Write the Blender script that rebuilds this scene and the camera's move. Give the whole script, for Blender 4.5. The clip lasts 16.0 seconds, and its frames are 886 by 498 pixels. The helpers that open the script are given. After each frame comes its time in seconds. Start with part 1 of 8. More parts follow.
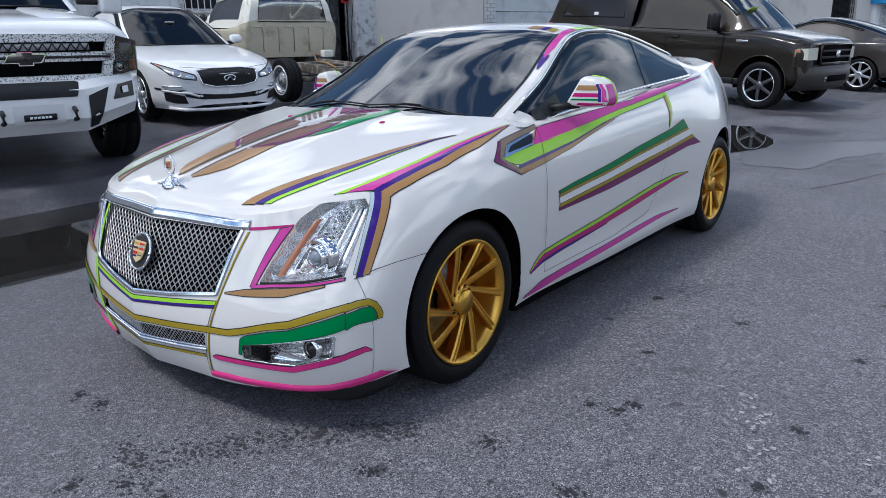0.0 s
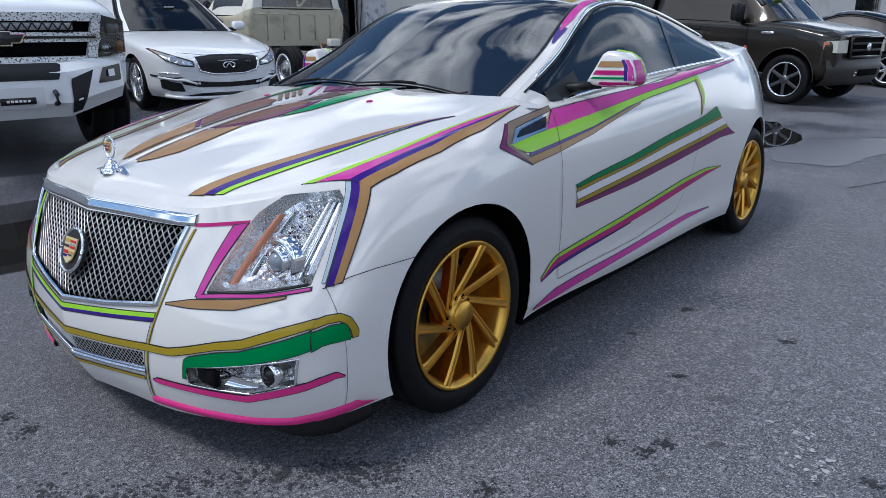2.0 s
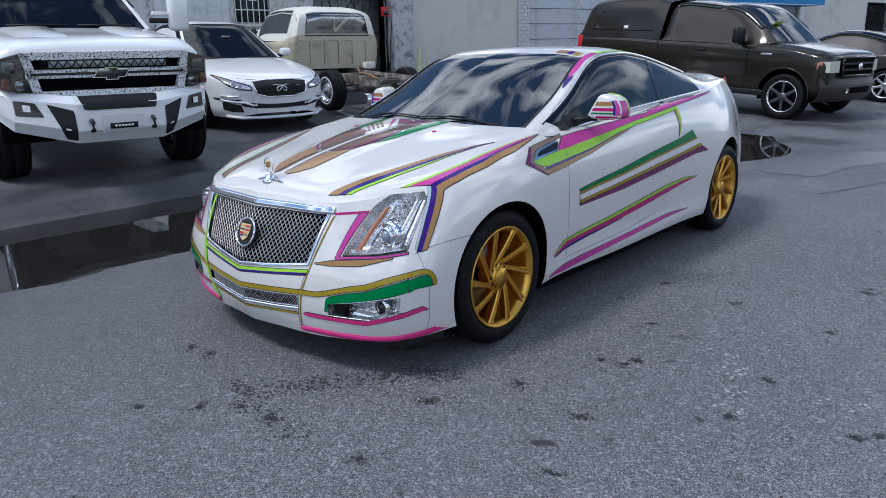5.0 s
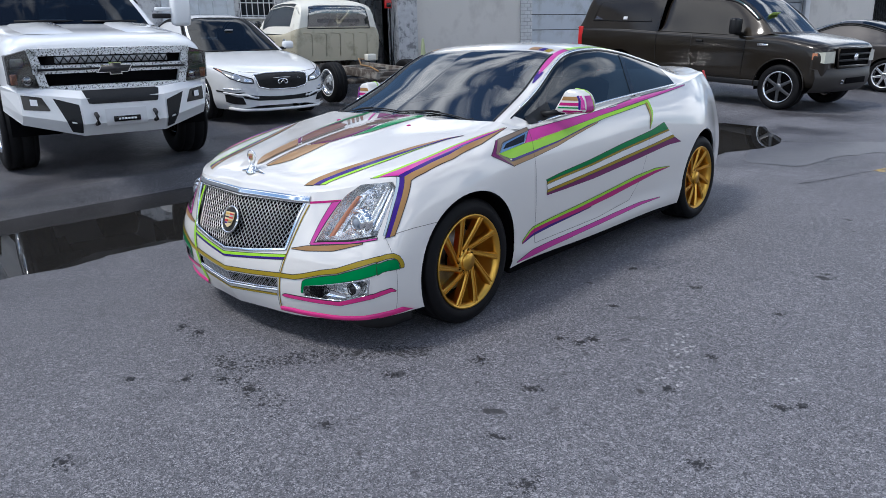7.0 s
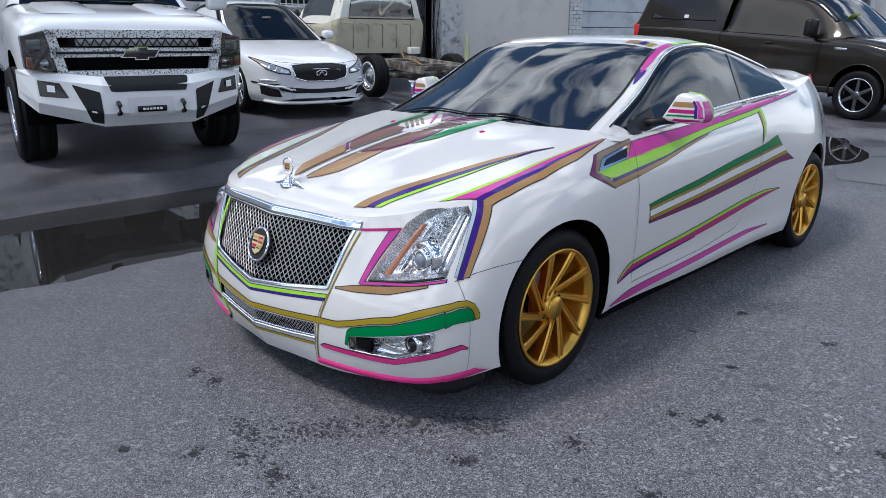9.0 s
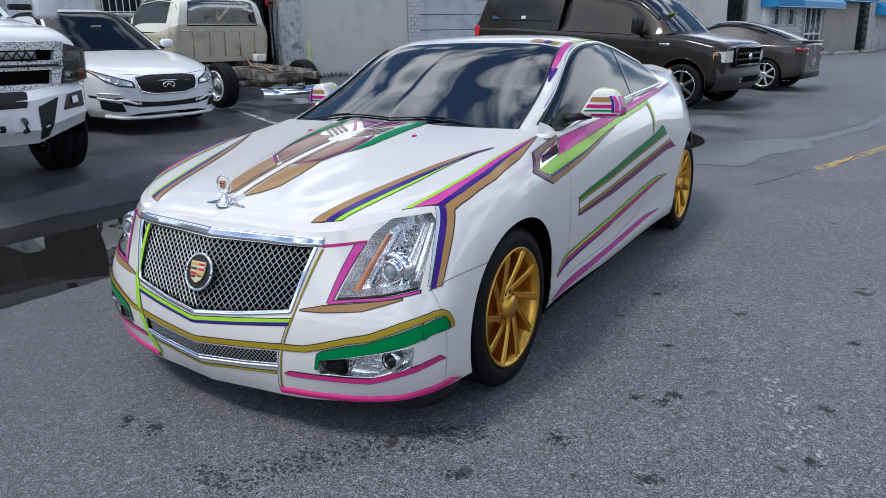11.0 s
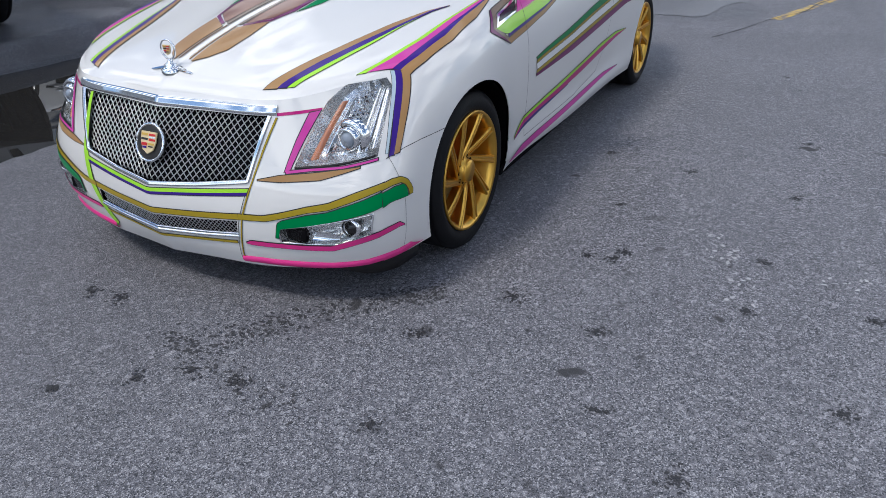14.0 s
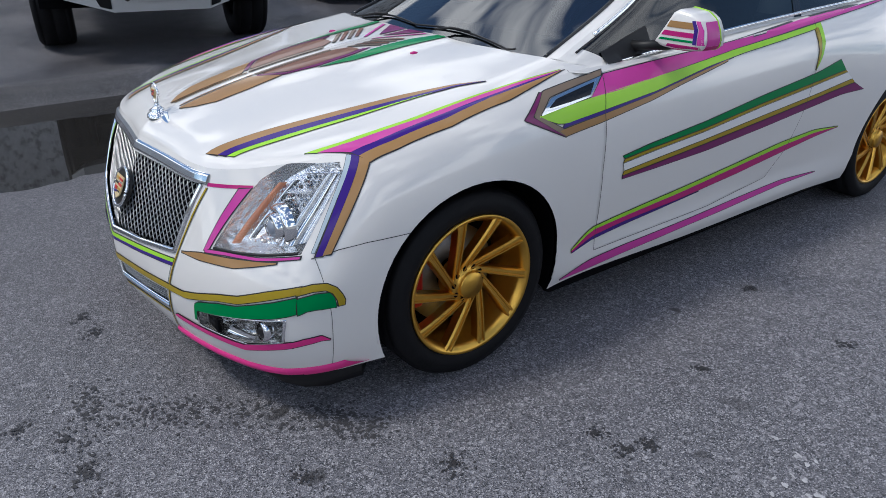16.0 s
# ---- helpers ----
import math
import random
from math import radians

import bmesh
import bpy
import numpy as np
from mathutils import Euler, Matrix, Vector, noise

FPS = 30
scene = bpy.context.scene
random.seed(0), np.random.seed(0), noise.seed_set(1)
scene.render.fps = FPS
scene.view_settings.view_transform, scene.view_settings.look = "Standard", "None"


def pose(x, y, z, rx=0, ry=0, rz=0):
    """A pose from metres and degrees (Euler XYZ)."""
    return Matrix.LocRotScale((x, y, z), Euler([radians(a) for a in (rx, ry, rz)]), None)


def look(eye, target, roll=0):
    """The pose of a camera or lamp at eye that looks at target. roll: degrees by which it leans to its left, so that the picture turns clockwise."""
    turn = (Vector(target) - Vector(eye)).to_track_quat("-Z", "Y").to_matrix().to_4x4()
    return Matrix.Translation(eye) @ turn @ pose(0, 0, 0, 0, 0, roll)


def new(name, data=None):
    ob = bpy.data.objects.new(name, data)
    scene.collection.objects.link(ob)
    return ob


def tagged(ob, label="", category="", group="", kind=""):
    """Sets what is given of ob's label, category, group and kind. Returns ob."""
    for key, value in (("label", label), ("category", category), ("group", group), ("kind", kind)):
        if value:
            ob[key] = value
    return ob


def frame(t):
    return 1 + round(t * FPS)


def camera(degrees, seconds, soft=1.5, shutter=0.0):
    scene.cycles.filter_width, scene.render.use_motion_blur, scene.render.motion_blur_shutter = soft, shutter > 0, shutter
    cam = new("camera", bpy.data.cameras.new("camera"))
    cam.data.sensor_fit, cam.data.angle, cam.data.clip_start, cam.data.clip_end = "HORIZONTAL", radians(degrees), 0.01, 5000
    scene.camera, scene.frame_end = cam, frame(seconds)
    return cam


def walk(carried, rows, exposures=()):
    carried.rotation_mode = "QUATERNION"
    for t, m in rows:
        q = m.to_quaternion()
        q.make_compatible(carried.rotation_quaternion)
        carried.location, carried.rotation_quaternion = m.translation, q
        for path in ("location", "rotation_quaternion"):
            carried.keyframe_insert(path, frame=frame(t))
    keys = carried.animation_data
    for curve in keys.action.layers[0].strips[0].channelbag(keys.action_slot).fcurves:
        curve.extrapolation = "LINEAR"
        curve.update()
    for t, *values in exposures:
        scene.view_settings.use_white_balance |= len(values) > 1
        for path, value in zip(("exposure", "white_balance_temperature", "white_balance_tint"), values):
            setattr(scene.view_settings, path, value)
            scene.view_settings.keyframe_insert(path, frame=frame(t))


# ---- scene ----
cam = camera(63.4, 16.0, soft=0.8)
PATH = [
    (0, (2.448, -2.123, 1.31), (1.246, -0.622, 0.76), -1.3),
    (0.5, (2.373, -1.955, 1.279), (1.166, -0.466, 0.71), -1.2),
    (1, (2.293, -1.809, 1.229), (1.102, -0.309, 0.655), -1.0),
    (1.5, (2.246, -1.744, 1.208), (1.036, -0.257, 0.641), -0.8),
    (2, (2.212, -1.738, 1.203), (0.988, -0.26, 0.644), -0.8),
    (2.5, (2.216, -1.764, 1.209), (0.979, -0.295, 0.652), -0.7),
    (3, (2.251, -1.827, 1.225), (1.002, -0.367, 0.671), -0.8),
    (3.5, (2.361, -2.03, 1.288), (1.117, -0.561, 0.746), -0.9),
    (4, (2.521, -2.261, 1.369), (1.273, -0.792, 0.833), -1.0),
    (6.3, (3.092, -2.95, 1.412), (1.797, -1.522, 0.878), -1.4),
    (6.5, (3.111, -2.892, 1.427), (1.818, -1.467, 0.882), -1.5),
    (7, (3.152, -2.734, 1.434), (1.863, -1.309, 0.88), -1.5),
    (7.5, (3.09, -2.63, 1.424), (1.82, -1.189, 0.863), -1.3),
    (8, (2.892, -2.449, 1.427), (1.597, -1.033, 0.864), 0.3),
    (8.2, (2.791, -2.403, 1.421), (1.438, -1.041, 0.859), 0.2),
    (10.3, (2.082, -2.254, 1.376), (0.904, -0.742, 0.806), -2.2),
    (10.5, (2.045, -2.3, 1.381), (0.963, -0.717, 0.814), -2.0),
    (11, (2.061, -2.507, 1.39), (1.061, -0.867, 0.834), -1.4),
    (11.5, (2.104, -2.787, 1.406), (1.145, -1.119, 0.86), -1.4),
    (12, (2.09, -3.04, 1.419), (1.167, -1.351, 0.875), -1.5),
    (12.5, (2.062, -3.164, 1.405), (1.184, -1.453, 0.854), -1.5),
    (13, (2.045, -2.981, 1.412), (1.186, -1.264, 0.852), -1.7),
    (13.5, (2.1, -2.77, 1.424), (1.253, -1.133, 0.647), -1.9),
    (14, (2.067, -2.515, 1.437), (1.234, -0.954, 0.506), -1.3),
    (14.5, (2.061, -2.267, 1.47), (1.172, -0.746, 0.524), -0.3),
    (15, (2.189, -1.966, 1.442), (1.156, -0.501, 0.557), 0.1),
    (15.5, (2.343, -1.693, 1.447), (1.079, -0.404, 0.588), 0.6),
    (16, (2.472, -1.343, 1.467), (1.033, -0.254, 0.606), 0.6),
]
EXPOSURES = [(0.0, -0.16, 5450, 10), (1.4, -0.12, 5480, 10), (2.2, -0.30, 5320, 10), (4.0, -0.30, 5250, 10), (7.0, -0.08, 5550, 10), (11.0, -0.18, 5550, 10), (13.0, -0.10, 5580, 10), (15.0, -0.14, 5600, 10), (16.0, -0.24, 5620, 10)]
walk(cam, [(t, look(eye, target, roll)) for t, eye, target, roll in PATH], EXPOSURES)

# ---- world and light ----
world = bpy.data.worlds.new("sky")
scene.world = world
world.use_nodes = True
wn, wl = world.node_tree.nodes, world.node_tree.links
wn.clear()
SUN_ELEV, SUN_ROT = 58.0, 204.0
sky = wn.new("ShaderNodeTexSky")
sky.sky_type = 'NISHITA'
sky.sun_disc = False
sky.sun_elevation, sky.sun_rotation = radians(SUN_ELEV), radians(SUN_ROT)
sky.air_density, sky.dust_density, sky.ozone_density = 1.2, 0.3, 2.0
tc = wn.new("ShaderNodeTexCoord")
cmap = wn.new("ShaderNodeMapping")
cmap.inputs["Scale"].default_value = (1.5, 1.5, 3.0)
cmap.inputs["Location"].default_value = (0.65, 1.3, 0.0)
cnoise = wn.new("ShaderNodeTexNoise")
cnoise.inputs["Scale"].default_value, cnoise.inputs["Detail"].default_value = 2.3, 6.0
cramp = wn.new("ShaderNodeValToRGB")
cramp.color_ramp.elements[0].position, cramp.color_ramp.elements[1].position = 0.545, 0.665
cmix = wn.new("ShaderNodeMix")
cmix.data_type = 'RGBA'
cmix.inputs["B"].default_value = (19.0, 18.2, 16.9, 1)
wbg, wout = wn.new("ShaderNodeBackground"), wn.new("ShaderNodeOutputWorld")
wbg.inputs["Strength"].default_value = 0.105
wl.new(tc.outputs["Generated"], cmap.inputs["Vector"])
wl.new(cmap.outputs["Vector"], cnoise.inputs["Vector"])
csep, cgrad, cadd = wn.new("ShaderNodeSeparateXYZ"), wn.new("ShaderNodeMapRange"), wn.new("ShaderNodeMath")
cgrad.inputs["From Min"].default_value, cgrad.inputs["From Max"].default_value = 0.05, 0.85
cgrad.inputs["To Min"].default_value, cgrad.inputs["To Max"].default_value = 0.11, 0.03
wl.new(tc.outputs["Generated"], csep.inputs["Vector"])
wl.new(csep.outputs["Z"], cgrad.inputs["Value"])
wl.new(cnoise.outputs["Fac"], cadd.inputs[0])
wl.new(cgrad.outputs["Result"], cadd.inputs[1])
wl.new(cadd.outputs["Value"], cramp.inputs["Fac"])
wl.new(cramp.outputs["Color"], cmix.inputs["Factor"])
wl.new(sky.outputs["Color"], cmix.inputs["A"])
wl.new(cmix.outputs["Result"], wbg.inputs["Color"])
wl.new(wbg.outputs["Background"], wout.inputs["Surface"])
sun = new("sun", bpy.data.lights.new("sun", 'SUN'))
sun.data.energy, sun.data.angle, sun.data.color = 2.7, radians(12), (1.0, 0.89, 0.73)
sun.rotation_euler = (radians(90 - SUN_ELEV), 0, radians(180 - SUN_ROT))

# ---- materials ----
def material(name, color, rough=0.5, metal=0.0, coat=0.0, vary=0.0, scale=8.0, bump=0.0, bump_scale=60.0, dirt=None, dirt_scale=3.0, dirt_lo=0.5, dirt_hi=0.7, per_piece=0.0, coat_rough=0.03, emit=0.0, shine=0.5, stretch=(1, 1, 1)):
    """A principled surface with fine grain, a broader stain and a bump, in object space."""
    m = bpy.data.materials.new(name)
    m.use_nodes = True
    n, l = m.node_tree.nodes, m.node_tree.links
    b = n["Principled BSDF"]
    b.inputs["Roughness"].default_value = rough
    b.inputs["Metallic"].default_value = metal
    b.inputs["Specular IOR Level"].default_value = shine
    b.inputs["Coat Weight"].default_value = coat
    b.inputs["Coat Roughness"].default_value = coat_rough
    col = (*color, 1)
    b.inputs["Base Color"].default_value = col
    out = None
    tcn = n.new("ShaderNodeTexCoord")
    mp = n.new("ShaderNodeMapping")
    mp.inputs["Scale"].default_value = stretch
    l.new(tcn.outputs["Object"], mp.inputs["Vector"])

    def mixer(fac, a, bcol):
        x = n.new("ShaderNodeMix")
        x.data_type = 'RGBA'
        l.new(fac, x.inputs["Factor"])
        if isinstance(a, tuple):
            x.inputs["A"].default_value = a
        else:
            l.new(a, x.inputs["A"])
        x.inputs["B"].default_value = bcol
        return x.outputs["Result"]

    if vary:
        t = n.new("ShaderNodeTexNoise")
        t.inputs["Scale"].default_value, t.inputs["Detail"].default_value = scale, 6
        l.new(mp.outputs["Vector"], t.inputs["Vector"])
        out = mixer(t.outputs["Fac"], tuple(min(1, c * (1 + vary)) for c in color) + (1,), tuple(c * (1 - vary) for c in color) + (1,))
    if dirt:
        t = n.new("ShaderNodeTexNoise")
        t.inputs["Scale"].default_value, t.inputs["Detail"].default_value, t.inputs["Roughness"].default_value = dirt_scale, 8, 0.65
        l.new(mp.outputs["Vector"], t.inputs["Vector"])
        r = n.new("ShaderNodeMapRange")
        r.inputs["From Min"].default_value, r.inputs["From Max"].default_value = dirt_lo, dirt_hi
        l.new(t.outputs["Fac"], r.inputs["Value"])
        out = mixer(r.outputs["Result"], out or col, (*dirt, 1))
    if per_piece:
        info = n.new("ShaderNodeObjectInfo")
        hs = n.new("ShaderNodeHueSaturation")
        r = n.new("ShaderNodeMapRange")
        r.inputs["To Min"].default_value, r.inputs["To Max"].default_value = 1 - per_piece, 1 + per_piece
        l.new(info.outputs["Random"], r.inputs["Value"])
        l.new(r.outputs["Result"], hs.inputs["Value"])
        if out:
            l.new(out, hs.inputs["Color"])
        else:
            hs.inputs["Color"].default_value = col
        out = hs.outputs["Color"]
    if out:
        l.new(out, b.inputs["Base Color"])
    if bump:
        t = n.new("ShaderNodeTexNoise")
        t.inputs["Scale"].default_value, t.inputs["Detail"].default_value = bump_scale, 4
        l.new(mp.outputs["Vector"], t.inputs["Vector"])
        k = n.new("ShaderNodeBump")
        k.inputs["Strength"].default_value, k.inputs["Distance"].default_value = bump, 0.02
        l.new(t.outputs["Fac"], k.inputs["Height"])
        l.new(k.outputs["Normal"], b.inputs["Normal"])
    if emit:
        b.inputs["Emission Color"].default_value = col
        b.inputs["Emission Strength"].default_value = emit
    return m


def glass(name, tint=(0.3, 0.3, 0.3), rough=0.0, gloss=1.45):
    """A thin sheet: clear or tinted straight through, with the gloss of glass."""
    m = bpy.data.materials.new(name)
    m.use_nodes = True
    n, l = m.node_tree.nodes, m.node_tree.links
    n.clear()
    tr, gl, mx, fr, o = (n.new("ShaderNode" + k) for k in ("BsdfTransparent", "BsdfGlossy", "MixShader", "Fresnel", "OutputMaterial"))
    tr.inputs["Color"].default_value = (*tint, 1)
    gl.inputs["Roughness"].default_value = rough
    fr.inputs["IOR"].default_value = gloss
    l.new(fr.outputs["Fac"], mx.inputs["Fac"])
    l.new(tr.outputs["BSDF"], mx.inputs[1])
    l.new(gl.outputs["BSDF"], mx.inputs[2])
    l.new(mx.outputs["Shader"], o.inputs["Surface"])
    return m


PEARL = material("pearl_white_paint", (0.705, 0.685, 0.655), 0.42, coat=1.0, vary=0.012, scale=3.0, coat_rough=0.05, shine=0.35)
PEARL.node_tree.nodes["Principled BSDF"].inputs["Coat IOR"].default_value = 1.75
CHROME = material("chrome", (0.86, 0.87, 0.88), 0.07, 1.0, vary=0.03, scale=20)
GOLD = material("gold_alloy", (0.68, 0.40, 0.07), 0.33, 1.0, vary=0.08, scale=30, bump=0.03, bump_scale=300)
RUBBER = material("tyre_rubber", (0.007, 0.007, 0.008), 0.6, vary=0.3, scale=25, bump=0.06, bump_scale=120, shine=0.16)
BLACK = material("black_plastic", (0.009, 0.009, 0.010), 0.45, vary=0.3, scale=30, shine=0.3)
GLOSS_BLACK = material("gloss_black", (0.01, 0.01, 0.011), 0.12, vary=0.2, scale=30)
# near-black; the darkness of cavities is put into this colour
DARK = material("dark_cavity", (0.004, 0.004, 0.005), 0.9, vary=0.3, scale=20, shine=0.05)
DISC = material("brake_steel", (0.25, 0.24, 0.23), 0.45, 1.0, vary=0.2, scale=40)
RED_PAINT = material("red_caliper_paint", (0.50, 0.015, 0.015), 0.35, vary=0.1, scale=20)
CABIN = material("cabin_trim", (0.02, 0.019, 0.018), 0.75, vary=0.3, scale=15, bump=0.1, shine=0.15)
TINT = glass("tinted_glass", (0.10, 0.15, 0.19), gloss=1.8)
SCREEN = glass("windscreen_glass", (0.22, 0.30, 0.38), gloss=2.7)
CLEAR = glass("clear_lens", (0.97, 0.98, 0.99), gloss=1.42)
AMBER = material("amber_reflector", (0.50, 0.19, 0.085), 0.3, coat=1.0, vary=0.15, scale=60)
SILVER = material("silver_reflector", (0.86, 0.87, 0.88), 0.2, 0.9, vary=0.1, scale=60)
PINK = material("pink_vinyl", (0.50, 0.05, 0.30), 0.38, coat=0.42, vary=0.06, scale=12, shine=0.08)
HOT_PINK = material("hot_pink_vinyl", (0.60, 0.035, 0.21), 0.36, coat=0.42, vary=0.06, scale=12, shine=0.08)
MAGENTA = material("magenta_vinyl", (0.42, 0.012, 0.16), 0.38, coat=0.42, vary=0.06, scale=12, shine=0.08)
PLUM = material("plum_vinyl", (0.16, 0.02, 0.11), 0.38, coat=0.42, vary=0.06, scale=12, shine=0.08)
LIME = material("lime_vinyl", (0.32, 0.62, 0.03), 0.38, coat=0.42, vary=0.06, scale=12, shine=0.08)
GREEN = material("green_vinyl", (0.0, 0.20, 0.05), 0.38, coat=0.42, vary=0.06, scale=12, shine=0.08)
VIOLET = material("violet_vinyl", (0.040, 0.014, 0.19), 0.35, coat=0.42, vary=0.06, scale=12, shine=0.08)
TAN = material("tan_vinyl", (0.33, 0.19, 0.075), 0.35, coat=0.42, vary=0.06, scale=12, shine=0.08)
OLIVE = material("olive_gold_vinyl", (0.34, 0.25, 0.015), 0.35, coat=0.42, vary=0.06, scale=12, shine=0.08)
WHITE_VINYL = material("white_vinyl", (0.75, 0.75, 0.74), 0.3, coat=0.42, vary=0.03, scale=12)
INK = material("black_pinstripe", (0.02, 0.018, 0.02), 0.4, vary=0.2, scale=12)

# ---- building helpers ----
def part(name, bm, mat, parent, label="", smooth=True):
    """One mesh object from a bmesh, under a thing or a part."""
    me = bpy.data.meshes.new(name)
    bmesh.ops.recalc_face_normals(bm, faces=bm.faces)
    for f in bm.faces:
        f.smooth = smooth
    bm.to_mesh(me)
    bm.free()
    me.materials.append(mat)
    ob = new(name, me)
    ob.parent = parent
    if label:
        tagged(ob, label)
    return ob


def raw(name, verts, faces, mat, parent, label="", smooth=True):
    """One mesh object from vertices and faces as they are."""
    me = bpy.data.meshes.new(name)
    me.from_pydata([tuple(v) for v in verts], [], faces)
    me.polygons.foreach_set("use_smooth", [smooth] * len(me.polygons))
    me.materials.append(mat)
    ob = new(name, me)
    ob.parent = parent
    if label:
        tagged(ob, label)
    return ob


def thing(name, label, category, m=None, group="", kind=""):
    ob = new(name)
    ob.empty_display_size = 0.2
    if m is not None:
        ob.matrix_basis = m
    return tagged(ob, label, category, group, kind)


def spline(points, counts):
    """Catmull-Rom through the points, with so many steps in each stretch."""
    p = np.array(points, float)
    if isinstance(counts, int):
        counts = [counts] * (len(p) - 1)
    ext = np.vstack([2 * p[0] - p[1], p, 2 * p[-1] - p[-2]])
    out = []
    for i, c in enumerate(counts):
        a, b, d, e = ext[i:i + 4]
        t1 = max(np.linalg.norm(b - a), 1e-6) ** 0.5
        t2 = t1 + max(np.linalg.norm(d - b), 1e-6) ** 0.5
        t3 = t2 + max(np.linalg.norm(e - d), 1e-6) ** 0.5
        for k in range(c + (i == len(counts) - 1)):
            t = t1 + (t2 - t1) * k / c
            a1, a2, a3 = (t1 - t) / t1 * a + t / t1 * b, (t2 - t) / (t2 - t1) * b + (t - t1) / (t2 - t1) * d, (t3 - t) / (t3 - t2) * d + (t - t2) / (t3 - t2) * e
            b1, b2 = (t2 - t) / t2 * a1 + t / t2 * a2, (t3 - t) / (t3 - t1) * a2 + (t - t1) / (t3 - t1) * a3
            out.append((t2 - t) / (t2 - t1) * b1 + (t - t1) / (t2 - t1) * b2)
    return np.array(out)


def loft(rails, along, across):
    """A grid of points over rails that have the same number of stations."""
    lines = [spline(r, along) for r in rails]
    return np.array([spline([ln[j] for ln in lines], across) for j in range(len(lines[0]))]).transpose(1, 0, 2)


def grid_bm(g, bm=None, mirror=False):
    bm = bm or bmesh.new()
    for sx in ((1, -1) if mirror else (1,)):
        vs = [[bm.verts.new((p[0] * sx, p[1], p[2])) for p in row] for row in g]
        for i in range(len(g) - 1):
            for j in range(len(g[0]) - 1):
                q = [vs[i][j], vs[i][j + 1], vs[i + 1][j + 1], vs[i + 1][j]]
                try:
                    bm.faces.new(q if sx > 0 else q[::-1])
                except ValueError:
                    pass
    if mirror:
        bmesh.ops.remove_doubles(bm, verts=[v for v in bm.verts if abs(v.co.x) < 1e-4], dist=2e-4)
    return bm


def box(bm, size, at, bevel=0.0, turn=None, taper=None, segs=2):
    """A box of that size about the point, bevelled; taper scales its top in x and y."""
    r = bmesh.ops.create_cube(bm, size=1.0)
    vs = r["verts"]
    for v in vs:
        k = taper if taper and v.co.z > 0 else (1, 1)
        v.co = Vector((v.co.x * size[0] * k[0], v.co.y * size[1] * k[1], v.co.z * size[2]))
    if bevel:
        es = list({e for v in vs for e in v.link_edges})
        rb = bmesh.ops.bevel(bm, geom=es, offset=bevel, segments=segs, affect='EDGES', profile=0.5)
        vs = list(set(rb["verts"]) | {v for v in vs if v.is_valid})
    m = Matrix.Translation(at) @ (turn or Matrix())
    bmesh.ops.transform(bm, matrix=m, verts=vs)
    return bm


def boxed(size, at, bevel=0.0, turn=None, taper=None, segs=2):
    return box(bmesh.new(), size, at, bevel, turn, taper, segs)


def lathe(profile, segs=48, axis='X', close=False, bm=None, centre=(0, 0, 0)):
    """Turns (distance along the axis, radius) round the axis."""
    bm = bm or bmesh.new()
    rings = []
    for k in range(segs):
        a = 2 * math.pi * k / segs
        c, s = math.cos(a), math.sin(a)
        row = []
        for d, r in profile:
            p = {'X': (d, r * c, r * s), 'Y': (r * c, d, r * s), 'Z': (r * c, r * s, d)}[axis]
            row.append(bm.verts.new(Vector(p) + Vector(centre)))
        rings.append(row)
    n = len(profile)
    for k in range(segs):
        a, b = rings[k], rings[(k + 1) % segs]
        for i in range(n if close else n - 1):
            bm.faces.new([a[i], b[i], b[(i + 1) % n], a[(i + 1) % n]])
    return bm


def tube(points, radius, segs=8, bm=None, closed=False):
    """A round bar along the points."""
    bm = bm or bmesh.new()
    pts = [Vector(p) for p in points]
    n = len(pts)
    rings = []
    up = Vector((0, 0, 1))
    for i, p in enumerate(pts):
        a = pts[(i - 1) % n] if (closed or i) else p
        b = pts[(i + 1) % n] if (closed or i < n - 1) else p
        d = (b - a).normalized()
        s = d.cross(up)
        s = d.cross(Vector((1, 0, 0))) if s.length < 0.05 else s
        s.normalize()
        w = s.cross(d)
        r = radius[i] if isinstance(radius, (list, tuple)) else radius
        rings.append([bm.verts.new(p + r * (math.cos(2 * math.pi * k / segs) * s + math.sin(2 * math.pi * k / segs) * w)) for k in range(segs)])
    for i in range(n if closed else n - 1):
        a, b = rings[i], rings[(i + 1) % n]
        for k in range(segs):
            bm.faces.new([a[k], a[(k + 1) % segs], b[(k + 1) % segs], b[k]])
    if not closed:
        bm.faces.new(rings[0][::-1])
        bm.faces.new(rings[-1])
    return bm


def resample(poly, n):
    p = np.array(poly, float)
    d = np.concatenate([[0], np.cumsum(np.linalg.norm(np.diff(p, axis=0), axis=1))])
    t = np.linspace(0, d[-1], n)
    return np.stack([np.interp(t, d, p[:, k]) for k in range(p.shape[1])], 1)


def inside(poly, x, y):
    hit = False
    for (x0, y0), (x1, y1) in zip(poly, poly[1:] + poly[:1]):
        if (y0 > y) != (y1 > y) and x < (x1 - x0) * (y - y0) / (y1 - y0) + x0:
            hit = not hit
    return hit

# ---- ground ----
def smooth(a, b, v):
    t = min(1.0, max(0.0, (v - a) / (b - a)))
    return t * t * (3 - 2 * t)


def lip_x(y):
    return -4.15 + 0.10 * math.sin(y * 0.9) - 0.12 * (y - 0.5)


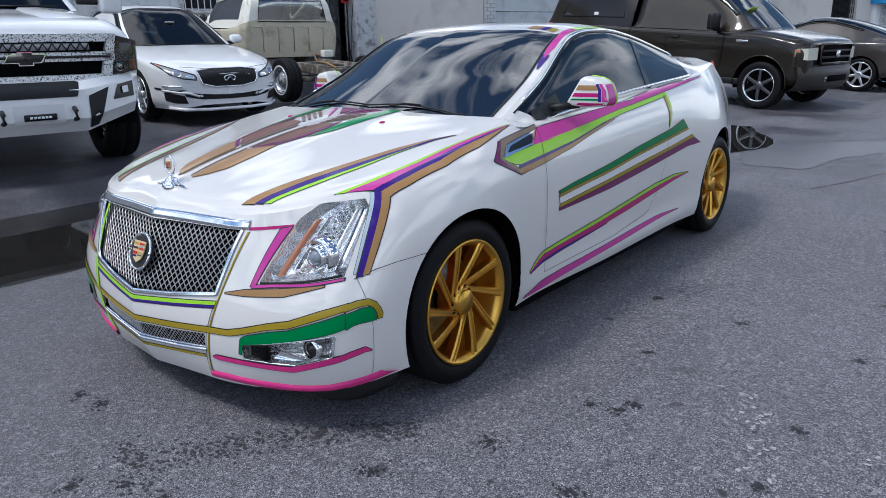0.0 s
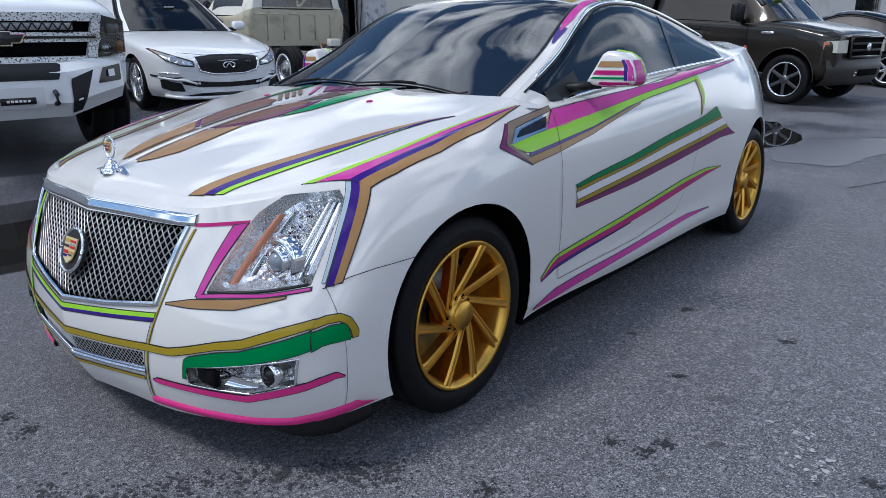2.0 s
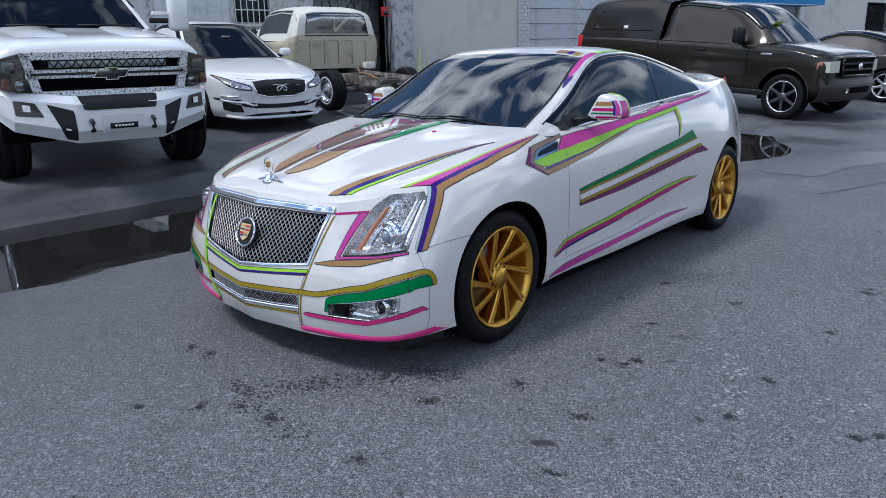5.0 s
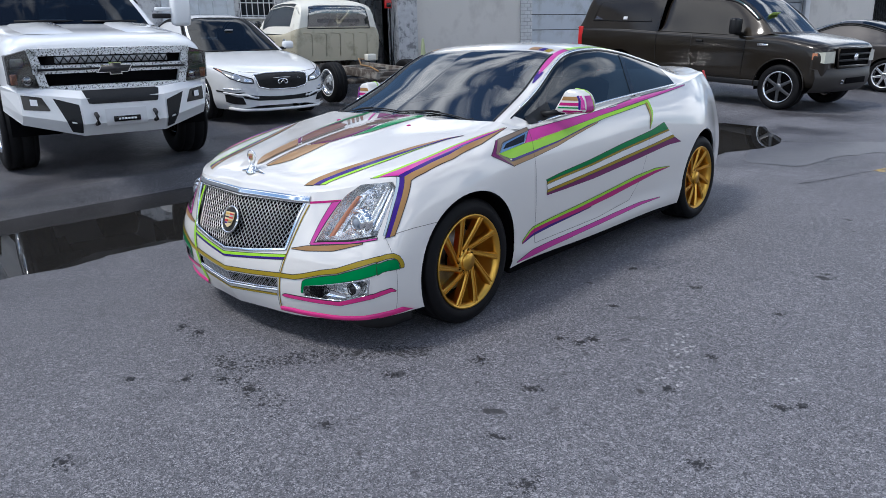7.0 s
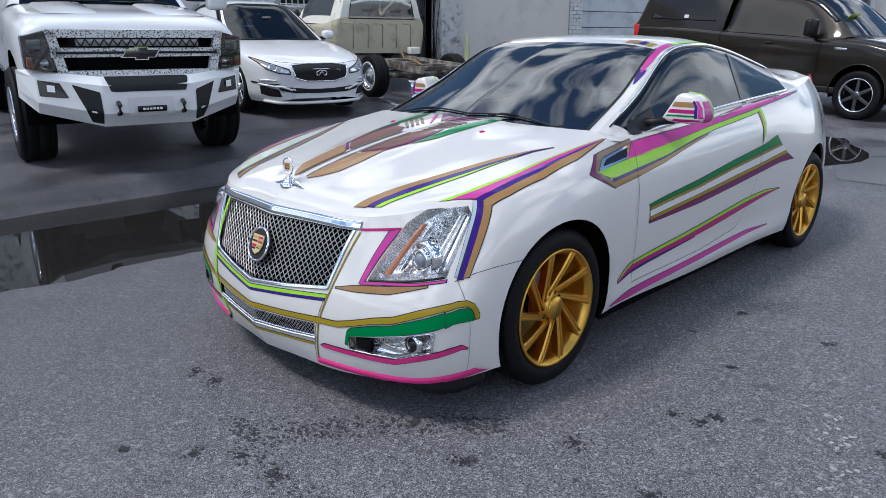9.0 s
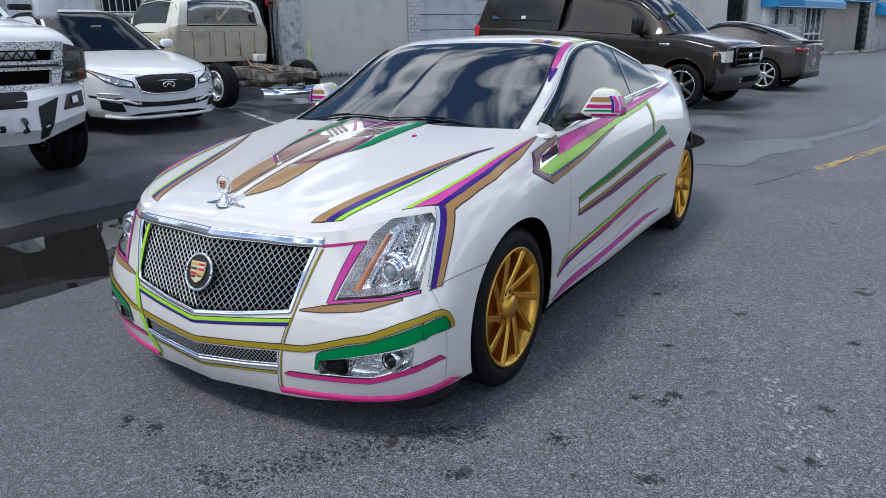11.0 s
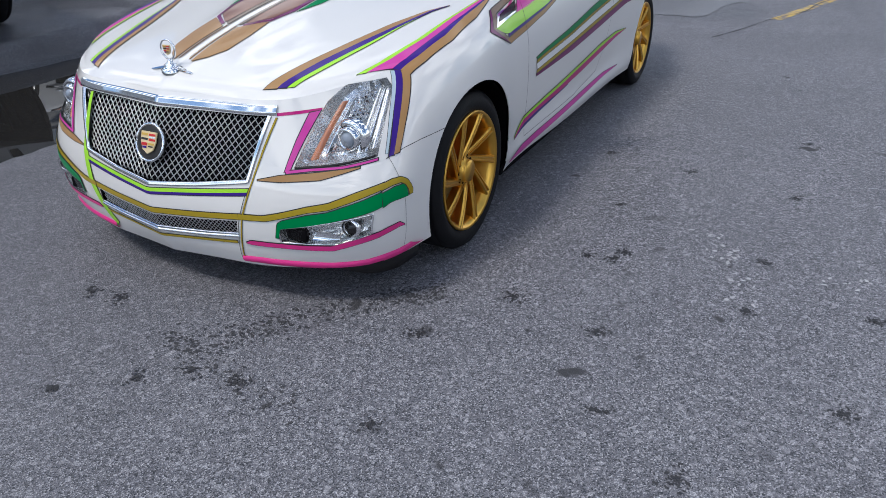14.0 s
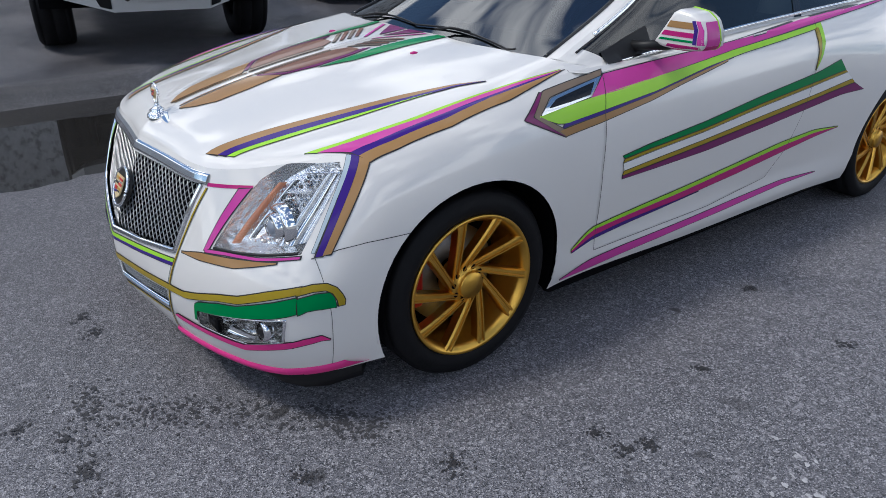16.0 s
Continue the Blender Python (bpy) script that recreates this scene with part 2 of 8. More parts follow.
def rise(x, y, rough=True):
    """The ground's height: a level road, a gutter that holds water, and a yard that climbs to the building."""
    u = x - (-12.74 + 0.268 * y)
    lot = 0.64 - 0.056 * u
    lot = 0.0 if lot < -0.1 else (lot if lot > 0.1 else 2.5 * (lot + 0.1) ** 2)
    lot = min(lot, 0.64) * (1 - 0.65 * smooth(16, 48, y))
    open_ = smooth(2.4, 5.5, y)
    step = smooth(-0.03, 0.10, lip_x(y) - x)
    lot *= step * (1 - open_) + open_
    basin = 0.045 * smooth(-1.75, -2.6, x) * smooth(-4.2, -3.9, x) * smooth(3.0, 0.9, y) * smooth(-9, -7, y)
    n = 0.0
    if rough and -5 < x < -0.5 and y < 4:
        n = 0.010 * noise.noise((x * 1.7, y * 1.7, 3.1)) + 0.004 * noise.noise((x * 7, y * 7, 1.3))
        n *= smooth(-0.8, -1.6, x) * smooth(3.5, 2.5, y)
    return lot - basin + n


xs = np.concatenate([np.linspace(-400, -40, 8)[:-1], np.linspace(-40, -12, 12)[:-1], np.linspace(-12, -4.6, 30)[:-1], np.linspace(-4.6, -1.4, 72)[:-1], np.linspace(-1.4, 4, 28)[:-1], np.linspace(4, 60, 16)[:-1], np.linspace(60, 400, 6)])
ys = np.concatenate([np.linspace(-400, -40, 8)[:-1], np.linspace(-40, -8, 14)[:-1], np.linspace(-8, -3, 40)[:-1], np.linspace(-3, 3, 110)[:-1], np.linspace(3, 24, 60)[:-1], np.linspace(24, 90, 24)[:-1], np.linspace(90, 600, 8)])


def asphalt():
    m = bpy.data.materials.new("asphalt")
    m.use_nodes = True
    n, l = m.node_tree.nodes, m.node_tree.links
    b = n["Principled BSDF"]
    geo = n.new("ShaderNodeNewGeometry")

    def noise_at(scale, detail=4, rough=0.6, kind="ShaderNodeTexNoise"):
        t = n.new(kind)
        t.inputs["Scale"].default_value = scale
        if kind == "ShaderNodeTexNoise":
            t.inputs["Detail"].default_value, t.inputs["Roughness"].default_value = detail, rough
        l.new(geo.outputs["Position"], t.inputs["Vector"])
        return t

    def ranged(out, a, c, lo=0.0, hi=1.0):
        r = n.new("ShaderNodeMapRange")
        r.inputs["From Min"].default_value, r.inputs["From Max"].default_value = a, c
        r.inputs["To Min"].default_value, r.inputs["To Max"].default_value = lo, hi
        l.new(out, r.inputs["Value"])
        return r.outputs["Result"]

    def mix(fac, a, c, mode='MIX'):
        x = n.new("ShaderNodeMix")
        x.data_type, x.blend_type = 'RGBA', mode
        for key, v in (("Factor", fac), ("A", a), ("B", c)):
            if isinstance(v, (tuple, float)):
                x.inputs[key].default_value = v
            else:
                l.new(v, x.inputs[key])
        return x.outputs["Result"]

    def times(a, c):
        x = n.new("ShaderNodeMath")
        x.operation = 'MULTIPLY'
        for i, v in enumerate((a, c)):
            if isinstance(v, float):
                x.inputs[i].default_value = v
            else:
                l.new(v, x.inputs[i])
        return x.outputs["Value"]

    grain = noise_at(170, 3, 0.7)
    broad = noise_at(0.55, 6, 0.62)
    mid = noise_at(3.2, 6, 0.65)
    base = mix(ranged(broad.outputs["Fac"], 0.36, 0.66), (0.108, 0.106, 0.120, 1), (0.168, 0.165, 0.185, 1))
    base = mix(ranged(mid.outputs["Fac"], 0.35, 0.7), base, (0.120, 0.117, 0.134, 1))
    cell = noise_at(255, kind="ShaderNodeTexVoronoi")
    sepc = n.new("ShaderNodeSeparateColor")
    l.new(cell.outputs["Color"], sepc.inputs["Color"])
    coarse = noise_at(80, kind="ShaderNodeTexVoronoi")
    sepd = n.new("ShaderNodeSeparateColor")
    l.new(coarse.outputs["Color"], sepd.inputs["Color"])
    base = mix(times(ranged(sepc.outputs["Red"], 0.46, 0.12), 0.92), base, (0.020, 0.024, 0.029, 1))
    base = mix(times(ranged(sepc.outputs["Green"], 0.70, 0.94), 0.72), base, (0.45, 0.44, 0.47, 1))
    base = mix(times(ranged(sepd.outputs["Red"], 0.80, 0.95), ranged(grain.outputs["Fac"], 0.45, 0.6, 0.0, 0.75)), base, (0.025, 0.025, 0.030, 1))
    base = mix(times(ranged(sepd.outputs["Blue"], 0.90, 0.98), 0.30), base, (0.52, 0.51, 0.54, 1))
    spots = noise_at(5.5, 3, 0.5)
    patch = noise_at(0.9, 4, 0.6)
    base = mix(times(ranged(spots.outputs["Fac"], 0.665, 0.70), ranged(patch.outputs["Fac"], 0.45, 0.6)), base, (0.035, 0.034, 0.038, 1))
    # the ground darkens towards the gutter and the near end, broken by noise
    gutter_n = noise_at(0.7, 5, 0.6)
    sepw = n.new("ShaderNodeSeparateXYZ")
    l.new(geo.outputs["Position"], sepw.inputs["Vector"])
    worn = times(times(ranged(sepw.outputs["X"], 0.9, -1.0), ranged(sepw.outputs["Y"], 2.0, -0.3)), ranged(gutter_n.outputs["Fac"], 0.25, 0.6, 0.5, 1.0))
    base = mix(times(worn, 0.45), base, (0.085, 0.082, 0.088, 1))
    # damp ground in the yard and the gutter
    sep = n.new("ShaderNodeSeparateXYZ")
    l.new(geo.outputs["Position"], sep.inputs["Vector"])
    damp_n = noise_at(0.8, 5, 0.6)
    side_x = ranged(sep.outputs["X"], -1.2, -2.6)
    near_y = ranged(sep.outputs["Y"], 14.0, 6.0)
    damp = times(times(side_x, near_y), ranged(damp_n.outputs["Fac"], 0.36, 0.56, 0.15, 1.0))
    rear_n = noise_at(0.45, 5, 0.6)
    band = times(times(ranged(sep.outputs["Y"], 3.8, 5.2), ranged(sep.outputs["Y"], 24.0, 8.0)), ranged(sep.outputs["X"], 3.5, 0.5))
    damp2 = times(band, ranged(rear_n.outputs["Fac"], 0.44, 0.58))
    add = n.new("ShaderNodeMath")
    add.operation, add.use_clamp = 'MAXIMUM', True
    l.new(damp, add.inputs[0])
    l.new(damp2, add.inputs[1])
    wet = add.outputs["Value"]
    base = mix(times(wet, 0.72), base, (0.032, 0.031, 0.036, 1))
    l.new(base, b.inputs["Base Color"])
    l.new(ranged(wet, 0.2, 1.0, 0.66, 0.30), b.inputs["Roughness"])
    bump = n.new("ShaderNodeBump")
    bump.inputs["Strength"].default_value, bump.inputs["Distance"].default_value = 0.6, 0.006
    l.new(cell.outputs["Distance"], bump.inputs["Height"])
    bump2 = n.new("ShaderNodeBump")
    bump2.inputs["Strength"].default_value, bump2.inputs["Distance"].default_value = 0.08, 0.02
    l.new(mid.outputs["Fac"], bump2.inputs["Height"])
    l.new(bump.outputs["Normal"], bump2.inputs["Normal"])
    l.new(bump2.outputs["Normal"], b.inputs["Normal"])
    return m


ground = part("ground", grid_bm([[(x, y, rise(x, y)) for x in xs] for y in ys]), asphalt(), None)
tagged(ground, "grey weathered asphalt with stains, cracks and damp patches", "ground", kind="structure")

WATER = material("puddle_water", (0.018, 0.017, 0.016), 0.02, vary=0.2, scale=3, bump=0.01, bump_scale=6)
WATER.node_tree.nodes["Principled BSDF"].inputs["IOR"].default_value = 1.33


RIPPLED = material("rippled_water", (0.03, 0.03, 0.03), 0.04, vary=0.2, scale=3, bump=0.5, bump_scale=14)


def puddle(outline, z, label, drape=False):
    bm = bmesh.new()
    bm.faces.new([bm.verts.new((x, y, rise(x, y) + z if drape else z)) for x, y in outline])
    bmesh.ops.triangulate(bm, faces=bm.faces)
    ob = part("puddle", bm, RIPPLED if outline[0][1] > 12 else WATER, None)
    return tagged(ob, label, "puddle", kind="structure")


gutter = [(lip_x(y) + 0.02, y) for y in np.linspace(-8, 2.6, 30)] + [(-1.6, 2.6), (-1.55, -8)]
puddle(gutter, -0.016, "dark still rainwater lying in the gutter")


def blob(cx, cy, rx, ry, turn, seed, n=22):
    rnd = random.Random(seed)
    ph = [rnd.uniform(0, 6.28) for _ in range(4)]
    out = []
    for k in range(n):
        a = 2 * math.pi * k / n
        r = 1 + 0.22 * math.sin(2 * a + ph[0]) + 0.16 * math.sin(3 * a + ph[1]) + 0.12 * math.sin(5 * a + ph[2]) + 0.08 * math.sin(7 * a + ph[3])
        x, y = rx * r * math.cos(a), ry * r * math.sin(a)
        out.append((cx + x * math.cos(turn) - y * math.sin(turn), cy + x * math.sin(turn) + y * math.cos(turn)))
    return out


for cx, cy, rx, ry, tr, sd in ((-.50, 7.15, .45, 1.65, .20, 4), (3.2, 20.8, 1.0, 1.1, .2, 9), (4.9, 22.5, 1.3, 1.4, .3, 11)):
    puddle(blob(cx, cy, rx, ry, tr, sd, 40), 0.006, "shallow rainwater puddle on the asphalt", True)

WET_ASPHALT = material("wet_asphalt", (0.085, 0.085, 0.100), 0.36, vary=0.4, scale=14, bump=0.12, bump_scale=90, shine=0.32)


SHEEN = material("standing_film_of_water", (0.06, 0.06, 0.07), 0.14, vary=0.4, scale=6, bump=0.03, bump_scale=40)


def ragged(line, seed, amount=.10):
    """An outline through the points, frayed like the edge of drying water."""
    pts = spline(list(line) + [line[0]], 10)[:-1]
    return [(x + amount * noise.noise((x * 3, y * 3, seed)) + amount * .4 * noise.noise((x * 11, y * 11, seed)), y + amount * noise.noise((x * 3, y * 3, seed + 9.0)) + amount * .4 * noise.noise((x * 11, y * 11, seed + 9.0))) for x, y in pts]


WET = [[(.05, 7.25), (.37, 7.50), (.74, 7.92), (1.17, 8.2), (1.37, 7.5), (1.14, 7.0), (.92, 6.5), (.80, 5.87), (.38, 5.64), (.05, 6.3)],
       [(1.22, 8.1), (1.66, 9.6), (2.2, 12.2), (2.9, 16.2), (3.0, 16.0), (2.32, 11.8), (1.76, 9.3), (1.30, 8.0)],
       [(2.75, 16.4), (2.75, 18.2), (3.0, 20.5), (4.0, 24.5), (5.2, 24.0), (4.3, 20.6), (3.6, 18.0), (3.1, 16.4)]]
for k, line in enumerate(WET):
    bm = bmesh.new()
    f = bm.faces.new([bm.verts.new((x, y, rise(x, y) + .004)) for x, y in ragged(line, 3.0 * k + 1)])
    bmesh.ops.triangulate(bm, faces=[f])
    tagged(part("wet_patch", bm, SHEEN if k == 2 else WET_ASPHALT, None), "damp dark patch drying on the asphalt", "wet patch", kind="structure")

PITTED = material("pitted_asphalt", (0.040, 0.039, 0.043), 0.8, vary=0.5, scale=60)
OIL = material("oil_stain", (0.026, 0.025, 0.028), 0.6, vary=0.5, scale=60, bump=0.2, bump_scale=150)
CHALK = material("pale_scuff", (0.38, 0.375, 0.39), 0.85, vary=0.4, scale=60, bump=0.2, bump_scale=150)
YELLOW_PAINT = material("worn_yellow_paint", (0.50, 0.34, 0.07), 0.7, vary=0.2, scale=20, dirt=(0.16, 0.15, 0.15), dirt_scale=14, dirt_lo=0.48, dirt_hi=0.56)
PALE_PAINT = material("worn_white_paint", (0.40, 0.40, 0.41), 0.7, vary=0.2, scale=20, dirt=(0.10, 0.10, 0.11), dirt_scale=10, dirt_lo=0.46, dirt_hi=0.56)


def flat_mark(name, outline, mat, label, cat, up=0.0025):
    bm = bmesh.new()
    f = bm.faces.new([bm.verts.new((x, y, rise(x, y) + up)) for x, y in outline])
    bmesh.ops.triangulate(bm, faces=[f])
    return tagged(part(name, bm, mat, None), label, cat, kind="structure")


STAINS = [(1.10, -1.187, .030, .020, .3), (1.205, -.335, .050, .045, .3), (1.0, -.71, .060, .022, .4), (1.46, .12, .045, .028, 1.2), (1.49, .19, .035, .03, .4), (1.555, -.43, .050, .028, .6), (2.326, -.525, .045, .03, .8), (2.416, .056, .035, .02, 0), (2.48, .121, .03, .015, .5),
          (1.95, -1.01, .06, .04, .2), (-.16, -1.0, .05, .04, 1), (.094, -1.49, .03, .02, 0), (.606, -1.206, .05, .035, .2), (.57, -1.97, .05, .03, 0), (2.0, -.066, .03, .02, 0), (2.02, .347, .03, .016, .3), (1.105, 1.35, .03, .02, .3), (1.345, .668, .03, .015, .6), (1.577, 1.24, .04, .025, .6),
          (2.10, 1.944, .03, .02, 1), (1.668, -.832, .05, .02, .4), (-.307, -1.015, .04, .03, 0), (.427, -1.225, .05, .03, .5), (.289, -1.327, .04, .03, 1), (2.09, 1.094, .03, .02, 1), (1.36, .10, .03, .02, 1)]
for k, (x, y, rx, ry, tr) in enumerate(STAINS):
    rnd = random.Random(900 + k)
    bm = bmesh.new()
    for i in range(44):
        a, r = rnd.uniform(0, 6.28), min(1.3, abs(rnd.gauss(0, .6)))
        px, py = r * rx * math.cos(a), r * ry * 1.3 * math.sin(a)
        cx, cy = x + px * math.cos(tr) - py * math.sin(tr), y + px * math.sin(tr) + py * math.cos(tr)
        out = blob(cx, cy, rnd.uniform(.002, .008), rnd.uniform(.002, .006), rnd.uniform(0, 3), 1000 + 40 * k + i, 9)
        bm.faces.new([bm.verts.new((u, w, rise(u, w) + .0022 + .00004 * i)) for u, w in out])
    tagged(part("oil_spot", bm, OIL, None), "small speckled dark oil spot on the asphalt", "stain", kind="structure")
BAND = [((.95, -.42), (.78, -.55), 170, .045), ((.80, -.52), (.30, -1.15), 260, .055), ((.15, -1.10), (.85, -1.24), 130, .05)]
for k, (a, c, count, spread) in enumerate(BAND):
    rnd = random.Random(70 + k)
    bm = bmesh.new()
    for i in range(count):
        t = rnd.random()
        lump = .35 + .65 * max(0.0, noise.noise((t * 4 + k * 9, 2.2, 0)) + .5)
        cx, cy = a[0] + (c[0] - a[0]) * t + rnd.gauss(0, spread * lump), a[1] + (c[1] - a[1]) * t + rnd.gauss(0, spread * lump)
        out = blob(cx, cy, rnd.uniform(.003, .009), rnd.uniform(.003, .007), rnd.uniform(0, 3), 5000 + 600 * k + i, 7)
        bm.faces.new([bm.verts.new((u, w, .0022 + .000004 * i)) for u, w in out])
    tagged(part("worn_patch", bm, PITTED, None), "band of worn pitted asphalt with dark specks", "stain", kind="structure")
rnd = random.Random(5)
for k in range(44):
    if k < 32:
        t = rnd.random()
        x, y = 1.80 + .20 * t + rnd.gauss(0, .045), .53 - .54 * t + rnd.gauss(0, .03)
    else:
        x, y = 2.33 + rnd.gauss(0, .07), .31 + rnd.gauss(0, .045)
    flat_mark("pale_scuff", blob(x, y, rnd.uniform(.004, .014), rnd.uniform(.003, .010), rnd.uniform(0, 3), 300 + k, 12), CHALK, "pale scuff mark on the asphalt", "stain")
for a, c in (((1.55, 5.92), (1.88, 6.98)), ((1.90, 7.05), (2.24, 8.15))):
    d = Vector((c[0] - a[0], c[1] - a[1])).normalized()
    w = Vector((-d.y, d.x)) * .055
    flat_mark("road_line", [(a[0] + w.x, a[1] + w.y), (c[0] + w.x, c[1] + w.y), (c[0] - w.x, c[1] - w.y), (a[0] - w.x, a[1] - w.y)], YELLOW_PAINT, "worn yellow line painted on the road", "road marking")
flat_mark("parking_line", [(-7.9 + .35 * k, 6.24 - .159 * k, ) for k in range(10)] + [(-4.71 - .35 * k, 4.90 + .159 * k) for k in range(10)], PALE_PAINT, "faded white parking bay line", "road marking", 0.010)
CRACK = material("asphalt_crack", (0.045, 0.044, 0.048), 0.8, vary=0.4, scale=40)
for k, way in enumerate((((.11, 7.39), (1.27, 8.8), (2.2, 11.9), (2.93, 15.9), (3.83, 20.5)), ((1.09, 4.75), (1.5, 5.82), (2.27, 8.2), (3.19, 10.9), (4.4, 14.5)))):
    pts = [(x + .07 * noise.noise((y * 1.3, k * 7.0, 0)), y + .10 * noise.noise((y * 1.3, k * 7.0, 5))) for x, y in spline(way, 24)]
    bm = bmesh.new()
    rows = [[bm.verts.new((x + s * (.004 + .022 * abs(noise.noise((x * 5, y * 3, k)))), y, rise(x, y) + .003)) for s in (-1, 1)] for x, y in pts]
    for p, q in zip(rows, rows[1:]):
        bm.faces.new([p[0], p[1], q[1], q[0]])
    tagged(part("crack", bm, CRACK, None), "tarred crack winding across the asphalt", "crack", kind="structure")

# ---- the striped coupe: body ----
coupe = thing("coupe_car", "pearl white two-door coupe with multicoloured stripes and gold wheels", "car")
HUB_Z = 0.334
ARCHES = {0.0: 0.376, 2.88: 0.394}  # wheel arch radius by axle
REAR_Y = 2.88
TYRE_R = 0.333

# wrap-round rails of the lower body, from the middle of the nose along the left flank to the middle of the tail
RAILS = [
    [(0, -.835, .17), (.2, -.81, .17), (.40, -.785, .17), (.59, -.722, .175), (.742, -.64, .185), (.82, -.545, .19), (.85, -.41, .19), (.885, 0, .18), (.855, .45, .212), (.872, 1.2, .214), (.876, 2.05, .218), (.875, 2.88, .2), (.76, 3.4, .22), (.66, 3.64, .25), (0, 3.80, .26)],
    [(0, -.875, .245), (.2, -.845, .245), (.41, -.81, .245), (.61, -.745, .25), (.77, -.65, .255), (.843, -.548, .26), (.862, -.41, .265), (.905, 0, .265), (.867, .45, .262), (.884, 1.2, .264), (.888, 2.05, .268), (.895, 2.88, .28), (.775, 3.4, .30), (.68, 3.66, .33), (0, 3.85, .33)],
    [(0, -.895, .355), (.2, -.865, .355), (.42, -.822, .355), (.62, -.752, .36), (.782, -.657, .36), (.850, -.550, .365), (.868, -.41, .37), (.918, 0, .38), (.868, .45, .36), (.866, 1.2, .345), (.872, 2.05, .35), (.908, 2.88, .39), (.785, 3.4, .42), (.69, 3.68, .45), (0, 3.87, .45)],
    [(0, -.892, .46), (.2, -.86, .46), (.41, -.815, .46), (.61, -.747, .465), (.777, -.648, .47), (.845, -.546, .475), (.868, -.41, .48), (.922, 0, .50), (.880, .45, .48), (.878, 1.2, .47), (.884, 2.05, .48), (.912, 2.88, .52), (.785, 3.4, .55), (.69, 3.68, .58), (0, 3.87, .58)],
    [(0, -.846, .56), (.2, -.819, .56), (.42, -.785, .56), (.588, -.718, .565), (.735, -.628, .57), (.80, -.542, .575), (.852, -.41, .60), (.915, 0, .64), (.887, .45, .63), (.888, 1.2, .62), (.892, 2.05, .64), (.905, 2.88, .68), (.768, 3.4, .70), (.67, 3.68, .72), (0, 3.86, .72)],
    [(0, -.803, .66), (.2, -.779, .66), (.44, -.748, .66), (.585, -.662, .672), (.695, -.56, .69), (.762, -.465, .705), (.826, -.37, .725), (.893, 0, .765), (.876, .45, .78), (.88, 1.2, .785), (.882, 2.05, .81), (.868, 2.88, .84), (.735, 3.4, .86), (.64, 3.66, .87), (0, 3.84, .88)],
    [(0, -.772, .725), (.2, -.747, .726), (.455, -.715, .725), (.588, -.625, .74), (.675, -.518, .765), (.742, -.41, .79), (.792, -.31, .82), (.853, 0, .862), (.838, .45, .885), (.848, 1.2, .90), (.848, 2.05, .935), (.805, 2.88, .975), (.68, 3.4, 1.0), (.60, 3.64, 1.0), (0, 3.81, 1.0)],
    [(0, -.752, .768), (.2, -.726, .769), (.47, -.69, .77), (.585, -.60, .785), (.665, -.485, .805), (.725, -.385, .825), (.758, -.27, .855), (.785, 0.02, .915), (.772, .47, .965), (.80, 1.2, .985), (.785, 2.05, 1.03), (.715, 2.9, 1.09), (.60, 3.4, 1.12), (.52, 3.62, 1.13), (0, 3.76, 1.16)],
]
ALONG = [14, 16, 13, 13, 9, 10, 36, 40, 44, 48, 52, 30, 12, 14]


def faired(g, across, along):
    """Evens out a lofted skin, holding its borders."""
    g = g.copy()
    for k in range(max(across, along)):
        if k < across:
            g[1:-1] = .25 * g[:-2] + .5 * g[1:-1] + .25 * g[2:]
        if k < along:
            g[:, 1:-1] = .25 * g[:, :-2] + .5 * g[:, 1:-1] + .25 * g[:, 2:]
    return g


side = faired(loft(RAILS, ALONG, 6), 5, 14)


from_front, from_side, from_top = 'front', 'side', 'top'
whole = grid_bm(side, mirror=True)

# bonnet: rails from the nose to the windscreen
edge = RAILS[-1]
HOOD = [
    [(0, -.756, .768), (0, -.722, .806), (0, -.575, .864), (0, -.25, .94), (0, .1, .995), (0, .34, 1.02)],
    [(.10, -.744, .770), (.10, -.708, .806), (.105, -.57, .860), (.135, -.25, .942), (.18, .1, 1.0), (.215, .345, 1.025)],
    [(.2, -.730, .769), (.2, -.694, .804), (.2, -.57, .850), (.22, -.25, .925), (.26, .1, .985), (.30, .36, 1.015)],
    [(.38, -.705, .770), (.38, -.670, .801), (.385, -.56, .842), (.41, -.25, .905), (.45, .1, .968), (.47, .385, 1.01)],
    [(.52, -.652, .775), (.52, -.615, .800), (.535, -.49, .833), (.57, -.22, .890), (.60, .1, .952), (.615, .42, 1.005)],
    [(.62, -.545, .795), (.628, -.51, .812), (.65, -.40, .842), (.685, -.18, .885), (.705, .1, .94), (.72, .46, .998)],
    [(.665, -.485, .805), (.683, -.445, .818), (.722, -.36, .836), (.764, -.14, .884), (.785, .12, .928), (.772, .47, .965)],
]
hood = faired(loft(HOOD, [4, 10, 20, 18, 12], 8), 8, 4)
hood[-1] = resample(side[-1][56:152], hood.shape[1])
hood[:, 0] = resample(side[-1][:57], hood.shape[0])
grid_bm(hood, whole, mirror=True)

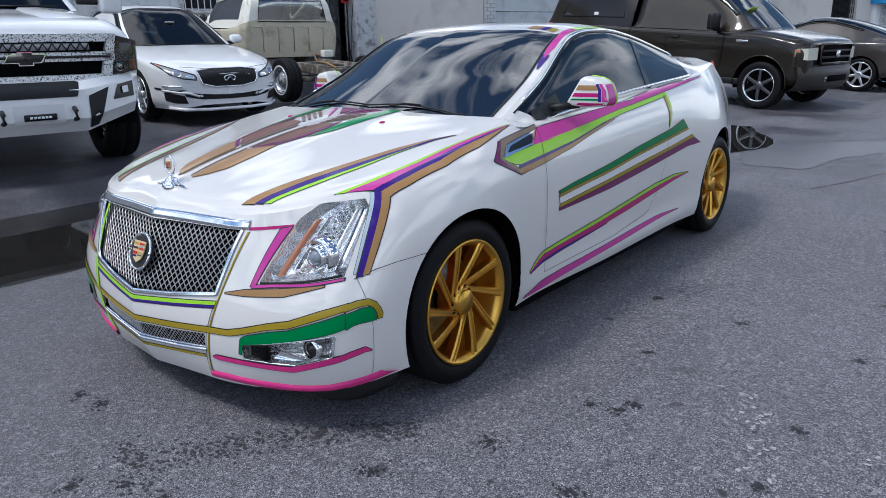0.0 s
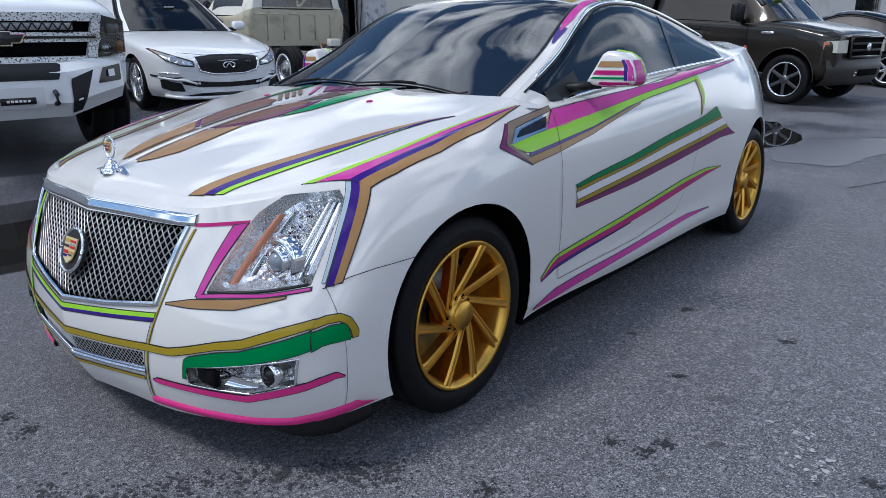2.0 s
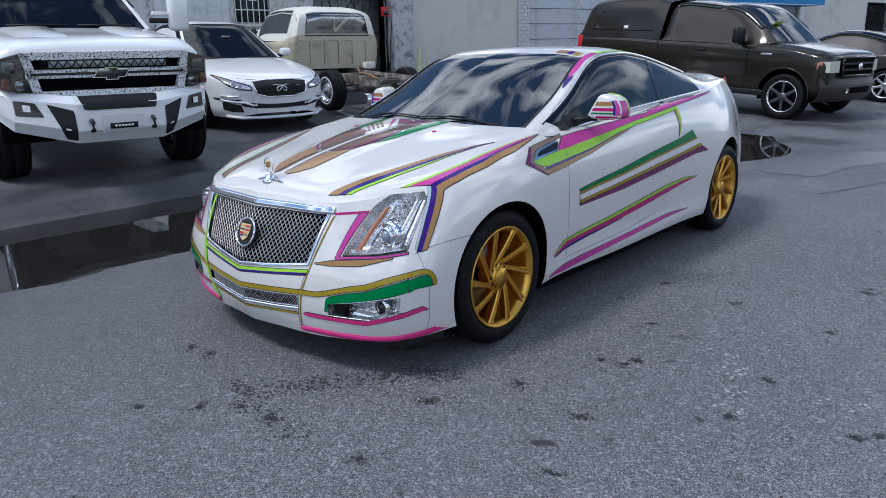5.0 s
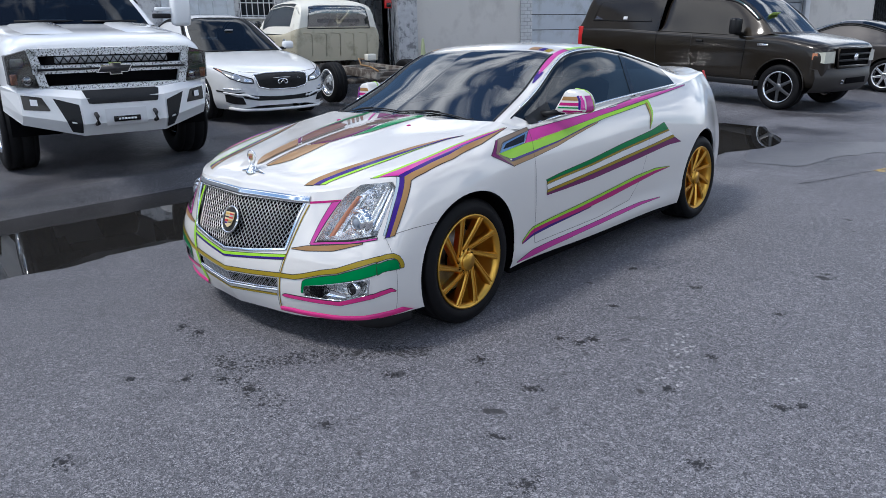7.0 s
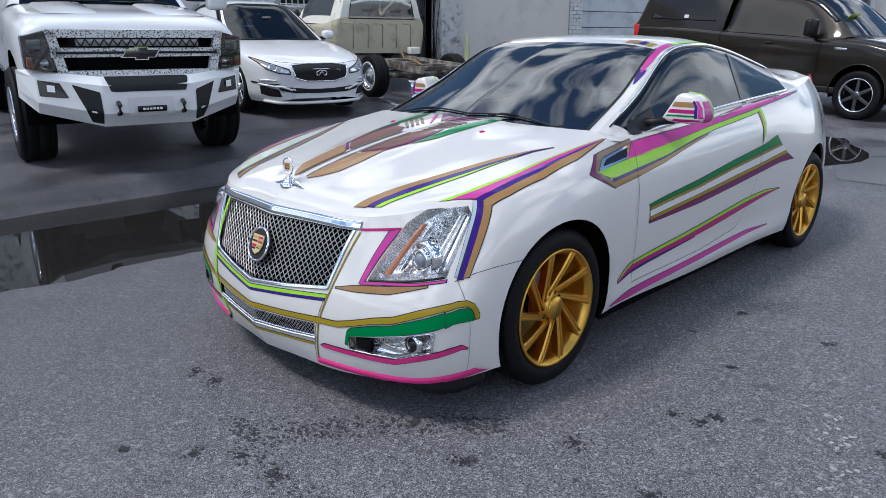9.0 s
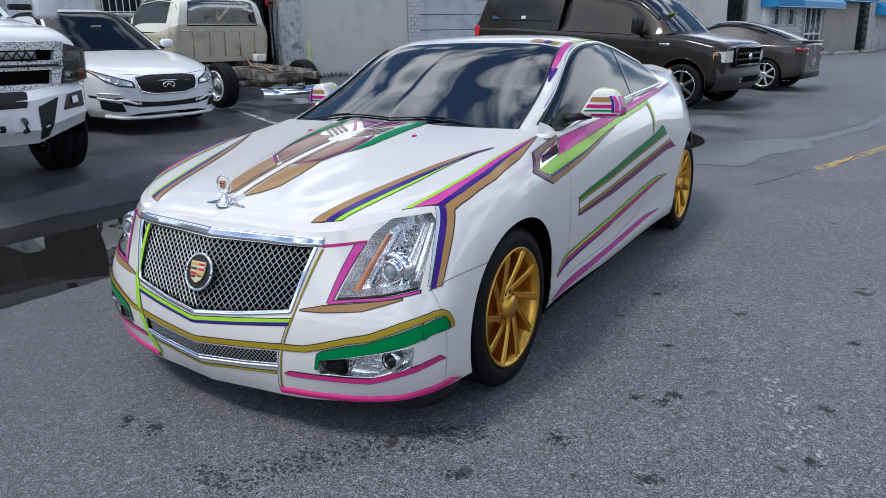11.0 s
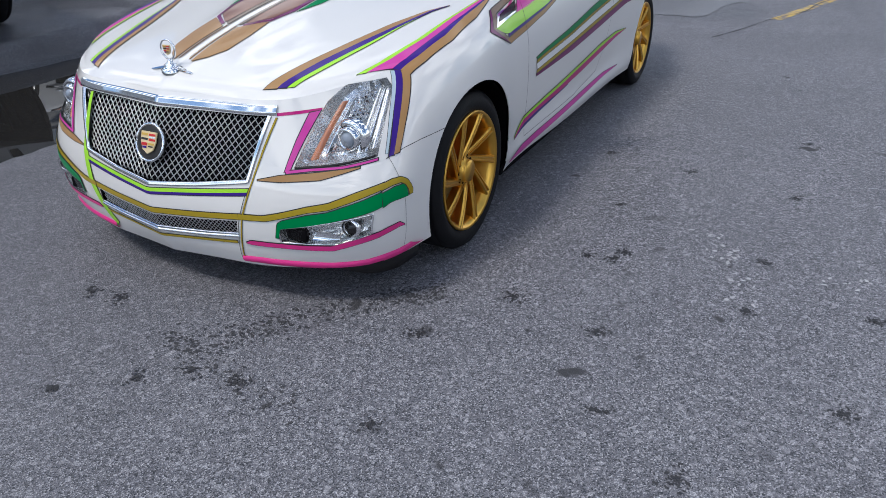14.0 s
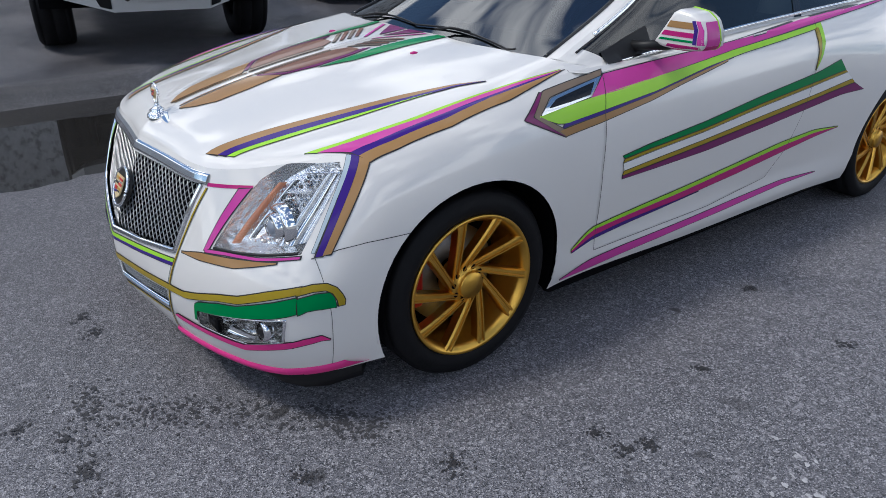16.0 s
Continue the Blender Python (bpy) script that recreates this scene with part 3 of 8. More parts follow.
# greenhouse: from the scuttle over the roof to the tail
GREEN_HOUSE = [
    [(0, .30, 1.0), (0, .62, 1.165), (0, 1.10, 1.378), (0, 1.55, 1.420), (0, 2.05, 1.390), (0, 2.6, 1.275), (0, 3.05, 1.175), (0, 3.66, 1.175)],
    [(.25, .33, 1.0), (.245, .65, 1.16), (.235, 1.115, 1.374), (.23, 1.55, 1.414), (.22, 2.05, 1.384), (.23, 2.6, 1.270), (.25, 3.05, 1.173), (.25, 3.65, 1.172)],
    [(.52, .41, 1.0), (.50, .73, 1.15), (.46, 1.16, 1.363), (.445, 1.57, 1.399), (.415, 2.05, 1.369), (.42, 2.6, 1.260), (.43, 3.03, 1.168), (.41, 3.60, 1.163)],
    [(.70, .485, .995), (.657, .82, 1.135), (.59, 1.22, 1.335), (.565, 1.60, 1.372), (.52, 2.05, 1.343), (.52, 2.6, 1.243), (.53, 3.0, 1.155), (.49, 3.56, 1.145)],
]
roof = loft(GREEN_HOUSE, [12, 18, 16, 16, 18, 14, 12], 8)
SIDE_GLASS = [
    GREEN_HOUSE[-1],
    [(.727, .515, .985), (.688, .86, 1.118), (.625, 1.25, 1.305), (.598, 1.62, 1.340), (.56, 2.05, 1.312), (.565, 2.6, 1.215), (.585, 2.98, 1.140), (.53, 3.54, 1.135)],
    [(.745, .56, .975), (.715, .92, 1.065), (.675, 1.30, 1.165), (.658, 1.66, 1.193), (.642, 2.05, 1.187), (.645, 2.6, 1.147), (.645, 2.96, 1.118), (.56, 3.52, 1.130)],
    [(.768, .60, .962), (.757, .98, .983), (.752, 1.36, 1.003), (.745, 1.70, 1.020), (.738, 2.05, 1.038), (.720, 2.6, 1.068), (.690, 2.94, 1.088), (.585, 3.5, 1.118)],
]
flank = loft(SIDE_GLASS, [12, 18, 16, 16, 18, 14, 12], 8)
SHELF = [SIDE_GLASS[-1], [(.792, .585, .952), (.802, .98, .974), (.803, 1.36, .992), (.798, 1.70, 1.01), (.785, 2.05, 1.03), (.752, 2.6, 1.064), (.712, 2.94, 1.091), (.59, 3.5, 1.121)]]
shelf = loft(SHELF, [12, 18, 16, 16, 18, 14, 12], 3)
for patch in (roof, flank, shelf):
    grid_bm(patch, whole, mirror=True)
from mathutils.bvhtree import BVHTree
skin = BVHTree.FromBMesh(whole)
whole.free()


def on_skin(a, b, view, surface=None):
    """The body's place and normal seen square on: (x, z) from the front, (y, z) from the side, (x, y) from above."""
    if view == from_front:
        o, d = Vector((a, -2.0, b)), Vector((0, 1, 0))
    elif view == from_side:
        o, d = Vector((1.6, a, b)), Vector((-1, 0, 0))
    else:
        o, d = Vector((a, b, 2.2)), Vector((0, 0, -1))
    place, normal, _, _ = (surface or skin).ray_cast(o, d)
    if place is None:
        return None, None
    return place, normal if normal.dot(d) < 0 else -normal


def flipped(me):
    """The mirror image of a mesh across the car's middle."""
    bm = bmesh.new()
    bm.from_mesh(me)
    for v in bm.verts:
        v.co.x = -v.co.x
    bmesh.ops.reverse_faces(bm, faces=bm.faces)
    out = bpy.data.meshes.new(me.name)
    bm.to_mesh(out)
    bm.free()
    for m in me.materials:
        out.materials.append(m)
    return out


def film_strip(name, top, bottom, view, mat, off=0.0022, n=40, rows=5, mirror=False, label="", parent=None, surface=None):
    """A strip between two edges, laid on the body."""
    a, b = resample(top, n), resample(bottom, n)
    bm = bmesh.new()
    grid = []
    for i in range(n):
        row = []
        for k in range(rows):
            q = a[i] + (b[i] - a[i]) * k / (rows - 1)
            p, nrm = on_skin(q[0], q[1], view, surface)
            row.append(bm.verts.new(p + nrm * off) if p else None)
        grid.append(row)
    for i in range(n - 1):
        for k in range(rows - 1):
            q = [grid[i][k], grid[i + 1][k], grid[i + 1][k + 1], grid[i][k + 1]]
            if all(q) and max((u.co - w.co).length for u in q for w in q) < 0.25:
                bm.faces.new(q)
    made = [part(name, bm, mat, parent or coupe, label)]
    if mirror:
        made.append(new(name, flipped(made[0].data)))
        made[1].parent = parent or coupe
    return made


SEAM = material("shut_line_shadow", (0.035, 0.034, 0.034), 0.7, vary=0.2, scale=20)


def seam(name, line, view, width=0.005, mat=None, n=40, mirror=False, off=0.0016, parent=None):
    """A thin line along the body."""
    p = resample(line, n)
    d = np.gradient(p, axis=0)
    d /= np.linalg.norm(d, axis=1)[:, None] + 1e-9
    w = np.stack([-d[:, 1], d[:, 0]], 1) * width / 2
    return film_strip(name, p + w, p - w, view, mat or BLACK, off, n, 2, mirror, parent=parent)


# openings, as seen square on from the front (x, z)
GRILLE = [(0, .718), (.24, .720), (.458, .722), (.400, .508), (.2, .482), (0, .466)]
LOWER_GRILLE = [(0, .346), (.2, .353), (.352, .363), (.344, .306), (.2, .293), (0, .287)]
HEADLIGHT = [(.552, .556), (.612, .758), (.643, .800), (.70, .803), (.733, .806), (.757, .778), (.781, .578), (.70, .566)]
FOG = [(.50, .345), (.60, .358), (.795, .393), (.785, .316), (.68, .284), (.503, .290)]
mirrored = lambda poly: [(-x, z) for x, z in poly]
holes = [GRILLE, LOWER_GRILLE, HEADLIGHT, FOG]



def cut_hole(bm, poly, axis):
    """Cuts an outline, seen along the axis, cleanly out of a skin."""
    lo = [min(p[k] for p in poly) - 0.03 for k in (0, 1)]
    hi = [max(p[k] for p in poly) + 0.03 for k in (0, 1)]
    pick = (lambda c: (c.x, c.z)) if axis == from_front else (lambda c: (c.y, c.z))
    for (a0, b0), (a1, b1) in zip(poly, poly[1:] + poly[:1]):
        m, half = ((a0 + a1) / 2, (b0 + b1) / 2), math.hypot(a1 - a0, b1 - b0) / 2 + 0.03
        near = []
        for f in bm.faces:
            c = f.calc_center_median()
            u, w = pick(c)
            ok = c.y < -0.3 if axis == from_front else c.x > 0.6
            if ok and (u - m[0]) ** 2 + (w - m[1]) ** 2 < half * half:
                near.append(f)
        geom = list({v for f in near for v in f.verts} | {e for f in near for e in f.edges}) + near
        d = (a1 - a0, b1 - b0)
        if axis == from_front:
            co, no = Vector((a0, 0, b0)), Vector((-d[1], 0, d[0]))
        else:
            co, no = Vector((0, a0, b0)), Vector((0, -d[1], d[0]))
        bmesh.ops.bisect_plane(bm, geom=geom, dist=1e-6, plane_co=co, plane_no=no.normalized())
    gone = []
    for f in bm.faces:
        c = f.calc_center_median()
        u, w = pick(c)
        if (c.y < -0.3 if axis == from_front else c.x > 0.6) and inside(poly, u, w):
            gone.append(f)
    bmesh.ops.delete(bm, geom=gone, context='FACES')


shell = grid_bm(side)
bmesh.ops.recalc_face_normals(shell, faces=shell.faces)
for hole in holes:
    cut_hole(shell, hole + [(-.05, hole[-1][1]), (-.05, hole[0][1])] if hole[0][0] == 0 else hole, from_front)
for cy in (0.0, REAR_Y):
    ring = [(cy + ARCHES[cy] * math.cos(2 * math.pi * k / 56), HUB_Z + ARCHES[cy] * math.sin(2 * math.pi * k / 56)) for k in range(56)]
    if cy > 1:
        ring = [(min(y, cy - .41 - .12 * (HUB_Z - z)) if y < cy - .25 and z < HUB_Z else y, z) for y, z in ring]
    cut_hole(shell, ring, from_side)
flip = shell.copy()
for v in flip.verts:
    v.co.x = -v.co.x
both = bpy.data.meshes.new("flip")
flip.to_mesh(both)
shell.from_mesh(both)
bpy.data.meshes.remove(both)
flip.free()
bmesh.ops.remove_doubles(shell, verts=[v for v in shell.verts if abs(v.co.x) < 1e-4], dist=2e-4)
body = part("body", shell, PEARL, coupe, "pearl white painted steel body")
part("bonnet", grid_bm(hood, mirror=True), PEARL, coupe)
base = np.vstack([roof[:, 0], flank[1:, 0], shelf[1:, 0]])
lip = resample([p for p in hood[:, -1]] + [(.79, .50, .962)], len(base))
trough = [lip, lip * .5 + base * .5 - np.array([0, 0, .006]), base]
edge_at = roof.shape[0] - 2
part("scuttle", grid_bm([r[:edge_at + 1] for r in trough], mirror=True), BLACK, coupe, "black plastic scuttle panel below the windscreen")
o = part("cowl_corner", grid_bm([r[edge_at:] for r in (lip, base)]), PEARL, coupe)
new("cowl_corner", flipped(o.data)).parent = coupe

# which cells of the greenhouse are glass
ny = roof.shape[1]
WIND0, WIND1, BACK0, BACK1 = 0, 30, 66, 90


def split_grid(g, keep, mirror=True):
    a, b = bmesh.new(), bmesh.new()
    for sx in ((1, -1) if mirror else (1,)):
        for bm, want in ((a, True), (b, False)):
            made = {}
            for i in range(len(g) - 1):
                for j in range(len(g[0]) - 1):
                    if keep(i, j, g[i][j]) == want:
                        q = []
                        for u, w in ((i, j), (i, j + 1), (i + 1, j + 1), (i + 1, j)):
                            if (u, w) not in made:
                                p = g[u][w]
                                made[(u, w)] = bm.verts.new((p[0] * sx, p[1], p[2]))
                            q.append(made[(u, w)])
                        bm.faces.new(q)
    for bm in (a, b):
        bmesh.ops.remove_doubles(bm, verts=[v for v in bm.verts if abs(v.co.x) < 1e-4], dist=2e-4)
    return a, b


ws, rest = split_grid(roof, lambda i, j, p: WIND0 <= j < WIND1 and i < 22)
part("windscreen", ws, SCREEN, coupe, "tinted windscreen glass")
bw, rest2 = split_grid(roof, lambda i, j, p: BACK0 <= j < BACK1 and i < 23)
part("rear_window", bw, TINT, coupe, "dark tinted rear glass")
rest2.free()
rest.free()
rb, unused = split_grid(roof, lambda i, j, p: not (WIND0 <= j < WIND1 and i < 22) and not (BACK0 <= j < BACK1 and i < 23))
unused.free()
part("roof", rb, PEARL, coupe)


def is_side_window(i, j, p):
    return i >= 5 and i < 23 and 3 <= j < 83


sw, pillars = split_grid(flank, is_side_window, False)
for bm_, nm, mt, lb_ in ((sw, "side_window", TINT, "dark tinted side glass"), (pillars, "window_pillar", PEARL, ""), (grid_bm(shelf), "beltline", PEARL, "")):
    o = part(nm, bm_, mt, coupe, lb_)
    new(nm, flipped(o.data)).parent = coupe

# ---- the striped coupe: wheels ----
def tyre_profile(width, rim, outer):
    h = width / 2
    return [(-h * .80, rim - .004), (-h * .92, rim + .012), (-h, (rim + outer) / 2 - .005), (-h * .97, outer - .038), (-h * .88, outer - .013), (-h * .72, outer),
            (-h * .70, outer - .006), (-h * .64, outer - .006), (-h * .62, outer), (-h * .06, outer + .001), (-h * .04, outer - .006), (h * .04, outer - .006), (h * .06, outer + .001), (h * .62, outer), (h * .64, outer - .006), (h * .70, outer - .006), (h * .72, outer),
            (h * .88, outer - .013), (h * .97, outer - .038), (h, (rim + outer) / 2 - .005), (h * .92, rim + .012), (h * .80, rim - .004)]


def spoke_mesh():
    """A straight tapered spoke, tangent to the hub, with a bevelled face."""
    bm = bmesh.new()
    rows = []
    for k in range(9):
        t = k / 8
        r = 0.030 + t * 0.213
        off = 0.050 - 0.012 * t
        w = 0.0128 + 0.002 * t + 0.005 * t ** 6
        dish = -0.030 * (1 - t) ** 1.4 * 1.0 - 0.004
        sec = [(-w, dish - .040), (-w, dish - .007), (-w * .72, dish), (-w * .40, dish), (-w * .28, dish - .005), (w * .28, dish - .005), (w * .40, dish), (w * .72, dish), (w, dish - .007), (w, dish - .040)]
        rows.append([bm.verts.new((d, r, off + s)) for s, d in sec])
    for a, b in zip(rows, rows[1:]):
        for i in range(len(a) - 1):
            bm.faces.new([a[i], a[i + 1], b[i + 1], b[i]])
        bm.faces.new([a[-1], a[0], b[0], b[-1]])
    bm.faces.new(rows[0][::-1])
    bm.faces.new(rows[-1])
    return bm


def wheel(y, sx, turn, tyre_w=0.245, face=0.872):
    """A gold turbine wheel: x points outwards from the hub's face."""
    w = new("wheel")
    w.parent = coupe
    w.matrix_basis = pose(sx * face, y, HUB_Z) @ (Matrix() if sx > 0 else Matrix.Diagonal((-1, 1, 1, 1)))
    tagged(w, "gold turbine alloy wheel with a black tyre")
    part("tyre", lathe([(d - .118, r) for d, r in tyre_profile(tyre_w, .244, TYRE_R)], 64), RUBBER, w)
    part("rim", lathe([(-.225, .230), (-.22, .238), (-.03, .222), (-.012, .232), (-.004, .240), (.002, .248), (-.006, .252), (-.02, .248)], 64), GOLD, w)
    part("hub", lathe([(-.10, .075), (-.055, .076), (-.040, .072), (-.034, .064), (-.037, .0485), (-.016, .0475), (-.011, .0455), (-.010, .001)], 40), GOLD, w)
    me = None
    for k in range(10):
        if me is None:
            s = part("spoke", spoke_mesh(), GOLD, w, smooth=False)
            me = s.data
        else:
            s = new("spoke", me)
            s.parent = w
        s.matrix_basis = pose(0, 0, 0, 36 * k + turn)
    # flat near-black discs: the shade inside the lug holes is their colour
    nut = None
    for k in range(10):
        a = radians(36 * k + turn + 12)
        if nut is None:
            nut = part("lug_hole", lathe([(-.0338, .0005), (-.0338, .0082), (-.0352, .0090)], 14), DARK, w)
            nd = nut.data
        else:
            nut = new("lug_hole", nd)
            nut.parent = w
        nut.matrix_basis = pose(0, .0585 * math.cos(a), .0585 * math.sin(a))
    # added near-black disc puts the shade between the spokes into colour
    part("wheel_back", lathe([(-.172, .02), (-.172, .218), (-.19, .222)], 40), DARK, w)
    part("brake_disc", lathe([(-.13, .06), (-.13, .175), (-.155, .175), (-.155, .06)], 48), DISC, w)
    bm = bmesh.new()
    box(bm, (.06, .07, .20), (-.135, -.165, .02), .012)
    part("brake_caliper", bm, RED_PAINT, w, "red brake caliper")
    return w


WHEELS = [wheel(0.0, 1, 20), wheel(REAR_Y, 1, 8, 0.26, 0.868), wheel(0.0, -1, 5), wheel(REAR_Y, -1, 30, 0.26, 0.868)]

# rolled lips of the wheel arches
for cy in (0.0, REAR_Y):
    ARCH = ARCHES[cy]
    for sx in (1, -1):
        line = [on_skin(cy + (ARCH + .006) * math.cos(a), HUB_Z + (ARCH + .006) * math.sin(a), from_side)[0] for a in np.linspace(-.22, math.pi + (.22 if cy < 1 else -.02), 60)]
        part("arch_lip", tube([(sx * (p.x - .003), p.y, p.z) for p in line if p], .0035, 6), PEARL, coupe)

# wheel housings and floor
for cy in (0.0, REAR_Y):
    ARCH = ARCHES[cy]
    for sx in (1, -1):
        bm = bmesh.new()
        rows = []
        for k in range(33):
            a = radians(-20 + 220 * k / 32)
            edge_in = on_skin(cy + (ARCH + .012) * math.cos(a), HUB_Z + (ARCH + .012) * math.sin(a), from_side)[0]
            outer = min(.885 if cy < 1 else .862, edge_in.x - .012 if edge_in else .84)
            rows.append([bm.verts.new((sx * x, cy + r * math.cos(a), HUB_Z + r * math.sin(a))) for x, r in ((outer, ARCH - .003), (outer - .02, ARCH + .006), (.80, ARCH + .012), (.55, ARCH + .012), (.55, .1))])
        for a, b in zip(rows, rows[1:]):
            for i in range(4):
                bm.faces.new([a[i], a[i + 1], b[i + 1], b[i]])
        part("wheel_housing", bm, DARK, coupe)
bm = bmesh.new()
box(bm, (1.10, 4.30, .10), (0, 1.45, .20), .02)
# floor set low and wide to deepen the shade under the flanks
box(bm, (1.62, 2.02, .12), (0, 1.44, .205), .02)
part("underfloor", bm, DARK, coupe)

# ---- the striped coupe: vinyl stripes ----
TAUPE = material("taupe_vinyl", (0.20, 0.15, 0.11), 0.35, coat=0.42, vary=0.06, scale=12, shine=0.08)
PALE_BLUE = material("pale_blue_vinyl", (0.42, 0.50, 0.56), 0.25, coat=0.42, vary=0.05, scale=12, shine=0.08)
BROWN = material("brown_vinyl", (0.19, 0.085, 0.05), 0.35, coat=0.42, vary=0.06, scale=12, shine=0.08)


def stripe(mat, top, bottom, view, mirror=True, n=44, border=0.003, name="stripe", lift=0.0):
    """A coloured strip with a thin black outline below it."""
    a, b = resample(top, n), resample(bottom, n)
    d = a - b
    ln = np.linalg.norm(d, axis=1)[:, None]
    tang = np.gradient((a + b) / 2, axis=0)
    tang /= np.linalg.norm(tang, axis=1)[:, None] + 1e-9
    perp = np.stack([-tang[:, 1], tang[:, 0]], 1)
    side_ = np.sign(np.sum(perp * d, axis=1)[np.argmax(ln)]) or 1
    perp *= side_
    made = film_strip(name, a, b, view, mat, 0.0030 + lift, n, 5, mirror)
    oa, ob = a + perp * border, b - perp * border
    oa[0] -= tang[0] * border
    ob[0] -= tang[0] * border
    oa[-1] += tang[-1] * border
    ob[-1] += tang[-1] * border
    under = film_strip("outline", oa, ob, view, INK, 0.0018 + lift * 0.5, n, 5, mirror)
    for s_, u_ in zip(made, under):
        u_.parent = s_
    return made


S, T, F = from_side, from_top, from_front
# doors and wings
pink_low = [(.517, .884), (.68, .893), (1.0, .926), (1.38, .963), (1.9, 1.004), (2.3, 1.032), (2.78, 1.066)]
stripe(PINK, [(.612, .946), (.87, .962), (1.38, .990), (1.92, 1.026), (2.40, 1.052), (2.78, 1.068)], pink_low, S)
lime_low = [(.262, .857), (.36, .822), (.565, .840), (.85, .868), (1.17, .917), (1.42, .944), (2.05, .993)]
stripe(LIME, [(.262, .862), (.517, .884), (1.0, .924), (1.38, .961), (2.05, 1.010)], lime_low, S)
violet_low = [(.357, .812), (.56, .828), (.82, .858), (1.08, .899), (1.34, .934)]
stripe(VIOLET, [(.37, .824), (.565, .838), (.85, .866), (1.17, .914), (1.36, .937)], violet_low, S)
stripe(TAN, [(.342, .806), (.56, .826), (.82, .856), (1.08, .897), (1.31, .930)], [(.370, .785), (.55, .803), (.82, .840), (1.0, .874), (1.30, .924)], S)
stripe(TAUPE, [(.615, .960), (.318, .925), (.236, .864), (.370, .783)], [(.60, .944), (.335, .908), (.264, .862), (.365, .808)], S, n=60)
stripe(PLUM, [(.30, .922), (.195, .860), (.37, .783)], [(.314, .924), (.233, .864), (.366, .785)], S, n=60)
film_strip("wing_vent", [(.272, .864), (.338, .904), (.60, .942)], [(.274, .862), (.40, .874), (.512, .887)], S, CHROME, 0.004, 30, 4, True, "chrome-edged wing vent")
film_strip("vent_slot", [(.318, .880), (.360, .899), (.556, .928)], [(.322, .878), (.42, .884), (.515, .893)], S, GLOSS_BLACK, 0.006, 30, 4, True)
g0 = [(.666, .662), (.813, .682), (1.15, .715), (1.53, .763), (1.98, .810), (2.17, .844)]
g1 = [(.680, .653), (.816, .666), (1.155, .691), (1.54, .734), (1.99, .774), (2.222, .795)]
g2 = [(.673, .637), (.819, .651), (1.158, .678), (1.544, .720), (1.991, .760), (2.238, .783)]
g3 = [(.683, .602), (.827, .614), (1.168, .641), (1.558, .676), (2.008, .713), (2.289, .744)]
g4 = [(.677, .588), (.831, .598), (1.172, .625), (1.565, .658), (2.013, .698), (2.315, .727)]
g5 = [(.680, .574), (.836, .578), (1.183, .592), (1.578, .623), (2.028, .663), (2.22, .682), (2.412, .684)]
low = lambda line, d: [(y, z - d) for y, z in line]
stripe(GREEN, g0, g1, S)
stripe(OLIVE, low(g1, .004), g2, S, border=.002)
stripe(WHITE_VINYL, low(g2, .004), low(g3, -.003), S, border=.001)
stripe(OLIVE, g3, g4, S, border=.002)
stripe(PLUM, low(g4, .004), g5, S)
l0 = [(.456, .342), (.548, .405), (.72, .421), (1.051, .449), (1.426, .484), (1.762, .519), (2.043, .533), (2.259, .518)]
l1 = [(.457, .337), (.556, .392), (.726, .405), (1.059, .430), (1.434, .467), (1.773, .499), (2.054, .518), (2.259, .517)]
l2 = [(.458, .330), (.561, .367), (.732, .384), (1.070, .402), (1.452, .432), (1.789, .468), (2.064, .498), (2.259, .516)]
stripe(LIME, l0, l1, S)
stripe(MAGENTA, l1, l2, S)
stripe(VIOLET, [(.462, .330), (.561, .366), (.732, .383), (1.0, .396), (1.2, .408)], [(.462, .328), (.564, .353), (.737, .369), (.934, .384), (1.2, .406)], S)
stripe(PINK, [(.415, .229), (.558, .268), (.747, .280), (1.091, .293), (1.494, .308), (1.859, .318), (2.155, .304)], [(.42, .226), (.568, .230), (.753, .246), (1.091, .268), (1.492, .284), (1.859, .299), (2.155, .303)], S)
stripe(OLIVE, [(1.985, .992), (1.98, .950), (1.98, .900), (1.945, .825)], [(2.015, .993), (2.010, .940), (1.995, .890), (1.946, .823)], S, n=24)
stripe(LIME, [(2.018, .992), (2.013, .940), (1.997, .890), (1.948, .823)], [(2.050, .994), (2.040, .930), (2.008, .880), (1.949, .821)], S, n=24)
# bonnet edges and wings above the lamps
e0 = [(.652, -.468), (.682, -.368), (.720, -.149), (.744, .142), (.755, .44)]
e1 = [(.675, -.440), (.705, -.330), (.739, -.126), (.752, .160), (.757, .44)]
e2 = [(.735, -.365), (.752, -.290), (.768, -.094), (.770, .145), (.758, .44)]
e3 = [(.757, -.350), (.777, -.250), (.793, -.067), (.783, .142), (.759, .441)]
e4 = [(.787, -.333), (.803, -.250), (.820, -.066), (.806, .170), (.760, .443)]
stripe(LIME, e0, e1, T, border=.0015)
stripe(PINK, e1, e2, T)
stripe(VIOLET, e2, e3, T)
stripe(TAN, e3, e4, T)
stripe(PALE_BLUE, [(-.377, .822), (-.541, .580)], [(-.366, .822), (-.533, .580)], S, border=.001)
stripe(VIOLET, [(-.366, .824), (-.534, .570)], [(-.350, .819), (-.516, .573)], S)
stripe(TAN, [(-.350, .818), (-.516, .573)], [(-.331, .812), (-.494, .577)], S)
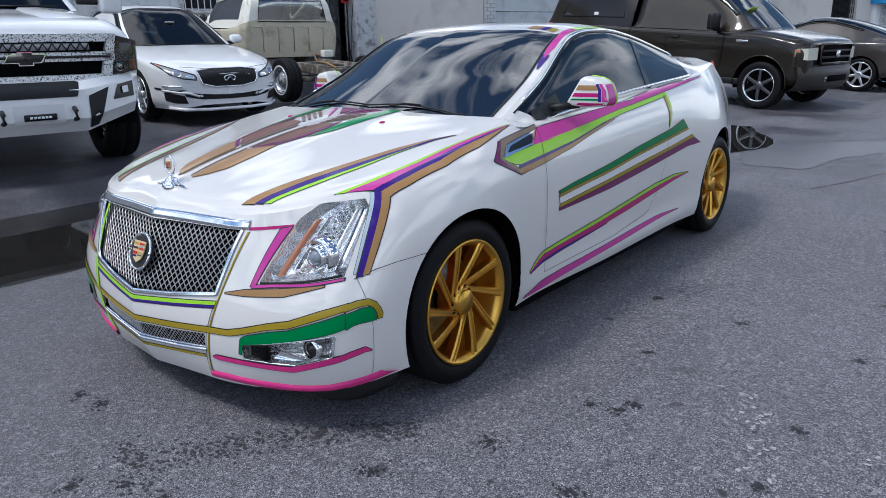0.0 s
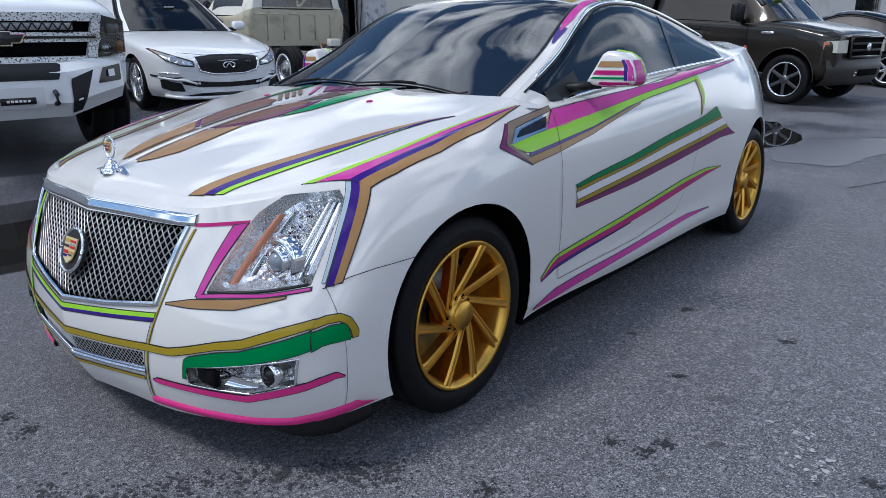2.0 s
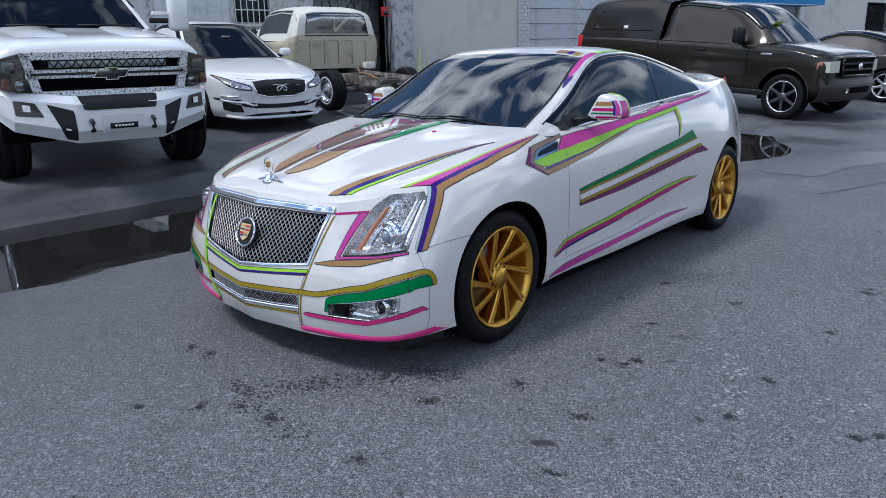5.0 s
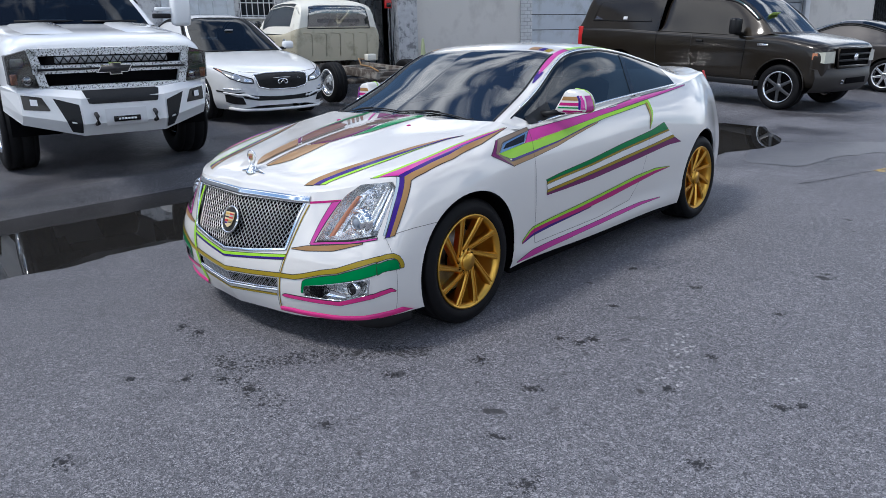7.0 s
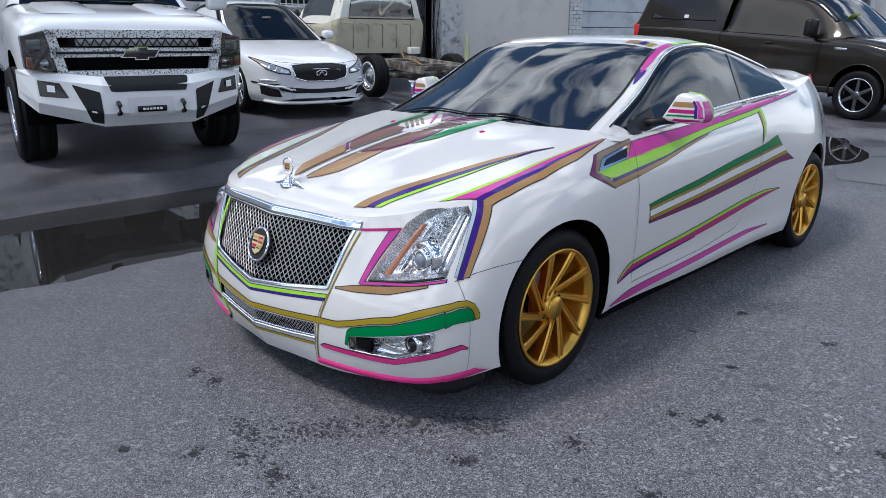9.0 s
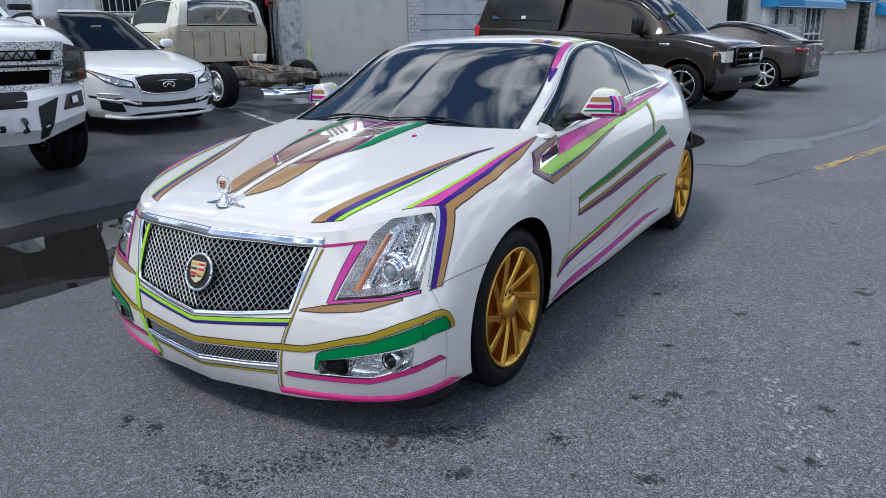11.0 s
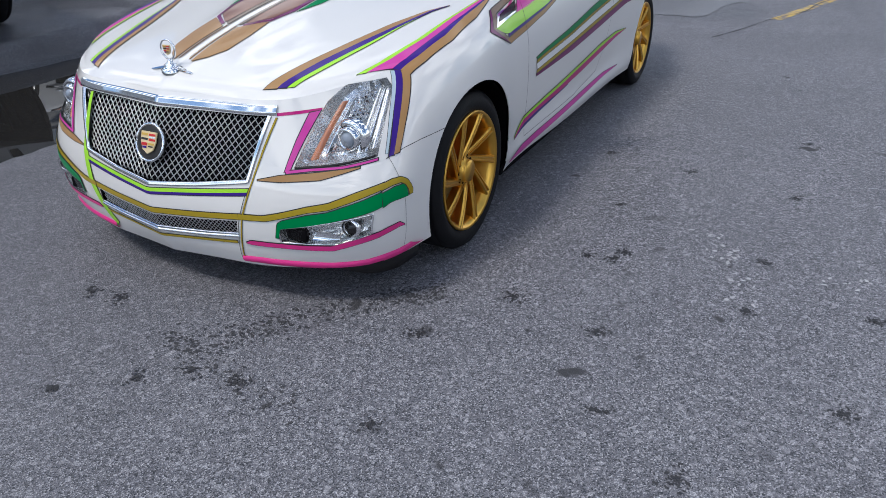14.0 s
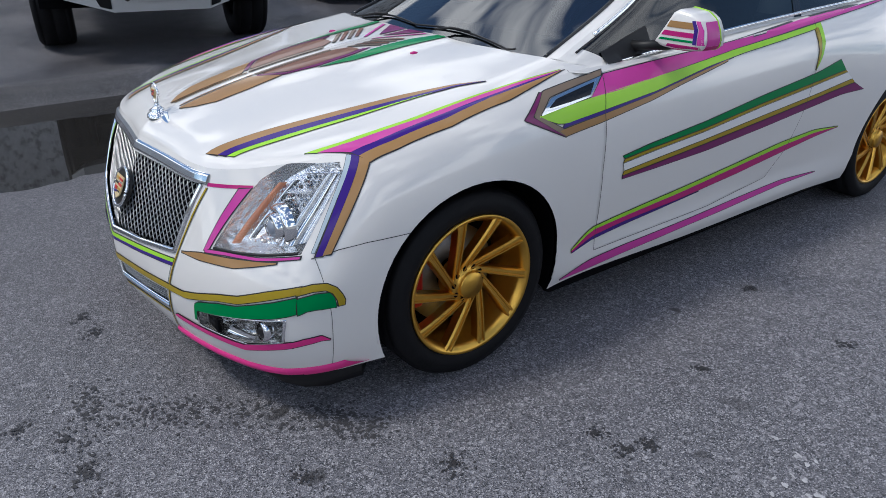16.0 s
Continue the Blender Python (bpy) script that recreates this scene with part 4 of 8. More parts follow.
# bonnet, mid spears
stripe(TAN, [(.408, -.670), (.464, -.454), (.512, -.271), (.568, -.080), (.633, .085), (.686, .174)], [(.450, -.650), (.496, -.444), (.543, -.259), (.598, -.070), (.645, .091), (.687, .173)], T)
stripe(VIOLET, [(.450, -.650), (.496, -.444), (.543, -.259), (.598, -.070), (.645, .091), (.687, .173)], [(.479, -.634), (.526, -.446), (.571, -.259), (.612, -.083), (.652, .085), (.688, .172)], T)
stripe(LIME, [(.481, -.634), (.526, -.446), (.571, -.259), (.605, -.10), (.63, 0)], [(.502, -.621), (.545, -.446), (.585, -.263), (.612, -.10), (.632, 0)], T, border=.0015)
# bonnet, central plume: spears, a split leaf with violet edges, hatching and green crescents
stripe(TAN, [(.040, -.617), (.038, -.48), (.036, -.36)], [(.046, -.620), (.090, -.582), (.128, -.52), (.138, -.41), (.136, -.284)], T, border=.002)
stripe(TAN, [(.023, -.612), (.021, -.345)], [(.028, -.612), (.026, -.345)], T, border=.001)
stripe(BROWN, [(.048, -.316), (.046, -.20), (.046, -.02), (.075, .03)], [(.062, -.316), (.130, -.25), (.150, -.154), (.150, -.03), (.135, .03)], T, border=.0015)
stripe(TAUPE, [(.024, -.338), (.022, -.03)], [(.041, -.328), (.040, -.035)], T, border=.001, lift=.0004)
stripe(PLUM, [(.047, -.333), (.133, -.262), (.153, -.154), (.153, -.02), (.140, .04)], [(.056, -.343), (.139, -.275), (.168, -.16), (.170, -.02), (.152, .07)], T, border=.001, lift=.0004)
for k in range(4):
    o = .034 * k
    stripe((TAUPE, BROWN)[k % 2], [(.052, .035 + o), (.150, .120 + o)], [(.056, .022 + o), (.158, .106 + o)], T, border=.001, lift=.001, n=16)
stripe(GREEN, [(.176, -.161), (.212, -.04), (.226, .10), (.236, .24), (.246, .345)], [(.177, -.155), (.180, -.04), (.172, .11), (.178, .24), (.205, .335)], T, border=.0015)
stripe(PLUM, [(.012, .215), (.012, .335)], [(.016, .213), (.120, .335)], T, border=.001)
stripe(PINK, [(.024, .160), (.140, .322)], [(.028, .148), (.156, .320)], T, border=.001, n=20)
for sx in (1, -1):
    seam("pinstripe", [(sx * .017, -.60), (sx * .016, -.2), (sx * .014, .15)], T, .0022, TAUPE, 40)
# nose and bumper
stripe(OLIVE, [(-.36, .391), (-.2, .382), (0, .374), (.2, .382), (.36, .391)], [(-.36, .371), (-.2, .362), (0, .354), (.2, .362), (.36, .371)], F, mirror=False)
stripe(OLIVE, [(.362, .392), (.45, .392), (.505, .404), (.60, .430), (.669, .443), (.755, .477), (.812, .494)], [(.362, .372), (.46, .373), (.505, .384), (.60, .410), (.669, .420), (.765, .456), (.815, .475)], F, n=60, lift=.0016)
stripe(OLIVE, [(-.602, .4885), (-.590, .492), (-.558, .499), (-.522, .498), (-.497, .482), (-.483, .458), (-.477, .440), (-.480, .426)], [(-.604, .4695), (-.592, .4730), (-.562, .480), (-.528, .480), (-.511, .468), (-.501, .448), (-.499, .438), (-.498, .426)], S, n=50)
stripe(GREEN, [(.488, .309), (.500, .366), (.518, .378), (.60, .400), (.665, .410), (.768, .446), (.812, .464)], [(.497, .309), (.508, .346), (.592, .359), (.66, .372), (.77, .398), (.80, .408), (.815, .416)], F, n=60, lift=.0016)
stripe(GREEN, [(-.606, .4580), (-.596, .4620), (-.556, .472), (-.519, .471), (-.508, .455), (-.505, .429)], [(-.608, .4115), (-.600, .4150), (-.585, .423), (-.562, .426), (-.53, .425), (-.505, .424)], S, n=40)
stripe(HOT_PINK, [(.372, .279), (.389, .289), (.502, .285), (.667, .280), (.80, .320)], [(.372, .277), (.387, .272), (.499, .268), (.667, .260), (.80, .300)], F, lift=.0016)
stripe(HOT_PINK, [(-.640, .314), (-.596, .330), (-.552, .338), (-.529, .321)], [(-.642, .294), (-.597, .310), (-.552, .321), (-.529, .319)], S, n=24)

u0 = [(-.404, .484), (-.2, .466), (0, .450), (.2, .466), (.404, .484)]
u1 = [(-.400, .472), (-.2, .453), (0, .437), (.2, .453), (.400, .472)]
u2 = [(-.396, .461), (-.2, .444), (0, .428), (.2, .444), (.396, .461)]
stripe(LIME, u0, u1, F, mirror=False)
stripe(VIOLET, u1, u2, F, mirror=False)
stripe(OLIVE, [(-.335, .281), (0, .262), (.335, .281)], [(-.335, .271), (0, .252), (.335, .271)], F, mirror=False, border=.002)
stripe(LIME, [(-.398, .716), (-.436, .506), (-.415, .379), (-.328, .200)], [(-.381, .72), (-.402, .515), (-.380, .392), (-.300, .225)], F, mirror=False, n=50)
stripe(OLIVE, [(.478, .716), (.412, .500), (.372, .379), (.334, .205)], [(.484, .716), (.417, .500), (.377, .379), (.338, .205)], F, mirror=False, n=50, border=.001)
stripe(PINK, [(.525, .544), (.549, .648), (.572, .727)], [(.543, .553), (.571, .647), (.600, .732)], F)
stripe(PINK, [(.530, .549), (.60, .556), (.70, .560), (.782, .572)], [(.530, .540), (.60, .548), (.70, .553), (.784, .566)], F)
stripe(TAN, [(.436, .517), (.512, .534), (.60, .541), (.746, .554)], [(.436, .515), (.512, .513), (.640, .520), (.746, .551)], F)
seam("pinstripe", [(.480, .726), (.603, .735)], F, .010, MAGENTA, 20, True)
# shut lines
seam("shut_line", [(.400, .487), (.358, .356), (.322, .190)], F, .0024, SEAM, 30, True)
seam("shut_line", [(-.545, .566), (-.469, .587), (-.394, .597), (-.262, .603)], S, .0024, SEAM, 20, True)
seam("shut_line", [(.612, .955), (.570, .831), (.562, .634), (.576, .429), (.582, .305)], S, .0028, SEAM, 40, True, 0.0036)
seam("shut_line", [(2.005, 1.02), (1.985, .95), (1.945, .82), (1.895, .65), (1.82, .475), (1.71, .360), (1.285, .322), (.582, .305)], S, .0024, SEAM, 70, True, 0.0036)
seam("shut_line", [(.652, -.470), (.690, -.36), (.735, -.12), (.755, .2), (.760, .46)], T, .0028, SEAM, 40, True)
seam("shut_line", [(-.536, .57), (-.52, .40), (-.52, .20)], S, .0014, SEAM, 30, True)

# ---- the striped coupe: grille, lamps, mirrors, trim, cabin ----
def moulding(name, line, view, width, height, mat, n=60, mirror=False, closed=False, label="", parent=None, rows=7, flat=False):
    """A half-round or flat-topped bead along a line on the body."""
    pts = list(line) + ([line[0]] if closed else [])
    p = resample(pts, n)
    d = np.gradient(p, axis=0)
    if closed:
        d[0] = d[-1] = p[1] - p[-2]
    d /= np.linalg.norm(d, axis=1)[:, None] + 1e-9
    w = np.stack([-d[:, 1], d[:, 0]], 1) * width / 2
    bm = bmesh.new()
    grid = []
    for i in range(n):
        row = []
        for k in range(rows):
            c = -1 + 2 * k / (rows - 1)
            q = p[i] + w[i] * c
            place, nrm = on_skin(q[0], q[1], view)
            row.append(bm.verts.new(place + nrm * (height * (min(1.0, 3.5 * (1 - abs(c))) if flat else math.sqrt(max(0, 1 - c * c))) - .001)) if place else None)
        grid.append(row)
    for i in range(n - 1):
        for k in range(rows - 1):
            q = [grid[i][k], grid[i + 1][k], grid[i + 1][k + 1], grid[i][k + 1]]
            if all(q) and max((u.co - v.co).length for u in q for v in q) < 0.2:
                bm.faces.new(q)
    ob = part(name, bm, mat, parent or coupe, label)
    if mirror:
        o2 = new(name, flipped(ob.data))
        o2.parent = parent or coupe
    return ob


DARK_CHROME = material("smoked_chrome", (0.52, 0.52, 0.52), 0.32, 1.0, vary=0.05, scale=20)


def full(poly):
    return [(x, z) for x, z in poly] + [(-x, z) for x, z in poly[::-1] if x > 0]


def mesh_grille(name, poly, pitch, wire, back, slope=1.0):
    """Crossed wires behind the skin, clipped to an outline, over a dark back."""
    whole_poly = full(poly)
    zs = [p[1] for p in whole_poly]
    z0, z1, xm = min(zs), max(zs), max(p[0] for p in whole_poly)
    bm = bmesh.new()
    span = (z1 - z0) / slope
    for sgn in (1, -1):
        k = -xm - span
        while k < xm + span:
            run, n = [], 30
            for i in range(n + 1):
                z = z0 + (z1 - z0) * i / n
                x = k + sgn * (z - z0) / slope if sgn > 0 else k + (z1 - z) / slope
                if inside(whole_poly, x, z):
                    place, _ = on_skin(x, z, from_front)
                    if place:
                        run.append(place + Vector((0, .014 + (.0016 if sgn > 0 else -.0016), 0)))
                        continue
                if len(run) > 1:
                    tube(run, wire, 4, bm)
                run = []
            if len(run) > 1:
                tube(run, wire, 4, bm)
            k += pitch
    part(name, bm, DARK_CHROME, coupe, "chrome wire mesh grille")
    # near-black sheet standing for the unlit space behind the mesh
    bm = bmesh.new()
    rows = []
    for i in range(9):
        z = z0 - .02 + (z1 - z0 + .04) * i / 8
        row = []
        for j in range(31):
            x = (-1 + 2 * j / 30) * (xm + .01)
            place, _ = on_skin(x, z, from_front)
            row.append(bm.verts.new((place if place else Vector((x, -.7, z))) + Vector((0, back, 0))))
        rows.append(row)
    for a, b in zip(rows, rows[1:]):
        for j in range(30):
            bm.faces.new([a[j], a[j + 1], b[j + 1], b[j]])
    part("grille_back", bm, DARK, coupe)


mesh_grille("grille", GRILLE, .0265, .0019, .05, 1.05)
mesh_grille("lower_grille", LOWER_GRILLE, .017, .0014, .04, 1.0)
moulding("grille_frame", [(x, z) for x, z in GRILLE[2:]] + [(-x, z) for x, z in GRILLE[-2:1:-1]], F, .017, .007, CHROME, 160, label="chrome grille surround", flat=True)
moulding("grille_bar", [(-.478, .739), (-.3, .738), (0, .738), (.3, .738), (.478, .739)], F, .034, .009, CHROME, 91, flat=True, label="broad chrome bar across the top of the grille")
moulding("lower_grille_frame", [(-.35, .302), (-.2, .290), (0, .282), (.2, .290), (.35, .302)], F, .014, .008, CHROME, 80)
moulding("lower_grille_frame", [(-.352, .314), (-.2, .303), (0, .296), (.2, .303), (.352, .314)], F, .006, .005, CHROME, 80)


CREAM_ENAMEL = material("cream_enamel", (0.62, 0.50, 0.28), 0.35, vary=0.05)


def crest(name, size, m, parent):
    """A shield of plain coloured fields on a metal plate."""
    out = [(-.5, .5), (.5, .5), (.48, .0), (.33, -.36), (0, -.55), (-.33, -.36), (-.48, 0)]
    bm = bmesh.new()
    f = bm.faces.new([bm.verts.new((x * size, 0, z * size)) for x, z in out])
    ex = bmesh.ops.extrude_face_region(bm, geom=[f])
    for v in ex["geom"]:
        if isinstance(v, bmesh.types.BMVert):
            v.co.y -= .004
    ob = part(name, bm, CREAM_ENAMEL, parent, smooth=False)
    ob.matrix_basis = m
    cols = [(GOLD_LEAF, -.24, .36, .40, .12), (INK, -.24, .14, .40, .10), (RED_PAINT, .24, .36, .40, .10), (SILVER, .24, .24, .40, .08), (RED_PAINT, .24, .12, .40, .10),
            (RED_PAINT, -.22, -.10, .36, .14), (VIOLET, -.2, -.25, .26, .10), (GOLD_LEAF, .2, -.08, .38, .10), (INK, .18, -.2, .30, .06)]
    for mat, cx, cz, w, h in cols:
        p = part("shield_field", boxed((w * size, .002, h * size), (cx * size, -.005, cz * size), .0004), mat, ob, smooth=False)
    return ob


GOLD_LEAF = material("gold_enamel", (0.70, 0.45, 0.10), 0.3, 0.6, vary=0.05)
bm = lathe([(0, .001), (-.004, .050), (-.003, .054), (.012, .056)], 40, 'Y')
badge = part("badge", bm, material("badge_plate", (0.020, 0.018, 0.016), 0.4, 0.2, vary=0.1), coupe, "round wreathed shield badge on the grille")
badge.matrix_basis = pose(0, on_skin(0, .603, F)[0].y - .010, .603, -22) @ Matrix.Diagonal((1.14, 1.14, 1.14, 1))
bm = bmesh.new()
tube([(.058 * math.sin(2 * math.pi * k / 48), -.003, .058 * math.cos(2 * math.pi * k / 48)) for k in range(48)], [.0052 if k % 2 else .0042 for k in range(48)], 8, bm, True)
part("wreath", bm, CHROME, badge)
crest("shield", .066, pose(0, -.006, 0), badge)

# upright ornament on the bonnet
orn = new("bonnet_ornament")
orn.parent = coupe
tagged(orn, "upright chrome wreath ornament with small wings")
place, _ = on_skin(0, -.680, T)
orn.matrix_basis = Matrix.Translation(place) @ Matrix.Diagonal((1.22, 1.22, 1.22, 1))
part("base", lathe([(-.006, .030), (.004, .029), (.008, .022), (.012, .018), (.016, .019), (.020, .012), (.026, .007), (.032, .005)], 28, 'Z'), CHROME, orn)
bm = bmesh.new()
tube([(.0275 * math.sin(radians(18 + 324 * k / 30)), 0, .058 - .0275 * math.cos(radians(18 + 324 * k / 30))) for k in range(31)], .0032, 8, bm)
part("wreath", bm, CHROME, orn)
crest("shield", .028, pose(0, -.001, .058), orn)
for sx in (1, -1):
    bm = bmesh.new()
    rows = []
    for k in range(11):
        t = k / 10
        x = sx * (.02 + .062 * t)
        half = .013 * (1 - t) ** .6 + .002
        y = .012 - .012 * t
        z = on_skin(x, -.680 + y, T)[0]
        z = z.z - place.z if z else -.004
        bulge = .007 * (1 - t * .6)
        rows.append([bm.verts.new((x, y - half, z)), bm.verts.new((x, y - half * .3, z + bulge)), bm.verts.new((x, y + half * .4, z + bulge * .7)), bm.verts.new((x, y + half, z))])
    for a, b in zip(rows, rows[1:]):
        for i in range(3):
            bm.faces.new([a[i], a[i + 1], b[i + 1], b[i]])
    part("wing", bm, CHROME, orn, smooth=False)


def lamp_cell(name, poly, depth, mat, label, sx):
    """A recessed lamp: walls, reflector and a clear cover along the body."""
    lamp = new(name)
    lamp.parent = coupe
    tagged(lamp, label)
    edge_ = resample(poly + [poly[0]], 61)[:-1]
    cx, cz = edge_.mean(0)
    bm = bmesh.new()
    rings = []
    for shrink, d in ((1.0, -.001), (.96, depth * .5), (.86, depth), (.4, depth * 1.1), (.02, depth * 1.1)):
        ring = []
        for x, z in edge_:
            p0 = on_skin(x, z, F)[0] or Vector((x, -.5, z))
            ring.append(bm.verts.new((sx * (cx + (x - cx) * shrink), p0.y + (d if shrink > .5 else 0) + (0 if shrink > .5 else (on_skin(cx, cz, F)[0].y - p0.y) * (1 - shrink) + d), cz + (z - cz) * shrink)))
        rings.append(ring)
    for a, b in zip(rings, rings[1:]):
        for i in range(60):
            bm.faces.new([a[i], a[(i + 1) % 60], b[(i + 1) % 60], b[i]])
    part("reflector", bm, mat, lamp, smooth=False)
    bm = bmesh.new()
    rings = []
    for s_ in (1.0, .85, .65, .4, .15):
        ring = []
        for x, z in edge_:
            p0, nn = on_skin(cx + (x - cx) * s_, cz + (z - cz) * s_, F)
            p0 = p0 + nn * .002
            ring.append(bm.verts.new((sx * p0.x, p0.y, p0.z)))
        rings.append(ring)
    for a, b in zip(rings, rings[1:]):
        for i in range(60):
            bm.faces.new([a[i], a[(i + 1) % 60], b[(i + 1) % 60], b[i]])
    bm.faces.new(rings[-1])
    part("lens", bm, CLEAR, lamp).visible_shadow = False
    return lamp


LAMP_GREY = material("lamp_housing", (0.80, 0.81, 0.83), 0.25, 0.0, vary=0.12, scale=40)
FACET = material("faceted_reflector", (0.95, 0.96, 0.97), 0.10, 0.88, vary=0.06, scale=40, bump=0.5, bump_scale=30)
LENS_BLUE = material("projector_glass", (0.20, 0.23, 0.28), 0.05, coat=1.0, vary=0.2, scale=30)
for sx in (1, -1):
    hl = lamp_cell("headlamp", HEADLIGHT, .075, FACET, "tall clear headlamp with chrome reflectors and an amber strip", sx)

    def in_lamp(x, z, d):
        p0 = on_skin(x, z, F)[0]
        return Vector((sx * x, p0.y + d, z))

    def across(u, v, d):
        """A place inside the lamp: u from its inner to its outer edge, v from its foot to its top."""
        return in_lamp((.558 + .080 * v) * (1 - u) + (.777 - .024 * v) * u, (.564 + .226 * v) * (1 - u) + (.586 + .206 * v) * u, d)

    def fluted(name, mat, u0, u1, v0, v1, d0, d1, label=""):
        """A curved upright band with a rounded face."""
        rows = [[across(u0 + (u1 - u0) * k / 6, v, d0 + (d1 - d0) * abs(k / 3 - 1) ** 2) for k in range(7)] for v in np.linspace(v0, v1, 16)]
        return part(name, grid_bm(rows), mat, hl, label)

    c = across(.55, .27, .034)
    part("projector", lathe([(-.02, .028), (-.028, .036), (-.020, .042), (.01, .046), (.05, .044)], 32, 'Y', centre=c), CHROME, hl)
    part("projector_lens", lathe([(-.036, .0005), (-.034, .012), (-.029, .021), (-.020, .027), (-.012, .028)], 28, 'Y', centre=c), LENS_BLUE, hl)
    part("lamp_ring", lathe([(-.006, .046), (-.010, .058), (.002, .066), (.022, .069)], 32, 'Y', centre=c), CHROME, hl)
    for v0, v1, u0, u1 in ((.50, .68, .40, .71), (.73, .90, .42, .70)):
        bm = bmesh.new()
        for i in range(4):
            for j in range(3):
                u, v = u0 + (u1 - u0) * (i + .5) / 4, v0 + (v1 - v0) * (j + .5) / 3
                box(bm, (.0105, .012, .0115), across(u, v, .030 + .004 * ((i + j) % 2)), .0022, pose(0, 0, 0, 14 * ((i * 2 + j) % 3 - 1), 0, 18 * ((i + j) % 3 - 1)), segs=1)
        part("lamp_cluster", bm, CHROME, hl, smooth=False)
        part("cluster_shelf", grid_bm([[across(u, v1 + .02, d) for u in np.linspace(u0 - .02, u1 + .02, 8)] for d in (.008, .028)]), SILVER, hl)
    fluted("light_tube", SILVER, .73, .81, .06, .93, .008, .022)
    fluted("light_tube", CHROME, .82, .89, .06, .92, .010, .024)
    fluted("light_tube", SILVER, .90, .96, .08, .90, .012, .024)
    fluted("bright_strip", CHROME, .29, .37, .12, .84, .016, .030)
    fluted("amber_strip", AMBER, .13, .245, .05, .82, .010, .020, "amber reflector strip")
    fl = lamp_cell("fog_lamp", FOG, .05, FACET, "chrome fog lamp recess with a round lamp", sx)
    c = in_lamp(.728, .345, .02)
    part("projector", lathe([(-.012, .024), (-.018, .032), (-.006, .036), (.03, .030)], 28, 'Y', centre=c), CHROME, fl)
    part("projector_lens", lathe([(-.024, .0005), (-.021, .014), (-.012, .024)], 24, 'Y', centre=c), GLOSS_BLACK, fl)
    # near-black block standing for the dark mouth of the duct
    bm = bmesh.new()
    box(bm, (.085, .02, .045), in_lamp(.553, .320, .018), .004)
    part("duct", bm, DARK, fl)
    bm = bmesh.new()
    rows = []
    for t in np.linspace(0, 1, 8):
        x = .60 + .085 * t
        rows.append([bm.verts.new(in_lamp(x, .352 - .03 * t, .008)), bm.verts.new(in_lamp(x + .01, .32, .03)), bm.verts.new(in_lamp(x, .297, .008 + .01 * t))])
    for a, b in zip(rows, rows[1:]):
        for i in range(2):
            bm.faces.new([a[i], a[i + 1], b[i + 1], b[i]])
    part("fin", bm, CHROME, fl)
moulding("lip_strip", [(.330, .197), (.40, .198), (.50, .193), (.653, .186), (.752, .191), (.850, .212)], F, .030, .010, HOT_PINK, 60, True, label="raised pink strip along the bumper lip")
moulding("lamp_gasket", [(.556, .558), (.63, .561), (.70, .568), (.776, .580)], F, .009, .004, BLACK, 60, True)
moulding("fog_frame", FOG, F, .007, .004, CHROME, 90, True, True)

# door mirrors
OUT = [(.798, 1.036), (.832, 1.092), (.864, 1.146), (.884, 1.156), (.940, 1.146), (.972, 1.124), (.990, 1.088), (.999, 1.055), (.997, 1.034), (.982, 1.022), (.90, 1.016), (.82, 1.022)]
mo = np.array(resample(OUT + [OUT[0]], 49)[:-1])
mc = mo.mean(0)
bm = bmesh.new()
rings = []
for s_, y in ((.05, .856), (.4, .857), (.75, .859), (.90, .863), (.965, .871), (.99, .884), (1.0, .905), (1.0, .95), (.96, .985), (.90, .99)):
    rings.append([bm.verts.new((mc[0] + (x - mc[0]) * s_, y + .10 * (mc[0] + (x - mc[0]) * s_ - .8), mc[1] + (z - mc[1]) * s_)) for x, z in mo])
for a, b in zip(rings, rings[1:]):
    for i in range(48):
        bm.faces.new([a[i], a[(i + 1) % 48], b[(i + 1) % 48], b[i]])
bm.faces.new(rings[0])
bmesh.ops.recalc_face_normals(bm, faces=bm.faces)
cap = BVHTree.FromBMesh(bm)
mir = [new("door_mirror"), new("door_mirror")]
for m_ in mir:
    m_.parent = coupe
    tagged(m_, "white door mirror with coloured stripes on a black arm")
housing = part("housing", bm, PEARL, mir[0])
bands = [(TAN, 1.094, 1.116, .850, .958), (MAGENTA, 1.065, 1.082, .832, .958), (GREEN, 1.049, 1.057, .822, .958), (MAGENTA, 1.020, 1.038, .85, .985)]
for mat, za, zb, xa, xb in bands:
    film_strip("stripe", [(xa + .012, zb), (xb, zb)], [(xa, za), (xb, za)], F, mat, .0016, 16, 3, False, "", mir[0], cap)
film_strip("stripe", [(.958, 1.044), (.957, 1.094), (.944, 1.121)], [(.972, 1.044), (.970, 1.096), (.955, 1.123)], F, VIOLET, .0018, 16, 3, False, "", mir[0], cap)
film_strip("stripe", [(.974, 1.044), (.972, 1.095), (.957, 1.122)], [(.995, 1.044), (.986, 1.090), (.968, 1.121)], F, PINK, .0018, 16, 3, False, "", mir[0], cap)
film_strip("stripe", [(.905, 1.118), (.972, 1.118)], [(.898, 1.040), (.972, 1.040)], S, PINK, .0016, 12, 8, False, "", mir[0], cap)
film_strip("stripe", [(.896, 1.040), (.972, 1.040)], [(.896, 1.026), (.972, 1.026)], S, MAGENTA, .0020, 12, 4, False, "", mir[0], cap)
part("rim", tube([(x, .958 + .1 * (x - .8), z) for x, z in mo], .003, 6, closed=True), LIME, mir[0])
